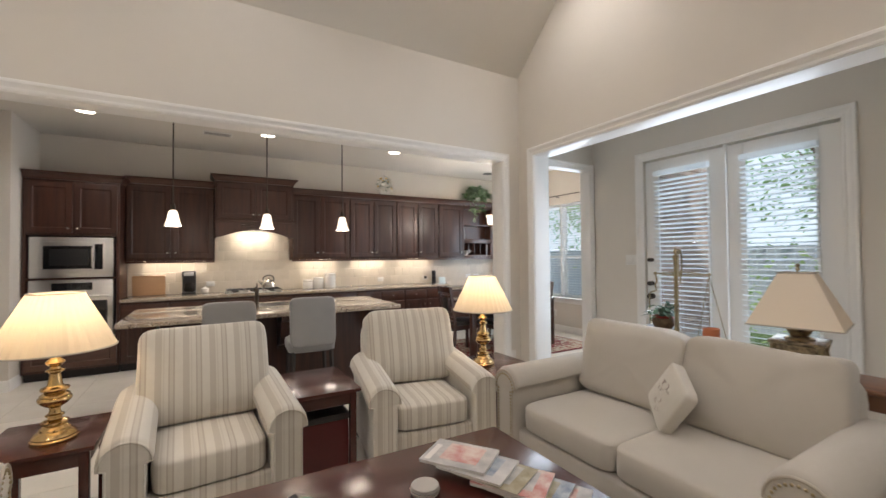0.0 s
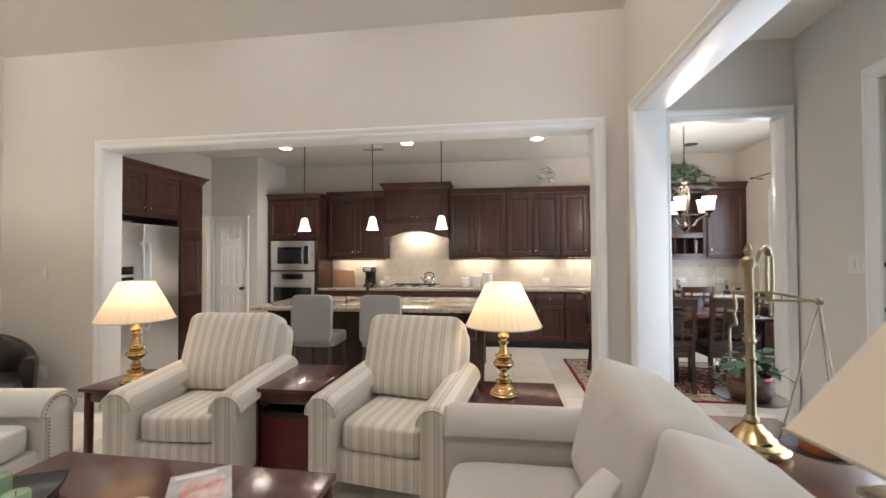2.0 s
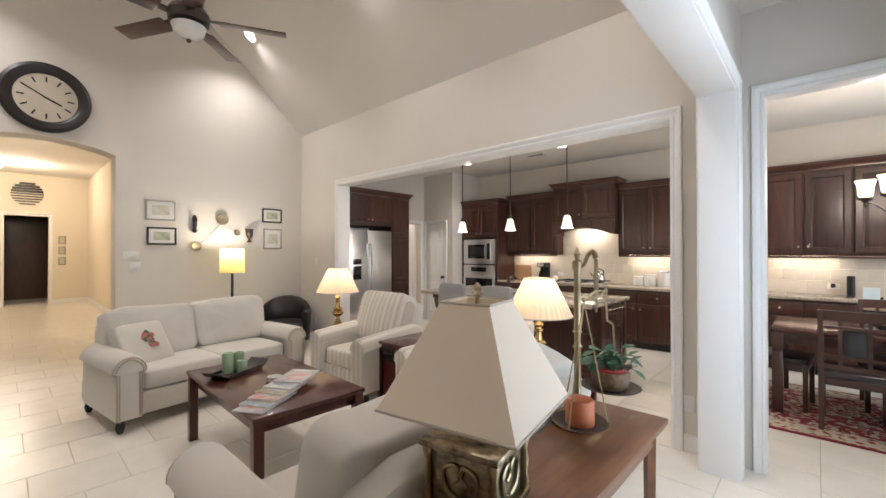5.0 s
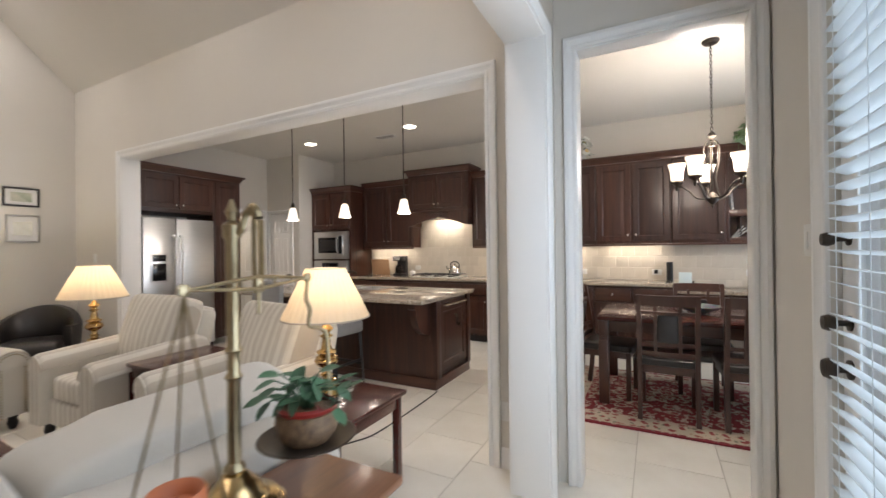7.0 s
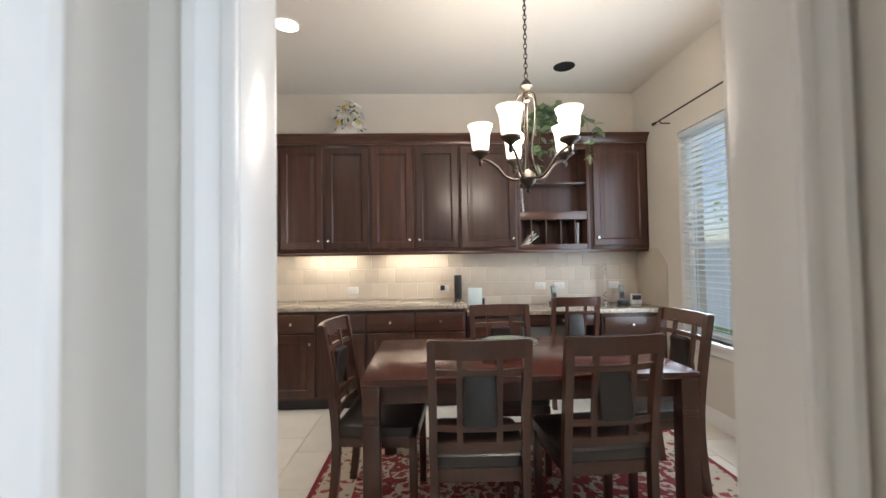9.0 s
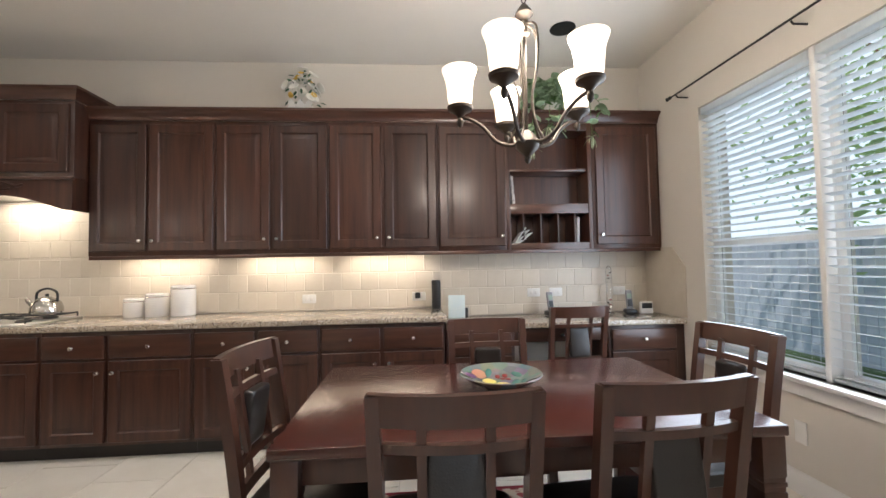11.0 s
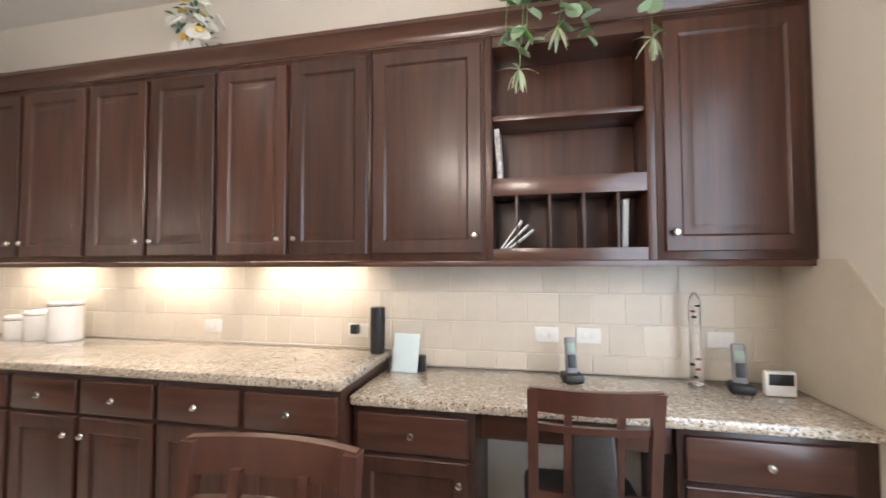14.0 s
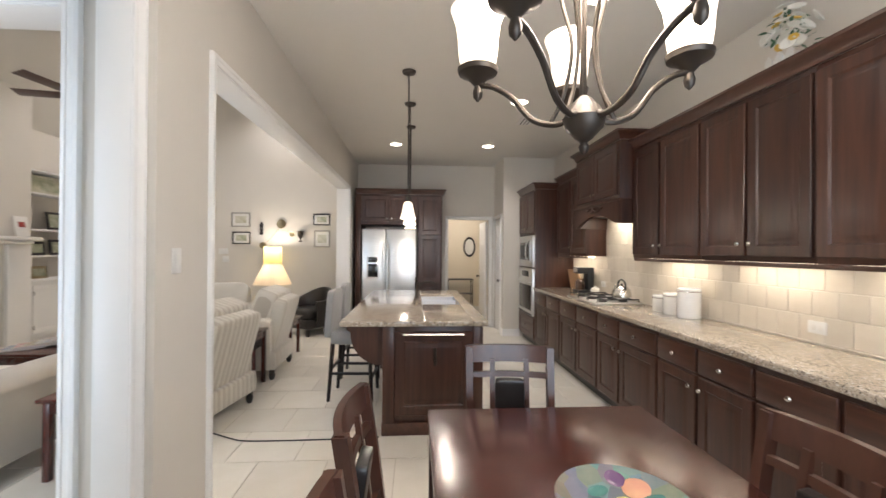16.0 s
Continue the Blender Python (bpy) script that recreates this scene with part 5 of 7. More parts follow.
# chandelier
cd = thing("chandelier", "bronze five-arm chandelier with lit bell glasses", "chandelier", at=pose(4.125, 5.09, 0))
part("canopy", lathe([(0.002, 3.04), (0.05, 3.043), (0.065, 3.06), (0.065, 3.069)], 20), BRONZE, cd)
bm = bmesh.new()
for i in range(26):
    z, a = 2.335 + i * 0.0275, (i % 2) * 90
    ring = [(0.009 * math.cos(t), 0, 0.019 * math.sin(t)) for t in [2 * math.pi * k / 10 for k in range(10)]]
    ln = tube(ring, 0.0028, 5, closed=True)
    moved(ln, pose(0, 0, z, 0, 0, a))
    me = bpy.data.meshes.new("tmp")
    ln.to_mesh(me)
    ln.free()
    bm.from_mesh(me)
    bpy.data.meshes.remove(me)
part("chain", bm, BRONZE, cd)
part("top_cap", lathe([(0.004, 2.315), (0.012, 2.31), (0.03, 2.285), (0.036, 2.27), (0.02, 2.255), (0.013, 2.24), (0.012, 2.2), (0.022, 2.19), (0.006, 2.18)][::-1], 18), BRONZE, cd)
part("column", tube([(0, 0, 1.77), (0, 0, 2.24)], 0.006, 8), BRONZE, cd)
part("hub", lathe([(0.002, 1.675), (0.008, 1.68), (0.012, 1.692), (0.008, 1.702), (0.020, 1.712), (0.042, 1.735), (0.047, 1.757), (0.036, 1.778), (0.030, 1.786), (0.018, 1.80), (0.004, 1.81)], 20), BRONZE, cd)
for i in range(5):
    a = 2 * math.pi * i / 5 + radians(22)
    ca, sa = math.cos(a), math.sin(a)

    def P(r, z):
        return (r * ca, r * sa, z)
    RA = 0.262
    arm = part("arm", tube(spline([P(0.02, 1.772), P(0.06, 1.752), P(0.12, 1.772), P(0.17, 1.832), P(0.22, 1.868), P(RA, 1.880)], 6), 0.0075, 8), BRONZE, cd)
    part("scroll", tube(spline([P(0.013, 2.235), P(0.055, 2.20), P(0.055, 2.06), P(0.028, 1.93), P(0.045, 1.82), P(0.075, 1.757)], 6), 0.005, 6), BRONZE, cd)
    part("cup", moved(lathe([(0.002, 1.838), (0.011, 1.848), (0.013, 1.862), (0.009, 1.878), (0.026, 1.897), (0.050, 1.910), (0.053, 1.922), (0.03, 1.926)], 18), pose(RA * ca, RA * sa, 0)), BRONZE, arm)
    part("glass", moved(lathe([(0.036, 1.928), (0.046, 1.938), (0.050, 1.965), (0.052, 2.00), (0.057, 2.035), (0.067, 2.062), (0.071, 2.074)], 22, cap=False), pose(RA * ca, RA * sa, 0)), FROST, arm, "frosted white bell glass")
point_light("chandelier_glow", (4.135, 5.09, 2.14), 58, WARM, 0.2)

# curtain rod
cr = thing("curtain_rod", "black metal curtain rod above the window", "curtain rod")
part("rod", tube([(5.67, 6.50, 2.545), (5.67, 4.45, 2.545)], 0.007, 8), BLACK, cr)
part("finial", lathe([(0.007, 0), (0.014, 0.01), (0.01, 0.03), (0.016, 0.045), (0.002, 0.06)], 10), BLACK, cr, m=pose(5.67, 6.50, 2.545, -90))
for y in (6.44, 5.5):
    part("bracket", tube([(5.764, y, 2.52), (5.685, y, 2.52), (5.67, y, 2.535)], 0.006, 6), BLACK, cr)


# plants
def leaf_mesh(name, w, l, mat, curl=0.3):
    verts, faces = [], []
    for i in range(5):
        t = i / 4
        hw = w / 2 * math.sin(math.pi * (0.12 + 0.86 * t)) ** 0.8
        z = -curl * l * t * t
        verts += [(-hw, l * t, z), (0, l * t, z - 0.12 * w), (hw, l * t, z)]
    for i in range(4):
        faces += [(3 * i, 3 * i + 1, 3 * i + 4, 3 * i + 3), (3 * i + 1, 3 * i + 2, 3 * i + 5, 3 * i + 4)]
    return finish(grow(bmesh.new(), verts, faces), name, mat, 60)


rnd = random.Random(4)
# trailing plant on top of the cabinets
pl = thing("trailing_plant", "green trailing plant on top of the wall cabinet", "plant", at=pose(4.89, 6.98, 2.552))
part("pot", lathe([(0.07, 0), (0.09, 0.10), (0.095, 0.105), (0.08, 0.10)], 18), CERAMIC, pl)
SAGE = material("sage_leaf", (0.23, 0.33, 0.19), 0.5, second=(0.34, 0.43, 0.30), scale=9, vary=0.3)
ROUND = leaf_mesh("leaf", 0.068, 0.078, SAGE, 0.15)
SPIKE = leaf_mesh("leaf", 0.014, 0.085, material("pale_leaf", (0.38, 0.44, 0.27), 0.45, second=(0.52, 0.55, 0.40), scale=10), 0.5)
BROAD = leaf_mesh("leaf", 0.055, 0.075, LEAF, 0.25)
STRAP = leaf_mesh("leaf", 0.016, 0.26, SPIKE.materials[0], 0.5)
bm = bmesh.new()


def foliate(pts, heading, first, step, chance):
    """Round leaves in pairs along a stem."""
    for k in range(first, len(pts), step):
        for side in (-1, 1):
            if rnd.random() < chance:
                p = pts[k]
                part("leaf", ROUND if rnd.random() < 0.8 else BROAD, LEAF, pl, m=pose(p.x + rnd.uniform(-0.015, 0.015), p.y + rnd.uniform(-0.02, 0.01), p.z + rnd.uniform(-0.01, 0.015), rnd.uniform(-60, 25), rnd.uniform(-30, 30), heading - 90 + side * rnd.uniform(25, 85)))


for i in range(44):
    a, r, top = rnd.uniform(0, 2 * math.pi), rnd.uniform(0.06, 0.31), rnd.uniform(0.12, 0.34)
    x, y = r * math.cos(a), min(0.07, 0.55 * r * math.sin(a))
    pts = spline([(0, 0, 0.08), (x * 0.5, y * 0.6, top), (x, y, top * 0.75), (x * 1.1, y * 1.05, top * 0.45)], 5)
    tube(pts, 0.002, 5, bm)
    foliate(pts, math.degrees(a), 4, 2, 0.85)
    if i % 5 == 1:
        part("leaf", STRAP, LEAF, pl, m=pose(0, 0, 0.22, rnd.uniform(0, 40), 0, math.degrees(a)))
# stems that hang over the cornice: where each ends, and whether it carries a plantlet
for x, y, z, plantlet in ((-0.27, -0.33, -0.36, True), (0.25, -0.24, -0.24, True), (-0.11, -0.27, -0.17, True), (-0.02, -0.25, -0.20, False), (-0.34, -0.26, -0.20, False), (-0.25, -0.29, -0.22, False), (0.33, -0.24, -0.02, False)):
    pts = spline([(x * 0.2, -0.02, 0.10), (x * 0.6, -0.16, 0.16), (x * 0.92, min(y, -0.25), 0.06), (x, y, z * 0.5), (x + rnd.uniform(-0.02, 0.02), y, z)], 5)
    tube(pts, 0.002, 5, bm)
    foliate(pts, -90, 6, 3 if plantlet else 2, 0.6 if plantlet else 0.7)
    if plantlet:
        p = pts[-1]
        for k in range(13):
            part("leaf", SPIKE, LEAF, pl, m=pose(p.x, p.y, p.z, rnd.uniform(-75, 25), 0, k * 27.7 + rnd.uniform(-8, 8)))
tagged(part("stem", bm, LEAF, pl), kind="stuff")

# small flowers on the cabinets
fl = thing("flower_arrangement", "white daisies in a small white picket box on the cabinet", "flowers", at=pose(2.78, 6.87, 2.5515))
part("box", B(-0.085, 0.085, -0.035, 0.055, 0, 0.055, 0.003), WHITE, fl)
for x in (-0.07, 0.0, 0.07):
    part("picket", extrude_profile([(x - 0.024, 0.0), (x + 0.024, 0.0), (x + 0.024, 0.062), (x, 0.088), (x - 0.024, 0.062)], -0.044, -0.036), WHITE, fl)
DAISY = finish(lathe([(0.004, 0.004), (0.042, 0.016), (0.044, 0.010), (0.012, 0.0)], 10), "flower", PETAL)
DAISYY = finish(lathe([(0.004, 0.004), (0.024, 0.012), (0.026, 0.008), (0.01, 0.0)], 10), "flower", PETALY)
SMALL = leaf_mesh("leaf", 0.02, 0.042, LEAFD, 0.3)
for i in range(72):
    a, e, r = rnd.uniform(0, 6.28), rnd.uniform(0.05, 1.4), rnd.uniform(0.11, 0.19)
    x, y, z = r * math.cos(a) * math.cos(e), 0.6 * r * math.sin(a) * math.cos(e), 0.07 + r * math.sin(e) * 1.45
    if i % 3 == 1:
        part("flower", DAISYY if i % 12 == 1 else DAISY, PETAL, fl, m=pose(x, y, z, -70 * math.sin(a) * math.cos(e), 70 * math.cos(a) * math.cos(e), 0))
    else:
        part("leaf", SMALL, LEAFD, fl, m=pose(x * 0.85, y * 0.85, z * 0.95, rnd.uniform(-40, 60), rnd.uniform(-30, 30), math.degrees(a) - 90))


# desk and worktop small things
def outlet(x, z, w=0.115, y=7.079, item="outlet"):
    o = thing("wall_outlet", "white wall outlet plate on the splashback", "outlet", "wall outlets", at=pose(x, y, z))
    part("plate", B(-w / 2, w / 2, -0.006, 0, -0.037, 0.037, 0.003), WHITE, o)
    for dx in (-0.02, 0.02):
        part("socket", B(dx - 0.012, dx + 0.012, -0.0085, -0.0062, -0.015, 0.015, 0.003), CERAMIC, o)
    return o


outlet(2.78, 1.02)
outlet(3.71, 1.02)
outlet(4.72, 1.03)
outlet(4.92, 1.03)
outlet(5.50, 1.03)
outlet(0.05, 1.05)
single("smart_speaker", lathe([(0.036, 0), (0.038, 0.004), (0.038, 0.235), (0.034, 0.24), (0.002, 0.241)], 24), BLACK, "black cylindrical speaker on the worktop", "speaker", m=pose(3.855, 6.99, 0.9205))
single("plug_adapter", B(-0.022, 0.022, -0.035, 0, -0.025, 0.025, 0.004), BLACK, "black plug-in adapter in the outlet", "adapter", m=pose(3.70, 7.070, 1.03))
cdm = thing("card_holder", "pale blue card on a small black stand", "card", at=pose(4.02, 6.93, 0.844))
part("card", B(-0.07, 0.07, -0.002, 0.002, 0, 0.19, 0.001), material("pale_blue_card", (0.55, 0.68, 0.72), 0.6, second=(0.68, 0.72, 0.68), scale=14), cdm, "pale blue printed card", m=pose(0, 0, 0, -12, 0, -8))
part("stand", B(0.04, 0.10, 0.02, 0.06, 0, 0.08, 0.006), BLACK, cdm)


def phone(x, y, z, rz):
    p = thing("cordless_phone", "grey cordless telephone standing in its cradle", "telephone", "telephones", at=pose(x, y, z, 0, 0, rz))
    part("cradle", B(-0.045, 0.045, -0.05, 0.05, 0, 0.04, 0.012), BLACK, p)
    h = part("handset", B(-0.026, 0.026, -0.014, 0.014, 0, 0.17, 0.01), material("grey_plastic", (0.22, 0.22, 0.23), 0.4, scale=9), p, "silver-grey handset", m=pose(0, 0, 0.03, -12))
    part("display", B(-0.018, 0.018, -0.0165, -0.0142, 0.10, 0.14, 0.001), material("lcd_green", (0.25, 0.33, 0.26), 0.3, scale=9), h)
    part("keypad", B(-0.018, 0.018, -0.0165, -0.0142, 0.03, 0.09, 0.001), BLACK, h)


phone(4.825, 6.93, 0.844, 10)
phone(5.50, 6.90, 0.844, -12)
cl = thing("desk_clock", "small white desk weather clock", "clock", at=pose(5.63, 6.88, 0.844))
part("case", B(-0.055, 0.055, -0.015, 0.015, 0, 0.10, 0.006), WHITE, cl)
part("screen", B(-0.045, 0.045, -0.0175, -0.0152, 0.045, 0.09, 0.001), BLACK, cl)
ga = thing("floating_ball_thermometer", "tall clear glass tube thermometer with small coloured floats", "thermometer", at=pose(5.36, 6.98, 0.844))
part("foot", lathe([(0.035, 0), (0.034, 0.006), (0.024, 0.012)], 20), GLASS, ga)
tb_ = part("tube", lathe([(0.024, 0.0125), (0.024, 0.37), (0.018, 0.39), (0.006, 0.41)], 20, cap=False), GLASS, ga)
for i, z in enumerate((0.035, 0.07, 0.09, 0.115, 0.30, 0.325, 0.35)):
    dx = 0.009 * math.sin(i * 2.4)
    fb = part("float", lathe([(0.002, -0.006), (0.007, -0.003), (0.008, 0), (0.006, 0.004), (0.002, 0.006)], 12, centre=(dx, 0, z)), REDP if i % 2 else BLACK, ga)
single("light_switch", B(5.758, 5.7645, 6.60, 6.68, 1.10, 1.23, 0.002), WHITE, "white wall switch plate", "switch")
single("wall_outlet", B(5.758, 5.7645, 5.62, 5.69, 0.28, 0.40, 0.002), WHITE, "white outlet plate low on the wall", "outlet")


# ---------------- living room ----------------
def upholstered(name, label, category, w, d, cushions, cloth, h_back, arm_w, group="", studs=False, legs_mat=BLACKWOOD, seed=0, arm_h=0.62, tilt=78, spread=0.11, rise=0.0):
    """Faces -y; origin on the floor under the middle."""
    s = thing(name, label, category, group)
    iw = w - 2 * arm_w
    part("base", B(-w / 2 + 0.03, w / 2 - 0.03, -d / 2 + 0.05, d / 2 - 0.04, 0.11, 0.30, 0.025, seg=3), cloth, s)
    part("back_frame", moved(cushion(iw + spread * 1.7, h_back - 0.22, 0.16, 0.25, 0.05, 28, 14), pose(0, d / 2 - 0.10, (h_back - 0.04 + 0.18) / 2, tilt)), cloth, s)
    cw = iw / cushions
    for k in range(cushions):
        x = -iw / 2 + cw * (k + 0.5)
        q = part("seat_cushion", cushion(cw + 0.015, d - 0.22, 0.17, 0.22, 0.10, 28, 14, 0.006, seed + k, centre=(x, -0.065, 0.385)), cloth, s)
        ring = [(x + (cw * 0.487) * math.copysign(abs(math.cos(t)) ** 0.24, math.cos(t)), -0.065 + (d - 0.22) * 0.487 * math.copysign(abs(math.sin(t)) ** 0.24, math.sin(t)), 0.432) for t in [2 * math.pi * (i + 0.5) / 40 for i in range(40)]]
        part("piping", tube(ring, 0.006, 6, closed=True), PIPING if cloth != STRIPE else cloth, q)
        hb = h_back - 0.43
        bw, place = cw + (spread if cushions > 1 else 0.20), pose(x + (0.45 * spread * (2 * k - 1) if cushions > 1 else 0), d / 2 - 0.235, 0.44 + hb / 2 + 0.02, tilt - 3)
        q = part("back_cushion", moved(cushion(bw, hb + 0.04, 0.24, 0.24, 0.34, 44, 22, 0.030 if cushions > 1 else 0.012, seed + 7 + k), place), cloth, s)
    for sx in (-1, 1):
        ax = sx * (w / 2 - arm_w / 2)
        bm = bmesh.new()
        n = 20
        top = arm_h
        r = arm_w / 2 + 0.012
        prof = [(-arm_w / 2 + 0.02, 0.12), (-arm_w / 2 + 0.02, top - r)]
        prof += [(-r * math.cos(t), top - r + 0.01 + r * math.sin(t)) for t in [math.pi * i / 14 for i in range(15)]]
        prof += [(arm_w / 2 - 0.02, top - r), (arm_w / 2 - 0.02, 0.12)]
        ys = [-d / 2 + 0.012, -d / 2, -d / 2 + 0.012, -d / 2 + 0.03, d / 2 - 0.16, d / 2 - 0.10]
        sc = [0.86, 0.9, 0.965, 1.0, 1.0, 0.9]
        verts, faces, m_ = [], [], len(prof)
        for y, f in zip(ys[1:], sc[1:]):
            zz = rise * (y + d / 2) / d
            verts += [(ax + a * f, y, 0.36 + (z - 0.36) * (f if z > 0.36 else 1) + (zz if z > 0.36 else 0.0)) for a, z in prof]
        for i in range(4):
            faces += [(i * m_ + k, i * m_ + (k + 1) % m_, (i + 1) * m_ + (k + 1) % m_, (i + 1) * m_ + k) for k in range(m_)]
        faces += [tuple(range(m_)), tuple(range(5 * m_ - 1, 4 * m_ - 1, -1))]
        arm = part("arm", grow(bm, verts, faces), cloth, s, smooth=50)
        pr = [(ax + a * 0.93, -d / 2 - 0.001, 0.36 + (z - 0.36) * (0.93 if z > 0.36 else 1)) for a, z in prof]
        part("piping", tube(pr, 0.006, 6), PIPING if cloth != STRIPE else cloth, arm)
        if studs:
            bm = bmesh.new()
            pts = [Vector((ax + a * 0.76, -d / 2 - 0.002, 0.36 + (z - 0.36) * (0.86 if z > 0.36 else 1))) for a, z in prof]
            for a, b in zip(pts[:-1], pts[1:]):
                for k in range(max(1, int((b - a).length / 0.02))):
                    p = a.lerp(b, k / max(1, int((b - a).length / 0.02)))
                    B(p.x - 0.006, p.x + 0.006, p.y - 0.006, p.y + 0.002, p.z - 0.006, p.z + 0.006, 0.003, bm=bm, seg=1)
            part("nailheads", bm, OLDBRASS, arm, "brass nailhead trim")
    for sx in (-1, 1):
        for sy in (-1, 1):
            part("foot", lathe([(0.018, 0), (0.026, 0.015), (0.034, 0.05), (0.026, 0.08), (0.034, 0.095), (0.034, 0.112)], 14, centre=(sx * (w / 2 - 0.075), sy * (d / 2 - 0.09), 0)), legs_mat, s, "turned dark wood foot")
    return s


sofa = upholstered("sofa", "cream linen two-seat sofa with rolled arms and nailheads", "sofa", 1.75, 1.0, 2, LINEN, 0.90, 0.2, studs=True, arm_h=0.68, spread=0.04)
sofa.matrix_basis = pose(2.21, 1.365, 0, 0, 0, -90)
love = upholstered("loveseat", "ivory linen loveseat with rolled arms", "sofa", 1.76, 0.95, 2, LINEN2, 0.88, 0.22, studs=True, seed=20)
love.matrix_basis = pose(-1.05, 1.44, 0, 0, 0, 98)
chairA = upholstered("armchair", "striped cream and tan upholstered armchair", "armchair", 0.88, 0.90, 1, STRIPE, 0.95, 0.19, "striped armchairs", seed=40, tilt=75, rise=0.07)
chairA.matrix_basis = pose(0.01, 2.74, 0, 0, 0, 3)
copy_thing(chairA, pose(1.36, 2.74, 0, 0, 0, -9))


def throw_pillow(label, m, size=0.42, motif=None, tall=1.0, thick=0.13):
    p = thing("throw_pillow", label, "pillow", at=m)
    part("case", cushion(size * tall, size, thick, 0.22, 0.75, 32, 16, 0.006, 3), LINEN2, p)
    if motif:
        motif(p)
    return p


def flower_motif(p):
    r2 = random.Random(9)
    ROSE = material("rose_print", (0.42, 0.10, 0.09), 0.8, second=(0.55, 0.22, 0.16), scale=30)
    for i in range(16):
        a, r = r2.uniform(0, 6.28), r2.uniform(0.0, 0.085)
        bm = lathe([(0.001, 0.004), (0.022, 0.003), (0.026, 0.0)], 9)
        part("printed_flower", bm, ROSE if i % 3 else LEAFD, p, "faded rose print", m=pose(r * math.cos(a), r * math.sin(a) * 0.8, 0.1165 - 1.2 * (r * r), 0, 0, 0))


def sprig_motif(p):
    GREY = material("taupe_embroidery", (0.50, 0.44, 0.39), 0.8, scale=30)
    r2 = random.Random(5)
    for i in range(14):
        bm = bmesh.new()
        a = r2.uniform(0, 6.28)
        x, y = r2.uniform(-0.07, 0.07), r2.uniform(-0.05, 0.05)
        z = 0.0620 - 0.9 * (x * x + y * y)
        tube([(x, y, z), (x + 0.02 * math.cos(a), y + 0.02 * math.sin(a), z), (x + 0.03 * math.cos(a + 0.7), y + 0.03 * math.sin(a + 0.7), z)], 0.0022, 5, bm)
        part("embroidered_sprig", bm, GREY, p, "taupe embroidery")


throw_pillow("small cream pillow with floral embroidery on the sofa", pose(2.20, 1.31, 0.64, 0, -68, -36) @ pose(0, 0, 0, 0, 0, -25), 0.29, sprig_motif, 1.0, 0.07)
throw_pillow("cream pillow with a faded rose bouquet on the loveseat", pose(-0.98, 0.92, 0.60, 0, 58, 25), 0.42, flower_motif)

# coffee table
ctb = thing("coffee_table", "polished dark mahogany coffee table with square legs", "table", at=pose(0.63, 1.37, 0, 0, 0, -1.5))
part("tabletop", B(-0.665, 0.665, -0.37, 0.37, 0.505, 0.535, 0.008), TABLETOP, ctb)
bm = B(-0.62, 0.62, -0.33, -0.31, 0.43, 0.504, 0.002)
B(-0.62, 0.62, 0.31, 0.33, 0.43, 0.504, 0.002, bm=bm)
B(-0.62, -0.60, -0.31, 0.31, 0.43, 0.504, 0.002, bm=bm)
B(0.60, 0.62, -0.31, 0.31, 0.43, 0.504, 0.002, bm=bm)
part("apron", bm, TABLETOP, ctb)
for sx in (-1, 1):
    for sy in (-1, 1):
        part("leg", B(sx * 0.625 - 0.03, sx * 0.625 + 0.03, sy * 0.33 - 0.03, sy * 0.33 + 0.03, 0, 0.504, 0.004), TABLETOP, ctb)
TOPZ = 0.5355
tr = thing("candle_tray", "dark carved wooden tray with curled ends", "tray", at=pose(0.30, 1.27, TOPZ, 0, 0, 116))
prof = [(-0.24, 0.05), (-0.21, 0.022), (-0.15, 0.0), (0.15, 0.0), (0.21, 0.022), (0.24, 0.05), (0.235, 0.056), (0.205, 0.032), (0.148, 0.012), (-0.148, 0.012), (-0.205, 0.032), (-0.235, 0.056)]
part("dish", extrude_profile(prof, -0.085, 0.085), BLACKWOOD, tr)
bm = B(-0.16, 0.16, -0.092, -0.086, 0, 0.03, 0.002)
B(-0.16, 0.16, 0.086, 0.092, 0, 0.03, 0.002, bm=bm)
part("rim", bm, BLACKWOOD, tr)
for dx, dy, h in ((-0.06, 0.03, 0.15), (0.045, 0.03, 0.13), (0.0, -0.045, 0.085)):
    a = radians(116)
    cnd = thing("pillar_candle", "sage green pillar candle on the tray", "candle", "candles on the tray", at=pose(0.30 + dx * math.cos(a) - dy * math.sin(a), 1.27 + dx * math.sin(a) + dy * math.cos(a), TOPZ + 0.0125))
    part("wax", lathe([(0.036, 0), (0.038, 0.004), (0.038, h - 0.006), (0.034, h), (0.028, h - 0.006), (0.002, h - 0.01)], 20), SAGE, cnd)
    part("wick", tube([(0, 0, h - 0.012), (0.002, 0, h + 0.006)], 0.0015, 5), BLACK, cnd)
co = thing("coaster_set", "round grey stone coaster set in a metal holder", "coasters", at=pose(0.71, 1.37, TOPZ))
for k in range(3):
    part("coaster", lathe([(0.05, 0.002 + k * 0.011), (0.052, 0.004 + k * 0.011), (0.052, 0.010 + k * 0.011), (0.05, 0.012 + k * 0.011)], 24), material("pale_stone", (0.45, 0.42, 0.38), 0.5, scale=14), co)
part("holder", tube([(0.055 * math.cos(t), 0.055 * math.sin(t), 0.018) for t in [2 * math.pi * i / 24 for i in range(24)]], 0.003, 6, closed=True), CHROME, co)


def cover(name, c1, c2, sc):
    return material(name, c1, 0.3, second=c2, scale=sc, amount=1.0, coat=0.3)


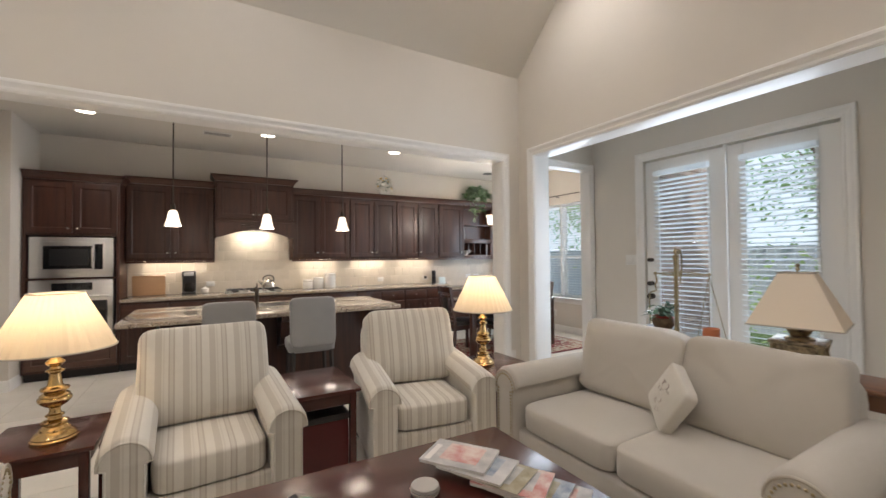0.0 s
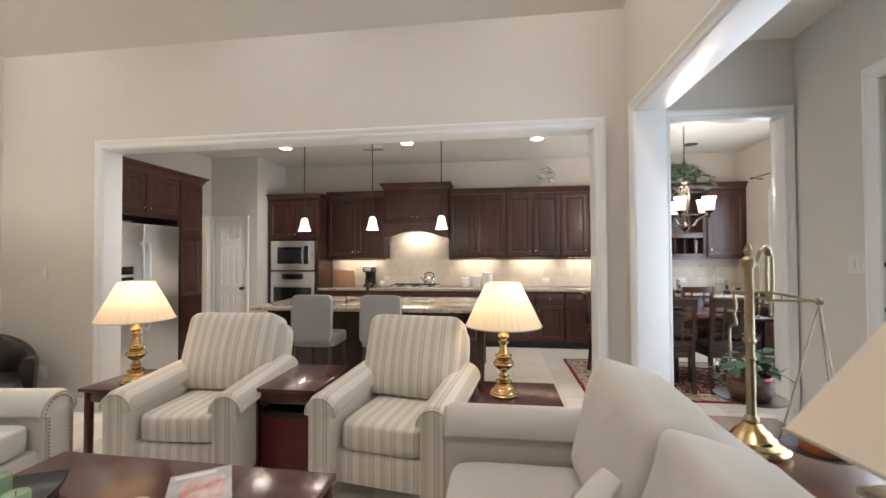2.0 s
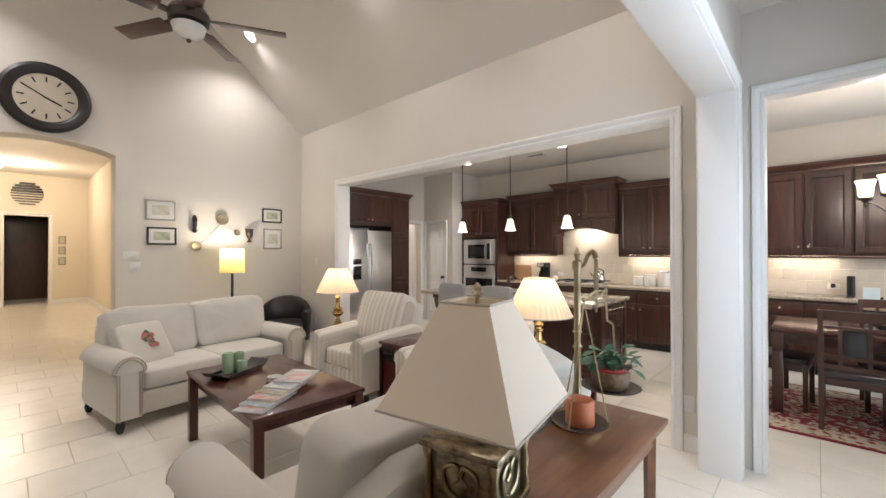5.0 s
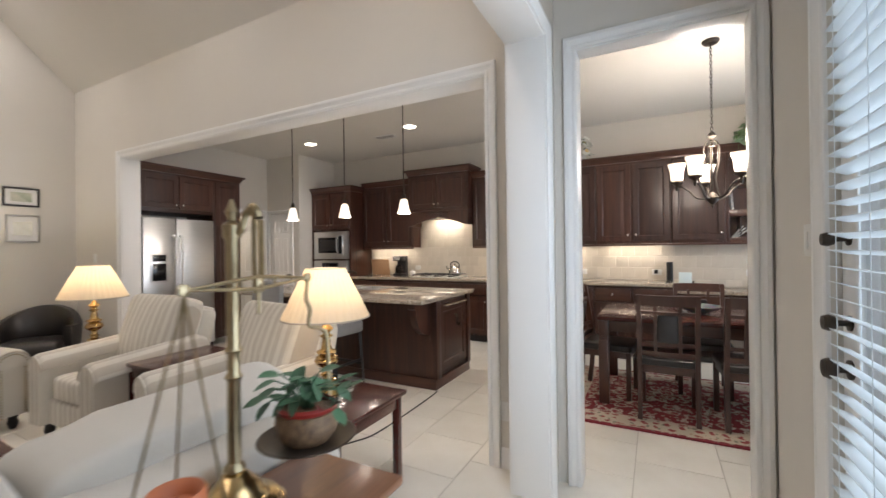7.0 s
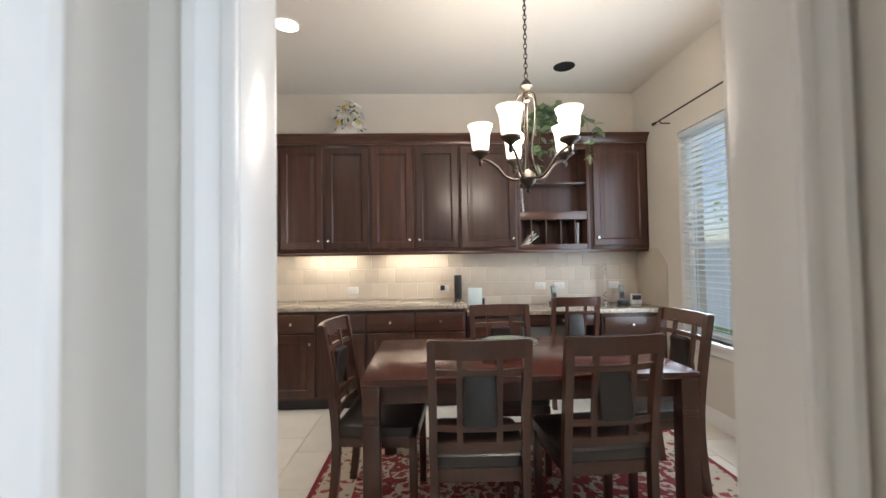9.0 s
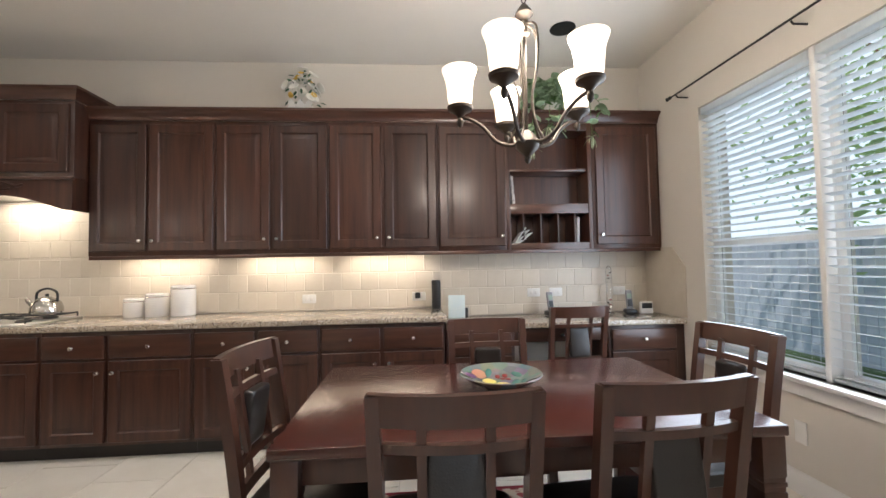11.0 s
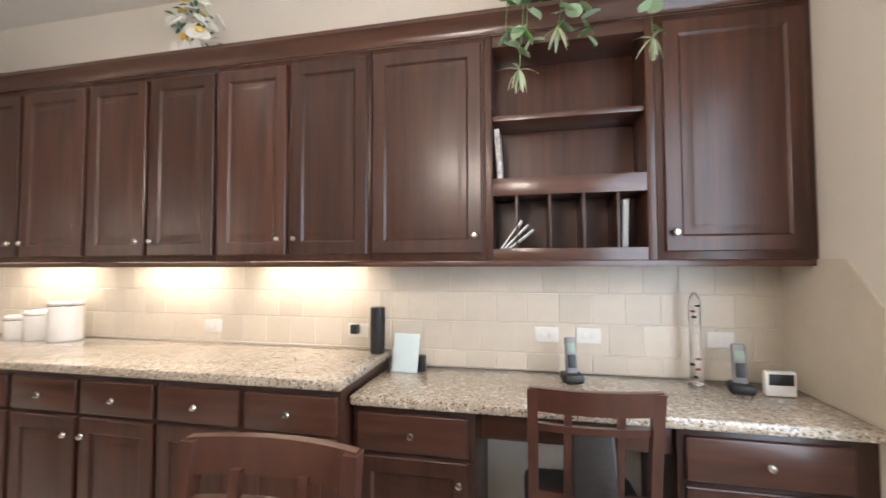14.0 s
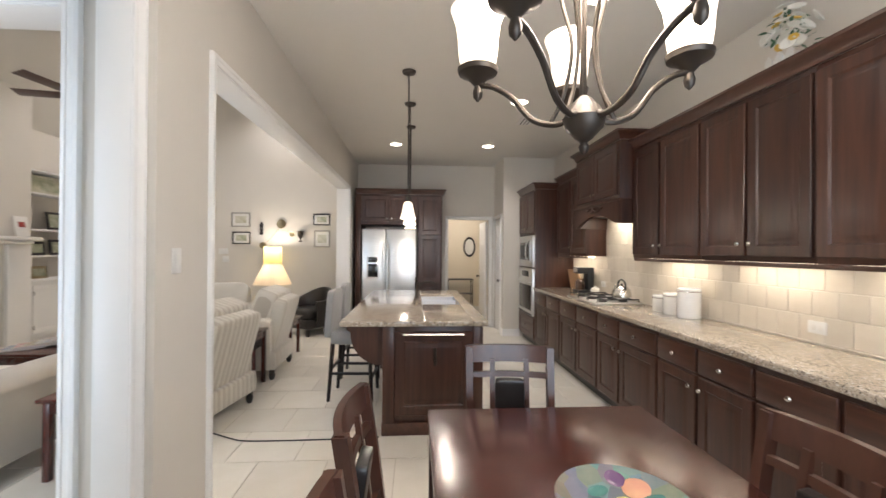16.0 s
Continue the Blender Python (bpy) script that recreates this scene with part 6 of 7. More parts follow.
COVERS = [cover("magazine_cover_grey", (0.30, 0.30, 0.31), (0.55, 0.53, 0.50), 16), cover("magazine_cover_blue", (0.10, 0.16, 0.25), (0.50, 0.52, 0.54), 14), cover("magazine_cover_red", (0.45, 0.10, 0.08), (0.68, 0.62, 0.56), 13),
          cover("magazine_cover_olive", (0.22, 0.19, 0.10), (0.45, 0.40, 0.30), 15), cover("magazine_cover_white", (0.62, 0.60, 0.57), (0.35, 0.35, 0.36), 12)]
r3 = random.Random(11)
zz = TOPZ
for k, (ox, oy, rot) in enumerate(((0.17, -0.02, -64), (0.11, -0.015, -68), (0.05, -0.01, -62), (-0.01, 0.0, -70), (-0.07, 0.01, -66), (-0.13, 0.03, -60))):
    h = 0.006 + 0.003 * (k % 3)
    mg = thing("magazine", "glossy magazine in a fanned pile on the table", "magazine", "magazines", at=pose(0.99 + ox * 0.62, 1.29 + oy - ox * 0.9, zz + 0.0006, 0, 0, rot + 95))
    part("page_block", B(-0.10, 0.10, -0.138, 0.138, 0, h, 0.001), PAPER, mg)
    cv = part("cover", B(-0.102, 0.102, -0.14, 0.14, h, h + 0.001), COVERS[k % 5], mg)
    part("title_bar", B(-0.085, 0.05, 0.10, 0.125, h + 0.001, h + 0.0014), PAPER if k % 2 else BLACK, cv)
    part("picture", B(-0.06, 0.08, -0.09, 0.07, h + 0.001, h + 0.0013), COVERS[(k + 2) % 5], cv)
    zz += h + 0.0022


# end tables
def end_table(label, x, y, w, d, h, rz=0, mat=TABLETOP):
    t = thing("end_table", label, "table", "end tables", at=pose(x, y, 0, 0, 0, rz))
    part("tabletop", B(-w / 2, w / 2, -d / 2, d / 2, h - 0.025, h, 0.006), mat, t)
    bm = B(-w / 2 + 0.03, w / 2 - 0.03, -d / 2 + 0.03, -d / 2 + 0.048, h - 0.10, h - 0.026, 0.002)
    B(-w / 2 + 0.03, w / 2 - 0.03, d / 2 - 0.048, d / 2 - 0.03, h - 0.10, h - 0.026, 0.002, bm=bm)
    B(-w / 2 + 0.03, -w / 2 + 0.048, -d / 2 + 0.048, d / 2 - 0.048, h - 0.10, h - 0.026, 0.002, bm=bm)
    B(w / 2 - 0.048, w / 2 - 0.03, -d / 2 + 0.048, d / 2 - 0.048, h - 0.10, h - 0.026, 0.002, bm=bm)
    part("apron", bm, mat, t)
    for sx in (-1, 1):
        for sy in (-1, 1):
            cx, cy = sx * (w / 2 - 0.045), sy * (d / 2 - 0.045)
            part("leg", B(cx - 0.02, cx + 0.02, cy - 0.02, cy + 0.02, 0, h - 0.026, 0.003), mat, t)
    return t


end_table("dark mahogany end table under the brass lamp", 2.09, 2.74, 0.56, 0.70, 0.52)
end_table("dark mahogany end table beside the armchair", -0.70, 2.84, 0.46, 0.52, 0.52)
t = end_table("dark mahogany side table between the armchairs", 0.62, 2.80, 0.46, 0.60, 0.60)
part("lattice", (lambda bm: [B(-0.15 + i * 0.024, -0.145 + i * 0.024, 0.235, 0.243, 0.40, 0.50, bm=bm) for i in range(13)] and [B(-0.16, 0.16, 0.2435, 0.248, 0.405 + k * 0.022, 0.41 + k * 0.022, bm=bm) for k in range(5)] and bm)(bmesh.new()), BLACKWOOD, t, "black lattice panel")
cs = thing("storage_case", "dark red leather storage case below the side table", "case", at=pose(0.62, 2.78, 0))
part("case", B(-0.165, 0.165, -0.22, 0.2, 0.02, 0.40, 0.008), REDBOX, cs)
part("lid", B(-0.172, 0.172, -0.227, 0.207, 0.401, 0.44, 0.006), BLACKWOOD, cs)
bm = bmesh.new()
for sx in (-1, 1):
    for sy in (-0.20, 0.18):
        B(sx * 0.13 - 0.02, sx * 0.13 + 0.02, sy - 0.01, sy + 0.01, 0, 0.02, bm=bm)
part("foot_block", bm, BLACKWOOD, cs)


# lamps
def table_lamp(x, y, z0):
    l = thing("table_lamp", "brass baluster table lamp with a lit pleated shade", "lamp", "brass table lamps", at=pose(x, y, z0))
    prof = [(0.090, 0), (0.094, 0.006), (0.094, 0.014), (0.086, 0.02), (0.087, 0.026), (0.078, 0.042), (0.062, 0.053), (0.060, 0.062), (0.050, 0.070), (0.044, 0.078), (0.054, 0.086), (0.055, 0.094), (0.044, 0.10), (0.028, 0.106), (0.027, 0.116),
            (0.037, 0.121), (0.037, 0.128), (0.026, 0.134), (0.021, 0.15), (0.024, 0.163), (0.045, 0.176), (0.062, 0.192), (0.068, 0.205), (0.066, 0.213), (0.058, 0.218), (0.060, 0.226), (0.048, 0.235), (0.040, 0.243), (0.054, 0.249), (0.058, 0.256),
            (0.054, 0.262), (0.036, 0.268), (0.030, 0.276), (0.022, 0.332), (0.026, 0.337), (0.037, 0.344), (0.037, 0.350), (0.022, 0.356), (0.019, 0.366), (0.030, 0.375), (0.040, 0.388), (0.036, 0.395), (0.024, 0.404), (0.017, 0.418), (0.008, 0.43), (0.006, 0.47)]
    part("base", lathe(prof, 32), BRASS, l)
    segs, verts, faces = 72, [], []
    for r, z in ((0.245, 0.455), (0.225, 0.50), (0.19, 0.575), (0.15, 0.655), (0.11, 0.735)):
        for k in range(segs):
            a = 2 * math.pi * k / segs
            rr = r * (1 + (0.008 if k % 2 else -0.008))
            verts.append((rr * math.cos(a), rr * math.sin(a), z))
    for i in range(4):
        faces += [(i * segs + k, i * segs + (k + 1) % segs, (i + 1) * segs + (k + 1) % segs, (i + 1) * segs + k) for k in range(segs)]
    part("shade", grow(bmesh.new(), verts, faces), SHADE, l, "pleated cream shade, lit", smooth=10)
    for rr, z, th in ((0.247, 0.456, 0.004), (0.111, 0.735, 0.003)):
        part("shade_trim", tube([(rr * math.cos(t), rr * math.sin(t), z) for t in [2 * math.pi * i / 48 for i in range(48)]], th, 6, closed=True), PIPING, l)
    part("bulb", cushion(0.06, 0.06, 0.08, 0.9, 0, 12, 8, centre=(0, 0, 0.55)), FROST, l)
    point_light("table_lamp_bulb", (x, y, z0 + 0.61), 5.0, (1.0, 0.80, 0.55), 0.05)
    return l


table_lamp(2.01, 2.80, 0.5205)
table_lamp(-0.66, 2.77, 0.5205)

# console behind the sofa
con = thing("console_table", "worn cherry wood console table behind the sofa", "table", at=pose(2.93, 1.28, 0))
part("tabletop", B(-0.17, 0.17, -0.78, 0.66, 0.735, 0.76, 0.006), CHERRY, con)
bm = B(-0.13, -0.112, -0.73, 0.61, 0.65, 0.734, 0.002)
B(0.112, 0.13, -0.73, 0.61, 0.65, 0.734, 0.002, bm=bm)
B(-0.112, 0.112, -0.73, -0.712, 0.65, 0.734, 0.002, bm=bm)
B(-0.112, 0.112, 0.592, 0.61, 0.65, 0.734, 0.002, bm=bm)
part("apron", bm, CHERRY, con)
for sx in (-1, 1):
    for y in (-0.71, 0.59):
        part("leg", tube([(sx * 0.115, y, 0.0), (sx * 0.115, y, 0.734)], [0.018, 0.026], 4), CHERRY, con)
CZ = 0.7605

lp = thing("console_lamp", "carved silver-gilt lamp with a square parchment shade, unlit", "lamp", at=pose(2.85, 0.965, CZ, 0, 0, 10))
CARVED = material("carved_silver_gilt", (0.50, 0.42, 0.28), 0.38, 0.85, second=(0.06, 0.045, 0.035), scale=26, amount=1.0, bump=1.0, bump_scale=60)
part("plinth", B(-0.115, 0.115, -0.115, 0.115, 0.0, 0.018, 0.004), OLDBRASS, lp)
part("block", B(-0.095, 0.095, -0.095, 0.095, 0.0185, 0.165, 0.006), CARVED, lp, "carved silver-gilt block")
for k in range(4):
    part("corner_post", lathe([(0.012, 0.019), (0.016, 0.03), (0.009, 0.06), (0.014, 0.09), (0.009, 0.125), (0.016, 0.155), (0.012, 0.165)], 10, centre=(0.1 * (1 if k % 2 else -1), 0.1 * (1 if k // 2 else -1), 0)), OLDBRASS, lp)
    sc_ = tube(spline([(0.0, -0.098, 0.04), (0.04, -0.100, 0.06), (0.05, -0.100, 0.11), (0.015, -0.100, 0.13), (0.0, -0.098, 0.10), (0.02, -0.098, 0.085)], 5), 0.006, 6)
    tube(spline([(0.0, -0.098, 0.04), (-0.04, -0.100, 0.06), (-0.05, -0.100, 0.11), (-0.015, -0.100, 0.13), (-0.0, -0.098, 0.10), (-0.02, -0.098, 0.085)], 5), 0.006, 6, sc_)
    part("scroll", moved(sc_, pose(0, 0, 0, 0, 0, 90 * k)), OLDBRASS, lp)
part("top_plate", B(-0.12, 0.12, -0.12, 0.12, 0.1655, 0.185, 0.005), CARVED, lp)
part("neck", lathe([(0.07, 0.1855), (0.065, 0.195), (0.038, 0.205), (0.052, 0.225), (0.058, 0.238), (0.034, 0.252), (0.02, 0.262)], 20), CARVED, lp, "dark carved neck")
part("stem", lathe([(0.012, 0.2625), (0.008, 0.28), (0.006, 0.58)], 12), OLDBRASS, lp)
part("finial", lathe([(0.004, 0.56), (0.012, 0.575), (0.006, 0.585), (0.013, 0.596), (0.002, 0.608)], 12), OLDBRASS, lp)
verts, faces = [], []
for h, z in ((0.20, 0.27), (0.075, 0.555)):
    verts += [(-h, -h, z), (h, -h, z), (h, h, z), (-h, h, z)]
for h, z in ((0.071, 0.553), (0.196, 0.272)):
    verts += [(-h, -h, z), (h, -h, z), (h, h, z), (-h, h, z)]
for i in range(3):
    faces += [(4 * i + k, 4 * i + (k + 1) % 4, 4 * i + 4 + (k + 1) % 4, 4 * i + 4 + k) for k in range(4)]
faces += [(12 + k, 12 + (k + 1) % 4, (k + 1) % 4, k) for k in range(4)]
bm = grow(bmesh.new(), verts, faces)
bmesh.ops.recalc_face_normals(bm, faces=bm.faces)
part("shade", bm, SHADE_OFF, lp, "square parchment shade, unlit", smooth=20)
for h, z in ((0.201, 0.27), (0.076, 0.555)):
    part("shade_trim", tube([(-h, -h, z), (h, -h, z), (h, h, z), (-h, h, z)], 0.004, 6, closed=True), PIPING, lp)

# balance scale with candle and plant
BAL = pose(2.84, 1.64, CZ, 0, 0, 9)
bal = thing("balance_scale", "tarnished brass balance scale on the console", "scale", at=BAL)
part("base", lathe([(0.104, 0), (0.108, 0.006), (0.108, 0.014), (0.096, 0.022), (0.094, 0.028), (0.074, 0.036), (0.070, 0.044), (0.058, 0.052), (0.054, 0.062), (0.040, 0.072), (0.030, 0.086), (0.018, 0.094)], 32), BRASS, bal)
part("column", lathe([(0.018, 0.0945), (0.024, 0.10), (0.022, 0.108), (0.015, 0.116), (0.014, 0.30), (0.02, 0.31), (0.013, 0.32), (0.013, 0.36), (0.02, 0.37), (0.014, 0.38), (0.014, 0.62), (0.02, 0.63), (0.02, 0.655), (0.008, 0.665), (0.014, 0.685), (0.002, 0.715)], 16), OLDBRASS, bal)
part("hook", tube(spline([(0.01, 0.0, 0.635), (0.028, 0, 0.645), (0.042, 0, 0.68), (0.062, 0, 0.692), (0.074, 0, 0.668)], 5), [0.008] * 14 + [0.012] * 7, 8), OLDBRASS, bal)
part("shackle", tube([(0.074, -0.010, 0.665), (0.074, -0.012, 0.58), (0.074, -0.008, 0.505), (0.074, 0.008, 0.505), (0.074, 0.012, 0.58), (0.074, 0.010, 0.665)], 0.006, 6, closed=True), OLDBRASS, bal)
part("pointer", B(0.070, 0.078, -0.004, 0.004, 0.455, 0.505, 0.002), OLDBRASS, bal)
for dz in (0.014, -0.014):
    part("beam", tube([(0.074, -0.18, 0.525), (0.074, 0.0, 0.525 + dz), (0.074, 0.17, 0.525)], [0.003, 0.005, 0.003], 8), OLDBRASS, bal)
for y in (-0.11, -0.05, 0.05, 0.11):
    part("beam_strut", tube([(0.074, y, 0.516), (0.074, y, 0.534)], 0.003, 6), OLDBRASS, bal)
for y in (-0.18, 0.0, 0.17):
    part("beam_stud", lathe([(0.002, 0), (0.012, 0.004), (0.012, 0.012), (0.002, 0.016)], 10), OLDBRASS, bal, m=pose(0.066, y, 0.525, 0, 90, 0))
for k in range(3):
    a = 2 * math.pi * k / 3 + 0.4
    part("chain", tube([(0.074, -0.18, 0.515), (0.06 + 0.095 * math.cos(a), -0.19 + 0.095 * math.sin(a), 0.09)], 0.0026, 5), OLDBRASS, bal)
part("stirrup", tube(spline([(0.074, 0.17, 0.515), (0.076, 0.162, 0.47), (0.078, 0.175, 0.44), (0.08, 0.168, 0.40), (0.088, 0.205, 0.385), (0.095, 0.225, 0.35), (0.10, 0.225, 0.15)], 5), 0.005, 7), OLDBRASS, bal)
pan = [(0.002, 0.0), (0.06, 0.002), (0.095, 0.014), (0.10, 0.018), (0.096, 0.02), (0.06, 0.008), (0.002, 0.006)]
part("pan", lathe(pan, 26, centre=(0.06, -0.19, 0.07)), BRONZE, bal, "dark metal pan")
part("pan", lathe([(r * 1.2, z) for r, z in pan], 26, centre=(0.10, 0.13, 0.115)), BRONZE, bal, "dark metal pan")
cw = BAL @ Vector((0.06, -0.19, 0.0785))
pw = BAL @ Vector((0.10, 0.13, 0.1235))
cnd = thing("pillar_candle", "wide orange pillar candle in the scale pan", "candle", at=pose(cw.x, cw.y, cw.z))
part("wax", lathe([(0.048, 0), (0.05, 0.004), (0.05, 0.082), (0.046, 0.088), (0.036, 0.08), (0.03, 0.064), (0.002, 0.06)], 28), TERRA, cnd)
part("wick", tube([(0, 0, 0.06), (0.002, 0, 0.078)], 0.0015, 5), BLACK, cnd)
pp = thing("potted_plant", "small green plant in a wicker pot with foil", "plant", at=pose(pw.x, pw.y, pw.z))
part("pot", lathe([(0.055, 0), (0.07, 0.02), (0.078, 0.05), (0.074, 0.075), (0.068, 0.078)], 22), material("brown_wicker", (0.20, 0.12, 0.06), 0.6, second=(0.08, 0.045, 0.025), scale=60, amount=1.0, bump=0.6, bump_scale=120), pp)
part("foil", lathe([(0.069, 0.074), (0.074, 0.086), (0.066, 0.092)], 22, cap=False), REDP, pp, "red foil collar")
CLOVER = leaf_mesh("leaf", 0.032, 0.048, LEAFD, 0.25)
bm = bmesh.new()
for i in range(40):
    a, e, r = rnd.uniform(0, 6.28), rnd.uniform(0.0, 1.45), rnd.uniform(0.05, 0.12)
    x, y, z = r * math.cos(a) * math.cos(e), r * math.sin(a) * math.cos(e), 0.09 + r * math.sin(e) * 0.9
    tube([(0, 0, 0.07), (x * 0.5, y * 0.5, 0.06 + z * 0.5), (x, y, z)], 0.0018, 4, bm)
    part("leaf", CLOVER, LEAFD, pp, m=pose(x, y, z, rnd.uniform(-50, 30), rnd.uniform(-25, 25), math.degrees(a) - 90 + rnd.uniform(-40, 40)))
tagged(part("stem", bm, LEAFD, pp), kind="stuff")
bm = bmesh.new()
for i in range(5):
    a = rnd.uniform(0, 6.28)
    grow(bm, [(0.06 * math.cos(a), 0.06 * math.sin(a), 0.08), (0.11 * math.cos(a + 0.3), 0.11 * math.sin(a + 0.3), 0.11), (0.12 * math.cos(a), 0.12 * math.sin(a), 0.13), (0.09 * math.cos(a - 0.3), 0.09 * math.sin(a - 0.3), 0.12)], [(0, 1, 2), (0, 2, 3)])
part("foil_tips", bm, CHROME, pp, "crumpled silver foil")

# black barrel chair
bc = thing("barrel_chair", "black leather barrel chair on a dark base", "armchair", at=pose(-2.25, 2.88, 0, 0, 0, 55))
bm, verts, faces, n = bmesh.new(), [], [], 28
for i in range(n + 1):
    a = math.radians(-25 + 230 * i / n)
    ztop = 0.58 + 0.20 * max(0, math.sin(a)) ** 1.2
    for r, z in ((0.36, 0.16), (0.385, ztop - 0.04), (0.365, ztop), (0.31, ztop), (0.285, ztop - 0.04), (0.28, 0.30)):
        verts.append((r * math.cos(a), r * math.sin(a), z))
for i in range(n):
    faces += [(6 * i + k, 6 * i + (k + 1) % 6, 6 * i + 6 + (k + 1) % 6, 6 * i + 6 + k) for k in range(6)]
faces += [(0, 1, 2, 3, 4, 5), tuple(6 * n + k for k in range(5, -1, -1))]
part("shell", grow(bm, verts, faces), LEATHER, bc, smooth=50)
part("seat", cushion(0.56, 0.56, 0.18, 0.45, 0.15, 24, 12, centre=(0, -0.06, 0.36)), LEATHER, bc)
part("apron", B(-0.30, 0.30, -0.33, 0.20, 0.12, 0.28, 0.03), LEATHER, bc)
for x, y in ((-0.24, -0.26), (0.24, -0.26), (-0.2, 0.16), (0.2, 0.16)):
    part("leg", B(x - 0.025, x + 0.025, y - 0.025, y + 0.025, 0, 0.119), BLACKWOOD, bc)

# floor lamp behind the loveseat
fl = thing("floor_lamp", "black floor lamp with a yellow drum shade, lit", "lamp", at=pose(-2.35, 2.19, 0))
part("base", lathe([(0.13, 0), (0.13, 0.02), (0.02, 0.035)], 24), BLACK, fl)
part("pole", tube([(0, 0, 0.03), (0, 0, 1.25)], 0.018, 12), BLACK, fl)
part("shade", lathe([(0.155, 1.17), (0.145, 1.50)], 40, cap=False), SHADE_YEL, fl, "yellow drum shade")
for r, z in ((0.156, 1.17), (0.146, 1.50)):
    part("shade_ring", tube([(r * math.cos(t), r * math.sin(t), z) for t in [2 * math.pi * i / 36 for i in range(36)]], 0.004, 6, closed=True), PIPING, fl)
point_light("floor_lamp_bulb", (-2.35, 2.19, 1.475), 17, (1.0, 0.93, 0.80), 0.04)


# pictures and ornaments on the west wall
def picture(y0, y1, z0, z1, frame_mat, art, label):
    p = thing("framed_picture", label, "picture", "pictures on the wall", at=pose(-2.789, (y0 + y1) / 2, (z0 + z1) / 2))
    w, h, f = y1 - y0, z1 - z0, 0.022
    bm = B(0, 0.02, -w / 2, -w / 2 + f, -h / 2, h / 2, 0.004)
    B(0, 0.02, w / 2 - f, w / 2, -h / 2, h / 2, 0.004, bm=bm)
    B(0, 0.02, -w / 2 + f, w / 2 - f, -h / 2, -h / 2 + f, 0.004, bm=bm)
    B(0, 0.02, -w / 2 + f, w / 2 - f, h / 2 - f, h / 2, 0.004, bm=bm)
    part("frame", bm, frame_mat, p)
    part("mat_board", B(0, 0.010, -w / 2 + f, w / 2 - f, -h / 2 + f, h / 2 - f), PAPER, p, "cream mat board")
    part("print", B(0.010, 0.012, -w * 0.28, w * 0.28, -h * 0.24, h * 0.24), art, p, "small landscape print")
    return p


ART1 = cover("landscape_print", (0.42, 0.40, 0.28), (0.60, 0.58, 0.48), 9)
ART2 = cover("green_print", (0.22, 0.26, 0.16), (0.55, 0.52, 0.40), 8)
SILVER = material("pewter_frame", (0.38, 0.36, 0.32), 0.4, 0.6, scale=20)
picture(1.285, 1.63, 1.87, 2.14, SILVER, ART1, "pewter-framed print with cream mat on the wall")
picture(1.305, 1.635, 1.55, 1.78, BLACKWOOD, ART2, "black-framed landscape print on the wall")
picture(2.78, 3.095, 1.915, 2.135, BLACKWOOD, ART2, "black-framed landscape print on the wall")
picture(2.80, 3.095, 1.50, 1.82, SILVER, ART1, "pewter-framed print with cream mat on the wall")
sc = thing("wall_sconce", "small dark wooden wall bracket with figurine", "ornament", at=pose(-2.789, 1.845, 1.84))
part("bracket", moved(lathe([(0.01, -0.12), (0.035, -0.10), (0.02, -0.05), (0.03, -0.02), (0.022, 0.02), (0.035, 0.05), (0.025, 0.10), (0.01, 0.125)], 12), pose(0.036, 0, 0)), BLACKWOOD, sc)
sc = thing("wall_urn", "dark bronze urn on a wall bracket", "ornament", at=pose(-2.789, 2.565, 1.70))
part("urn", moved(lathe([(0.03, -0.10), (0.03, -0.085), (0.012, -0.07), (0.015, -0.045), (0.045, -0.01), (0.055, 0.05), (0.05, 0.07), (0.065, 0.10), (0.06, 0.102)], 16), pose(0.066, 0, 0)), BRONZE, sc)
bw = thing("wall_mobile", "brass wall ornament with discs on curved wire", "ornament", at=pose(-2.789, 2.2, 1.80))
bm = bmesh.new()
tube(spline([(0.02, -0.33, -0.27), (0.03, -0.2, -0.15), (0.03, -0.06, 0.02), (0.03, 0.02, 0.10)], 6), 0.0035, 6, bm)
tube(spline([(0.03, 0.02, 0.02), (0.03, 0.15, -0.02), (0.03, 0.26, -0.09)], 6), 0.0035, 6, bm)
part("wire", bm, OLDBRASS, bw)
for y, z, r in ((0.0, 0.13, 0.085), (-0.33, -0.27, 0.06), (0.2, -0.06, 0.045)):
    part("disc", moved(lathe([(0.002, 0), (r * 0.7, 0.003), (r, 0.012), (r, 0.018), (r * 0.7, 0.012), (0.002, 0.01)], 20), pose(0.025, y, z, 0, 90, 0)), OLDBRASS, bw)
for y, z, w, h in ((1.147, 1.415, 0.17, 0.10), (1.19, 1.27, 0.115, 0.115)):
    s = thing("light_switch", "white wall switch plate", "switch", "wall switches", at=pose(-2.789, y, z))
    part("plate", B(0, 0.006, -w / 2, w / 2, -h / 2, h / 2, 0.002), WHITE, s)
    part("rocker", B(0.006, 0.010, -0.016, 0.016, -0.032, 0.032, 0.002), WHITE, s)

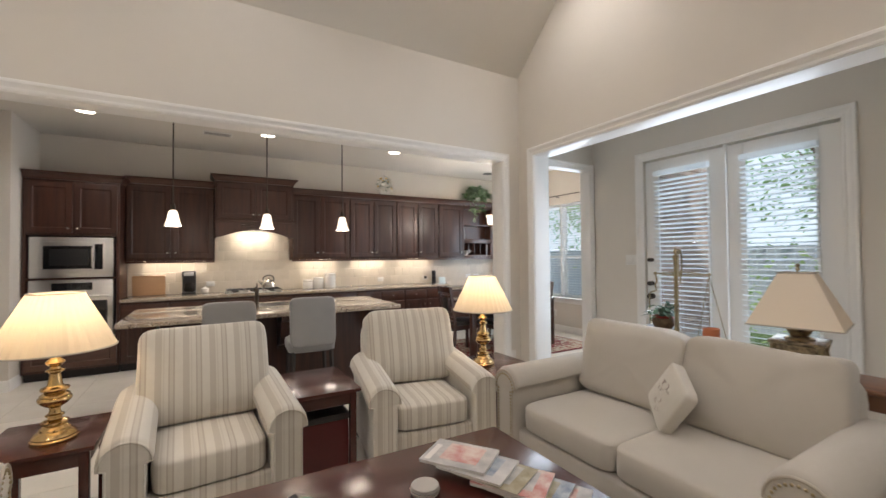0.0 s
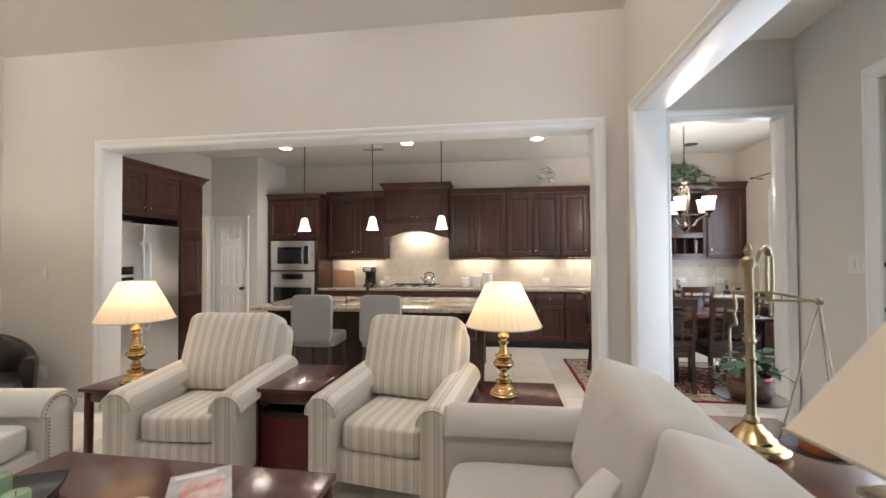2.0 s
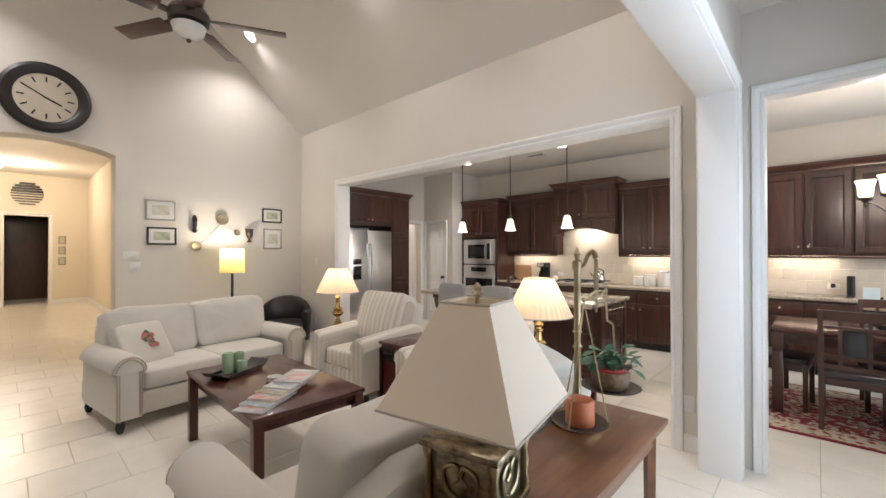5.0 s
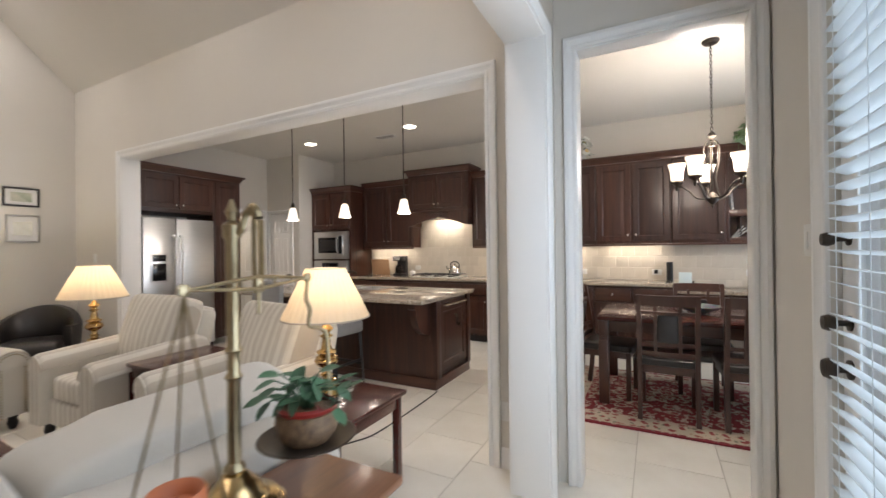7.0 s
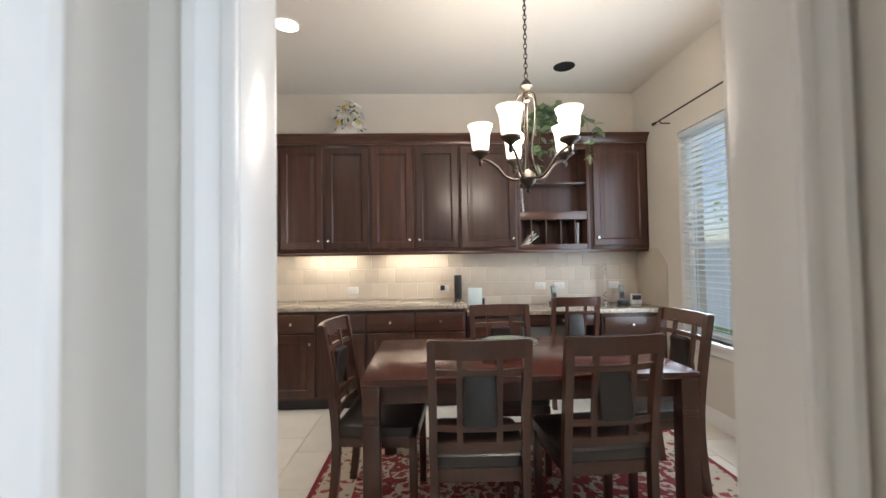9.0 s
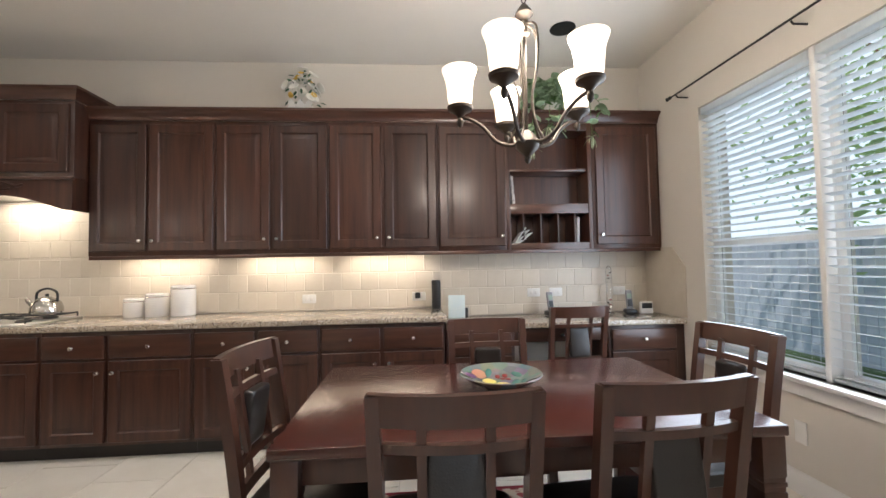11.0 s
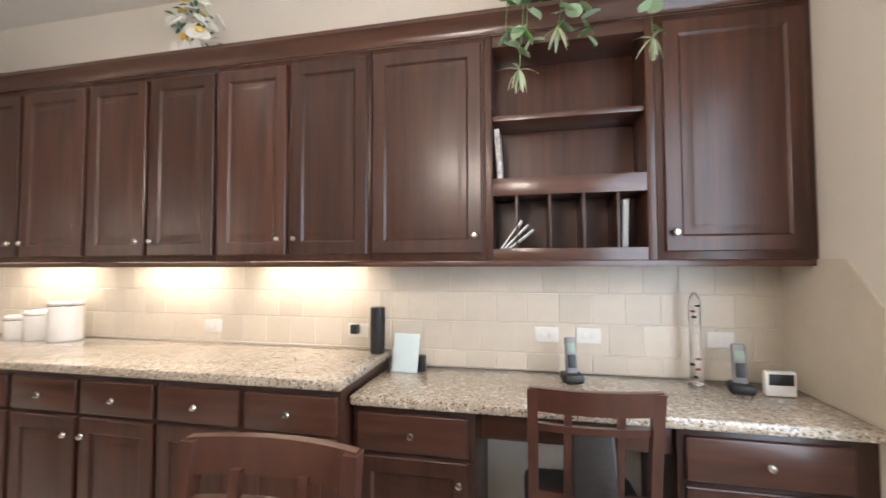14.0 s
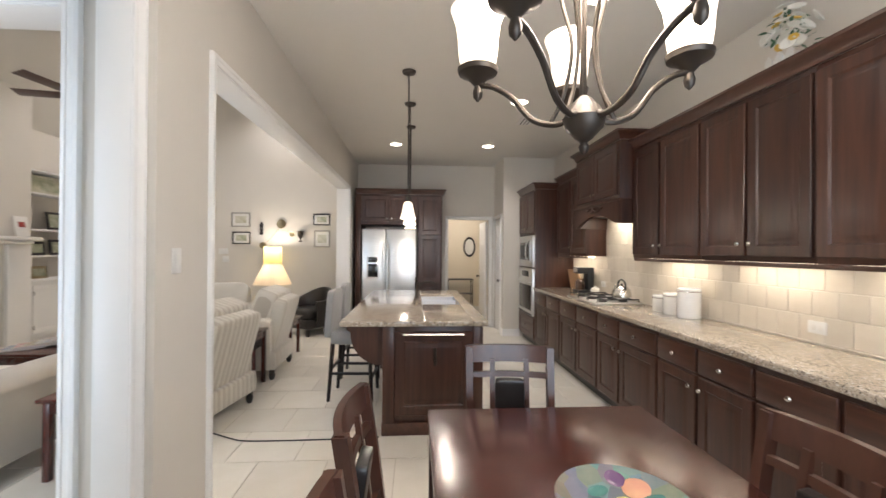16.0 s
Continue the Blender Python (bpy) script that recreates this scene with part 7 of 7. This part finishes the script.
# wall clock
ck = thing("wall_clock", "large round black-framed wall clock above the arch", "clock", at=pose(-2.788, 0.375, 3.18, 0, 90, 0))
part("frame", lathe([(0.36, 0), (0.385, 0.01), (0.385, 0.035), (0.35, 0.055), (0.30, 0.04), (0.275, 0.025), (0.265, 0.014)], 56, cap=False), BLACKWOOD, ck)
part("dial", lathe([(0.001, 0.012), (0.27, 0.011), (0.27, 0)], 48, cap=False), material("aged_dial", (0.56, 0.50, 0.40), 0.6, second=(0.44, 0.38, 0.29), scale=5), ck, "aged cream dial")
for i in range(12):
    a = math.radians(30 * i)
    bm = B(-0.008, 0.008, 0.175, 0.235, 0.0125, 0.0145)
    part("numeral", moved(bm, pose(0, 0, 0, 0, 0, 30 * i)), BLACKWOOD, ck)
part("hand", B(-0.007, 0.007, -0.03, 0.21, 0.015, 0.0175, 0.002), BLACK, ck, m=pose(0, 0, 0, 0, 0, 150))
part("hand", B(-0.009, 0.009, -0.03, 0.14, 0.018, 0.0205, 0.002), BLACK, ck, m=pose(0, 0, 0, 0, 0, -26))

# ceiling fan
FX, FY, FZ = 0.18, 0.97, 3.16
fan = thing("ceiling_fan", "dark brown five-blade ceiling fan with glass bowl light", "fan", at=pose(FX, FY, FZ))
part("downrod", tube([(0, 0, 0.10), (0, 0, vault(0.97) - FZ - 0.02)], 0.014, 10), BRONZE, fan)
part("canopy", lathe([(0.015, vault(0.97) - FZ - 0.10), (0.07, vault(0.97) - FZ - 0.05), (0.075, vault(0.97) - FZ - 0.02)], 20), BRONZE, fan)
part("motor", lathe([(0.06, -0.05), (0.13, -0.03), (0.14, 0.03), (0.12, 0.07), (0.05, 0.10), (0.02, 0.13)], 28), BRONZE, fan)
part("bowl", lathe([(0.002, -0.145), (0.05, -0.135), (0.10, -0.10), (0.115, -0.055), (0.11, -0.05)], 24), CERAMIC, fan, "white glass bowl")
part("finial", lathe([(0.002, -0.175), (0.014, -0.165), (0.018, -0.15), (0.004, -0.14)], 12), BRONZE, fan)
for i in range(5):
    a = 72 * i + 62
    b = part("blade", moved(B(0.20, 0.665, -0.068, 0.068, -0.004, 0.004, 0.003), pose(0, 0, 0, 12)), ESPRESSO, fan, m=pose(0, 0, 0, 0, 0, a))
    part("blade_iron", moved(B(0.11, 0.26, -0.03, 0.03, 0.0045, 0.012, 0.003), pose(0, 0, 0, 12)), BRONZE, b)

# recessed lamps in the vault: the first observed, the rest added unseen for light
for x, y in ((-2.15, 2.34), (0.15, 2.34), (2.3, 2.34), (-2.15, -0.44), (0.15, -0.44), (2.3, -0.44)):
    z = vault(y)
    downlight(x, y, z - 0.004, tilt=-43.5 if y > RIDGE_Y else 43.5)
    spot_light("downlight_beam", (x, y, z - 0.06), (x, y, 0), 80, SOFT, 140, 0.9, 0.06)

# switches by the dining doorway and the opening
for x, y, z, rz, n in ((4.189, 2.91, 1.37, -90, 3), (3.09, 3.621, 1.40, 180, 1), (2.87, 3.439, 0.35, 0, 1), (-2.3, 3.439, 1.30, 0, 1), (-2.3, 3.439, 0.35, 0, 1)):
    s = thing("light_switch", "white wall switch plate", "switch", "wall switches", at=pose(x, y, z, 0, 0, rz))
    w = 0.07 + 0.046 * (n - 1)
    part("plate", B(-w / 2, w / 2, -0.006, 0, -0.058, 0.058, 0.002), WHITE, s)
    for k in range(n):
        cx = (k - (n - 1) / 2) * 0.046
        part("rocker", B(cx - 0.016, cx + 0.016, -0.010, -0.006, -0.033, 0.033, 0.002), WHITE, s)

single("cover_plate", B(4.181, 4.1895, 2.835, 2.915, 1.467, 1.572, 0.002), WALL, "beige painted blank cover plate on the wall", "plate")

# fireplace and built-in shelves
fp = thing("fireplace", "white wooden fireplace mantel with dark firebox", "fireplace", at=pose(0.1, -1.12, 0))
bm = B(-1.0, -0.74, 0, 0.10, 0, 1.28, 0.006)
B(0.74, 1.0, 0, 0.10, 0, 1.28, 0.006, bm=bm)
B(-1.0, 1.0, 0, 0.10, 1.281, 1.50, 0.006, bm=bm)
part("surround", bm, TRIM, fp)
part("mantel_shelf", (lambda bm: B(-1.62, 1.2, 0.0, 0.22, 1.56, 1.61, 0.006, bm=B(-1.56, 1.12, 0.0, 0.14, 1.505, 1.559, 0.02, bm=bm)))(bmesh.new()), TRIM, fp)
part("side_pilaster", B(-1.60, -1.25, 0, 0.06, 0, 1.50, 0.006), TRIM, fp)
part("firebox", B(-0.739, 0.739, 0.001, 0.05, 0, 1.28), BLACK, fp, "black firebox front")
single("picture_card", B(-0.11, 0.11, -0.006, 0.006, 0, 0.30, 0.004), PAPER, "white framed floral card leaning on the mantel", "picture", m=pose(-1.32, -1.02, 1.611, 10))
single("red_flower_print", B(-0.05, 0.05, 0.008, 0.011, 0.14, 0.22, 0.001), REDP, "small red flower print on the card", "print", m=pose(-1.32, -1.02, 1.611, 10))
sh = thing("built_in_shelves", "white built-in cabinet with shelves beside the chimney", "shelves", at=pose(-2.17, -1.549, 0))
part("cabinet", B(-0.61, 0.61, 0, 0.42, 0.08, 0.92, 0.004), TRIM, sh)
part("plinth", B(-0.60, 0.60, 0.0, 0.36, 0, 0.079), TRIM, sh)
for x in (-0.3, 0.3):
    d = part("door", panel_door(0.56, 0.74, 0.018, 0.06), TRIM, sh, m=pose(x, 0.44, 0.5, 0, 0, 180))
    for z in (-0.28, 0.25):
        part("hinge", B(-0.275, -0.262, -0.004, 0.0, z - 0.03, z + 0.03), BRONZE, d)
part("top", B(-0.615, 0.615, 0, 0.45, 0.921, 0.955, 0.006), TRIM, sh)
for z in (1.30, 1.72, 2.3, 2.66):
    part("shelf", B(-0.61, 0.61, 0, 0.28, z, z + 0.03, 0.004), TRIM, sh)
for x, z, w, h, mt in ((-0.2, 1.331, 0.40, 0.26, BLACKWOOD), (0.25, 1.331, 0.3, 0.22, BLACKWOOD), (-0.15, 1.751, 0.42, 0.30, BLACKWOOD), (0.0, 2.331, 0.75, 0.30, ART1), (0.2, 0.956, 0.30, 0.2, OLDBRASS)):
    f = thing("framed_photo", "framed picture standing on the shelf", "picture", "shelf pictures", at=pose(-2.17 + x, -1.36, z, 8))
    part("frame", B(-w / 2, w / 2, -0.01, 0.01, 0, h, 0.004), mt, f)
    part("print", B(-w / 2 + 0.04, w / 2 - 0.04, 0.011, 0.013, 0.04, h - 0.04), ART2, f)

# foyer: ornament, small pictures, lamp, door casing
orn = thing("wall_ornament", "dark round cut-out ornament on the foyer wall", "ornament", at=pose(-12.33, 0.50, 3.05))
for i in range(9):
    z = -0.28 + i * 0.07
    hw = math.sqrt(max(0.0, 0.32 ** 2 - z * z))
    part("bar", B(0, 0.02, -hw, hw, z - (0.015 if i < 5 else 0.03), z + (0.015 if i < 5 else 0.03), 0.003), BLACKWOOD, orn)
for z in (1.2, 1.5, 1.8):
    f = thing("framed_photo", "small framed picture on the foyer wall", "picture", "foyer pictures", at=pose(-12.345, 1.2, z))
    part("frame", B(0, 0.02, -0.08, 0.08, -0.11, 0.11, 0.004), SILVER, f)
    part("print", B(0.021, 0.023, -0.05, 0.05, -0.08, 0.08), ART1, f)
casing("trim_foyer_far", 0.07, 0.92, 2.45, -12.35, "y", 1)
casing("trim_foyer_side", -5.6, -4.4, 2.45, 1.75, "x", -1)
d = thing("door_4", "white panelled double door in the foyer", "door", at=pose(-5.0, 1.745, 0), kind="structure")
for s in (-1, 1):
    part("leaf", moved(six_panel(0.59, 2.44, 0.01), pose(s * 0.3, -0.011, 0)), TRIM, d)
hl = thing("foyer_lamp", "white glass ceiling lamp in the foyer", "lamp", at=pose(-6.5, -0.15, 0))
part("bowl", lathe([(0.002, 2.78), (0.14, 2.82), (0.2, 2.9), (0.21, 2.95)], 24), FROST, hl)
part("rod", tube([(0, 0, 2.9), (0, 0, 3.59)], 0.012, 8), BRONZE, hl)
point_light("foyer_glow", (-6.5, -0.15, 2.6), 62, (1.0, 0.84, 0.62), 0.2)
# Unseen lamp with a glowing face, added to brighten the far foyer.
point_light("foyer_far_fill", (-10.5, 0.2, 3.2), 90, (1.0, 0.84, 0.62), 0.1)
cl = thing("foyer_downlight", "unseen lamp added to light the far foyer", "lamp", at=pose(-10.5, 0.2, 3.599))
part("ring", lathe([(0.001, -0.005), (0.09, -0.006), (0.1, 0.0)], 20, cap=False), BULB, cl)
# back hall furniture
tbl = thing("hall_table", "small dark metal hall table", "table", at=pose(-4.45, 5.75, 0))
part("tabletop", B(-0.16, 0.16, -0.3, 0.3, 0.78, 0.80, 0.003), BRONZE, tbl)
for sx in (-0.14, 0.14):
    for sy in (-0.28, 0.28):
        part("leg", tube([(sx, sy, 0), (sx, sy, 0.78)], 0.01, 6), BRONZE, tbl)
part("shelf", B(-0.15, 0.15, -0.29, 0.29, 0.45, 0.465, 0.003), BRONZE, tbl)
mi = thing("oval_frame", "dark oval frame on the hall wall", "picture", at=pose(-4.699, 6.0, 1.55, 0, 90, 0))
part("frame", lathe([(0.13, 0), (0.16, 0.005), (0.16, 0.02), (0.14, 0.025), (0.125, 0.012)], 32, cap=False), BLACKWOOD, mi, m=Matrix.Diagonal((1.5, 0.9, 1, 1)))
part("print", lathe([(0.001, 0.008), (0.13, 0.008)], 32, cap=False), PAPER, mi, m=Matrix.Diagonal((1.5, 0.9, 1, 1)))
# Fill light added to brighten the back hall; it has no fixture.
point_light("back_hall_fill", (-3.7, 5.4, 2.6), 30, (1.0, 0.93, 0.82), 0.1)

# cord lying across the floor to the island
pts = spline([(1.66, 2.98, 0.006), (1.72, 3.15, 0.006), (1.80, 3.30, 0.006), (1.855, 3.46, 0.006), (1.86, 3.9, 0.006), (1.85, 4.3, 0.006), (1.836, 4.44, 0.006)], 5)
single("power_cord", tube(pts, 0.005, 6), BLACK, "thin black power cord lying across the tiles", "cord")

# ---------------- outside ----------------
struct("ground", B(-60, 90, -60, 90, -0.30, -0.16), GRASS, "green lawn outside the house", "ground")
struct("pavement", B(4.36, 7.4, -6, 3.43, -0.16, -0.04), material("patio_concrete", (0.42, 0.40, 0.37), 0.85, second=(0.35, 0.33, 0.30), scale=6, bump=0.1), "pale concrete patio outside the french doors", "pavement")
# Unseen slab shading the rooms; cut back so sky light reaches the brick.
struct("roof", B(4.8, 6.3, 3.2, 7.7, 5.95, 6.1, bm=B(-15, 4.8, -2.6, 7.7, 5.95, 6.1)), material("roof_shingle", (0.10, 0.09, 0.08), 0.9, scale=20), "unseen roof slab that shades the house", "roof")
veneer = thing("brick_veneer", "red-brown brick outside wall of the dining end", "brick wall", at=pose(4.36, 3.30, -0.16), kind="structure")
part("mortar_bed", B(0, 2.3, 0.02, 0.139, 0, 3.2), MORTAR, veneer)
BR = finish(B(-0.097, 0.097, -0.03, 0.03, -0.031, 0.031, 0.004, seg=1), "brick", BRICK)
for r in range(31):
    for k in range(11):
        part("brick", BR, BRICK, veneer, m=pose(0.12 + k * 0.206 + (0.103 if r % 2 else 0) - 0.05, 0.02, 0.50 + r * 0.078))
fence = thing("garden_fence", "weathered grey-blue wooden garden fence", "fence", at=pose(9.6, 0, -0.16))
BD = finish(B(-0.012, 0.012, -0.07, 0.07, 0, 1.75, 0.002, seg=1), "board", FENCE)
for i in range(110):
    part("board", BD, FENCE, fence, m=pose(0, -4 + i * 0.15, 0))
for z in (0.4, 1.4):
    part("rail", B(0.013, 0.05, -4.1, 12.6, z, z + 0.09), FENCE, fence)


def clump(name, label, x, y, z, rx, ry, rz, count, seed, trunk=None):
    r = random.Random(seed)
    t = thing(name, label, "tree" if trunk else "bush", "garden plants", at=pose(x, y, -0.16))
    if trunk:
        part("trunk", tube([(0, 0, 0), (0.05, 0, trunk * 0.5), (0, 0.05, trunk + rz)], [0.14, 0.11, 0.05], 8), CHERRY, t)
        for k in range(5):
            a = k * 1.26
            part("limb", tube([(0, 0, trunk * 0.8), (rx * 0.4 * math.cos(a), ry * 0.4 * math.sin(a), trunk + rz * 0.3), (rx * 0.7 * math.cos(a), ry * 0.7 * math.sin(a), trunk + rz * 0.9)], [0.06, 0.04, 0.015], 6), CHERRY, t)
    verts, faces = [], []
    for i in range(count):
        u, v, q = r.gauss(0, 0.45), r.gauss(0, 0.45), r.gauss(0, 0.45)
        c = Vector((u * rx, v * ry, z + q * rz))
        d = Vector((r.uniform(-1, 1), r.uniform(-1, 1), r.uniform(-0.6, 0.6))).normalized()
        s = d.cross(Vector((r.uniform(-1, 1), r.uniform(-1, 1), 1))).normalized()
        l, w = r.uniform(0.05, 0.11), r.uniform(0.025, 0.05)
        k = len(verts)
        verts += [c - d * l, c + s * w, c + d * l, c - s * w]
        faces.append((k, k + 1, k + 2, k + 3))
    me = bpy.data.meshes.new("crown")
    me.from_pydata([tuple(v_) for v_ in verts], [], faces)
    me.materials.append(GARDEN if seed % 2 else GARDEND)
    part("crown", me, LEAF, t)


clump("tree", "leafy green garden tree", 9.0, 6.2, 3.2, 1.7, 2.2, 1.5, 4800, 1, 2.2)
clump("tree", "leafy green garden tree", 11.5, 2.4, 3.4, 2.2, 2.4, 1.8, 4200, 2, 2.4)
clump("shrub", "dense green garden shrub", 7.9, 1.2, 0.9, 0.7, 1.3, 0.9, 4000, 3)
clump("shrub", "dense green garden shrub", 8.4, 4.6, 0.7, 0.7, 1.0, 0.6, 3500, 5)
clump("tree", "leafy green garden tree", 12.5, 9.0, 3.4, 2.4, 2.4, 1.9, 5000, 6, 2.6)
clump("shrub", "dense green garden shrub", 7.6, -0.6, 1.2, 0.6, 0.9, 1.1, 3500, 7)

# glowing panel low behind the garden, in place of the bright sky
bk = bpy.data.materials.new("sky_glow_panel")
bk.use_nodes = True
bk.node_tree.nodes["Principled BSDF"].inputs["Base Color"].default_value = (0.8, 0.85, 0.9, 1)
bk.node_tree.nodes["Principled BSDF"].inputs["Emission Color"].default_value = (0.74, 0.89, 1.0, 1)
bk.node_tree.nodes["Principled BSDF"].inputs["Emission Strength"].default_value = 0.75
struct("backdrop", B(55, 55.2, -60, 70, -0.3, 40), bk, "glowing panel in place of the bright sky behind the garden", "backdrop")

# ---------------- tiles, laid last ----------------
# splashback: cream stone tiles in staggered rows
FIELD = [(-0.952, 3.90, 0.921, 1.40), (0.105, 1.175, 1.40, 1.86), (3.90, 5.762, 0.844, 1.40)]
sp = thing("splashback", "cream stone tile splashback in staggered rows", "splashback", kind="structure")
part("backing", (lambda bm: [B(a, b, 7.0842, 7.0995, c, d, bm=bm) for a, b, c, d in FIELD] and bm)(bmesh.new()), GROUT, sp)
TW, TH = 0.1567, 0.1513
cache = {}
for a, b, c, d in FIELD:
    r = math.floor((c - 0.934) / TH)
    while 0.934 + r * TH < d - 0.01:
        z0, z1 = max(c, 0.934 + r * TH), min(d, 0.934 + (r + 1) * TH)
        k = math.floor((a - (TW / 2 if r % 2 else 0)) / TW) - 1
        while k * TW + (TW / 2 if r % 2 else 0) < b:
            x0 = k * TW + (TW / 2 if r % 2 else 0)
            p, q = max(a, x0), min(b, x0 + TW)
            if q - p > 0.015 and z1 - z0 > 0.012:
                key = (round(q - p, 3), round(z1 - z0, 3))
                if key not in cache:
                    w, h = key[0] - 0.004, key[1] - 0.004
                    cache[key] = finish(B(-w / 2, w / 2, 0, 0.008, -h / 2, h / 2, 0.0025, seg=1), "tile", SPLASH)
                part("tile", cache[key], SPLASH, sp, m=pose((p + q) / 2, 7.0815, (z0 + z1) / 2))
            k += 1
        r += 1
# side splash on the window wall, with a cut corner
bm = extrude_profile([(7.08, 0.844), (6.548, 0.844), (6.548, 1.24), (6.70, 1.40), (7.08, 1.40)], 5.756, 5.7645, axis="x")
tagged(part("side_splash", bm, SPLASH), "cream stone splash on the window wall with a cut corner", "splashback", "", "structure")

# floor tiles, square, laid in staggered columns
S = 0.4705
SY = 0.4655
G = 0.006
TILE_ME = finish(B(-S / 2 + G / 2, S / 2 - G / 2, -SY / 2 + G / 2, SY / 2 - G / 2, -0.012, 0.0, 0.0015, seg=1), "tile", TILE)
floor = bpy.data.objects["floor"]
far = bmesh.new()
near = 0
for i in range(7, -37, -1):
    x = 2.627 + (i + 0.5) * S
    for j in range(-13, 9):
        y = 3.42 + (j + 0.5) * SY + (SY / 2 if i % 2 else 0)
        if x > 6.1 or x < -14.5 or y < -2.0 - SY / 2 or y > 7.4:
            continue
        inside = -3.1 < x < 5.7 and -0.9 < y < 7.0
        if inside and near < 300:
            part("tile", TILE_ME, TILE, floor, m=pose(x, y, 0))
            near += 1
        else:
            B(x - S / 2 + G / 2, x + S / 2 - G / 2, y - SY / 2 + G / 2, y + SY / 2 - G / 2, -0.012, 0.0, bm=far)
tagged(part("tile_field", far, TILE, floor), "", "", "", "stuff")
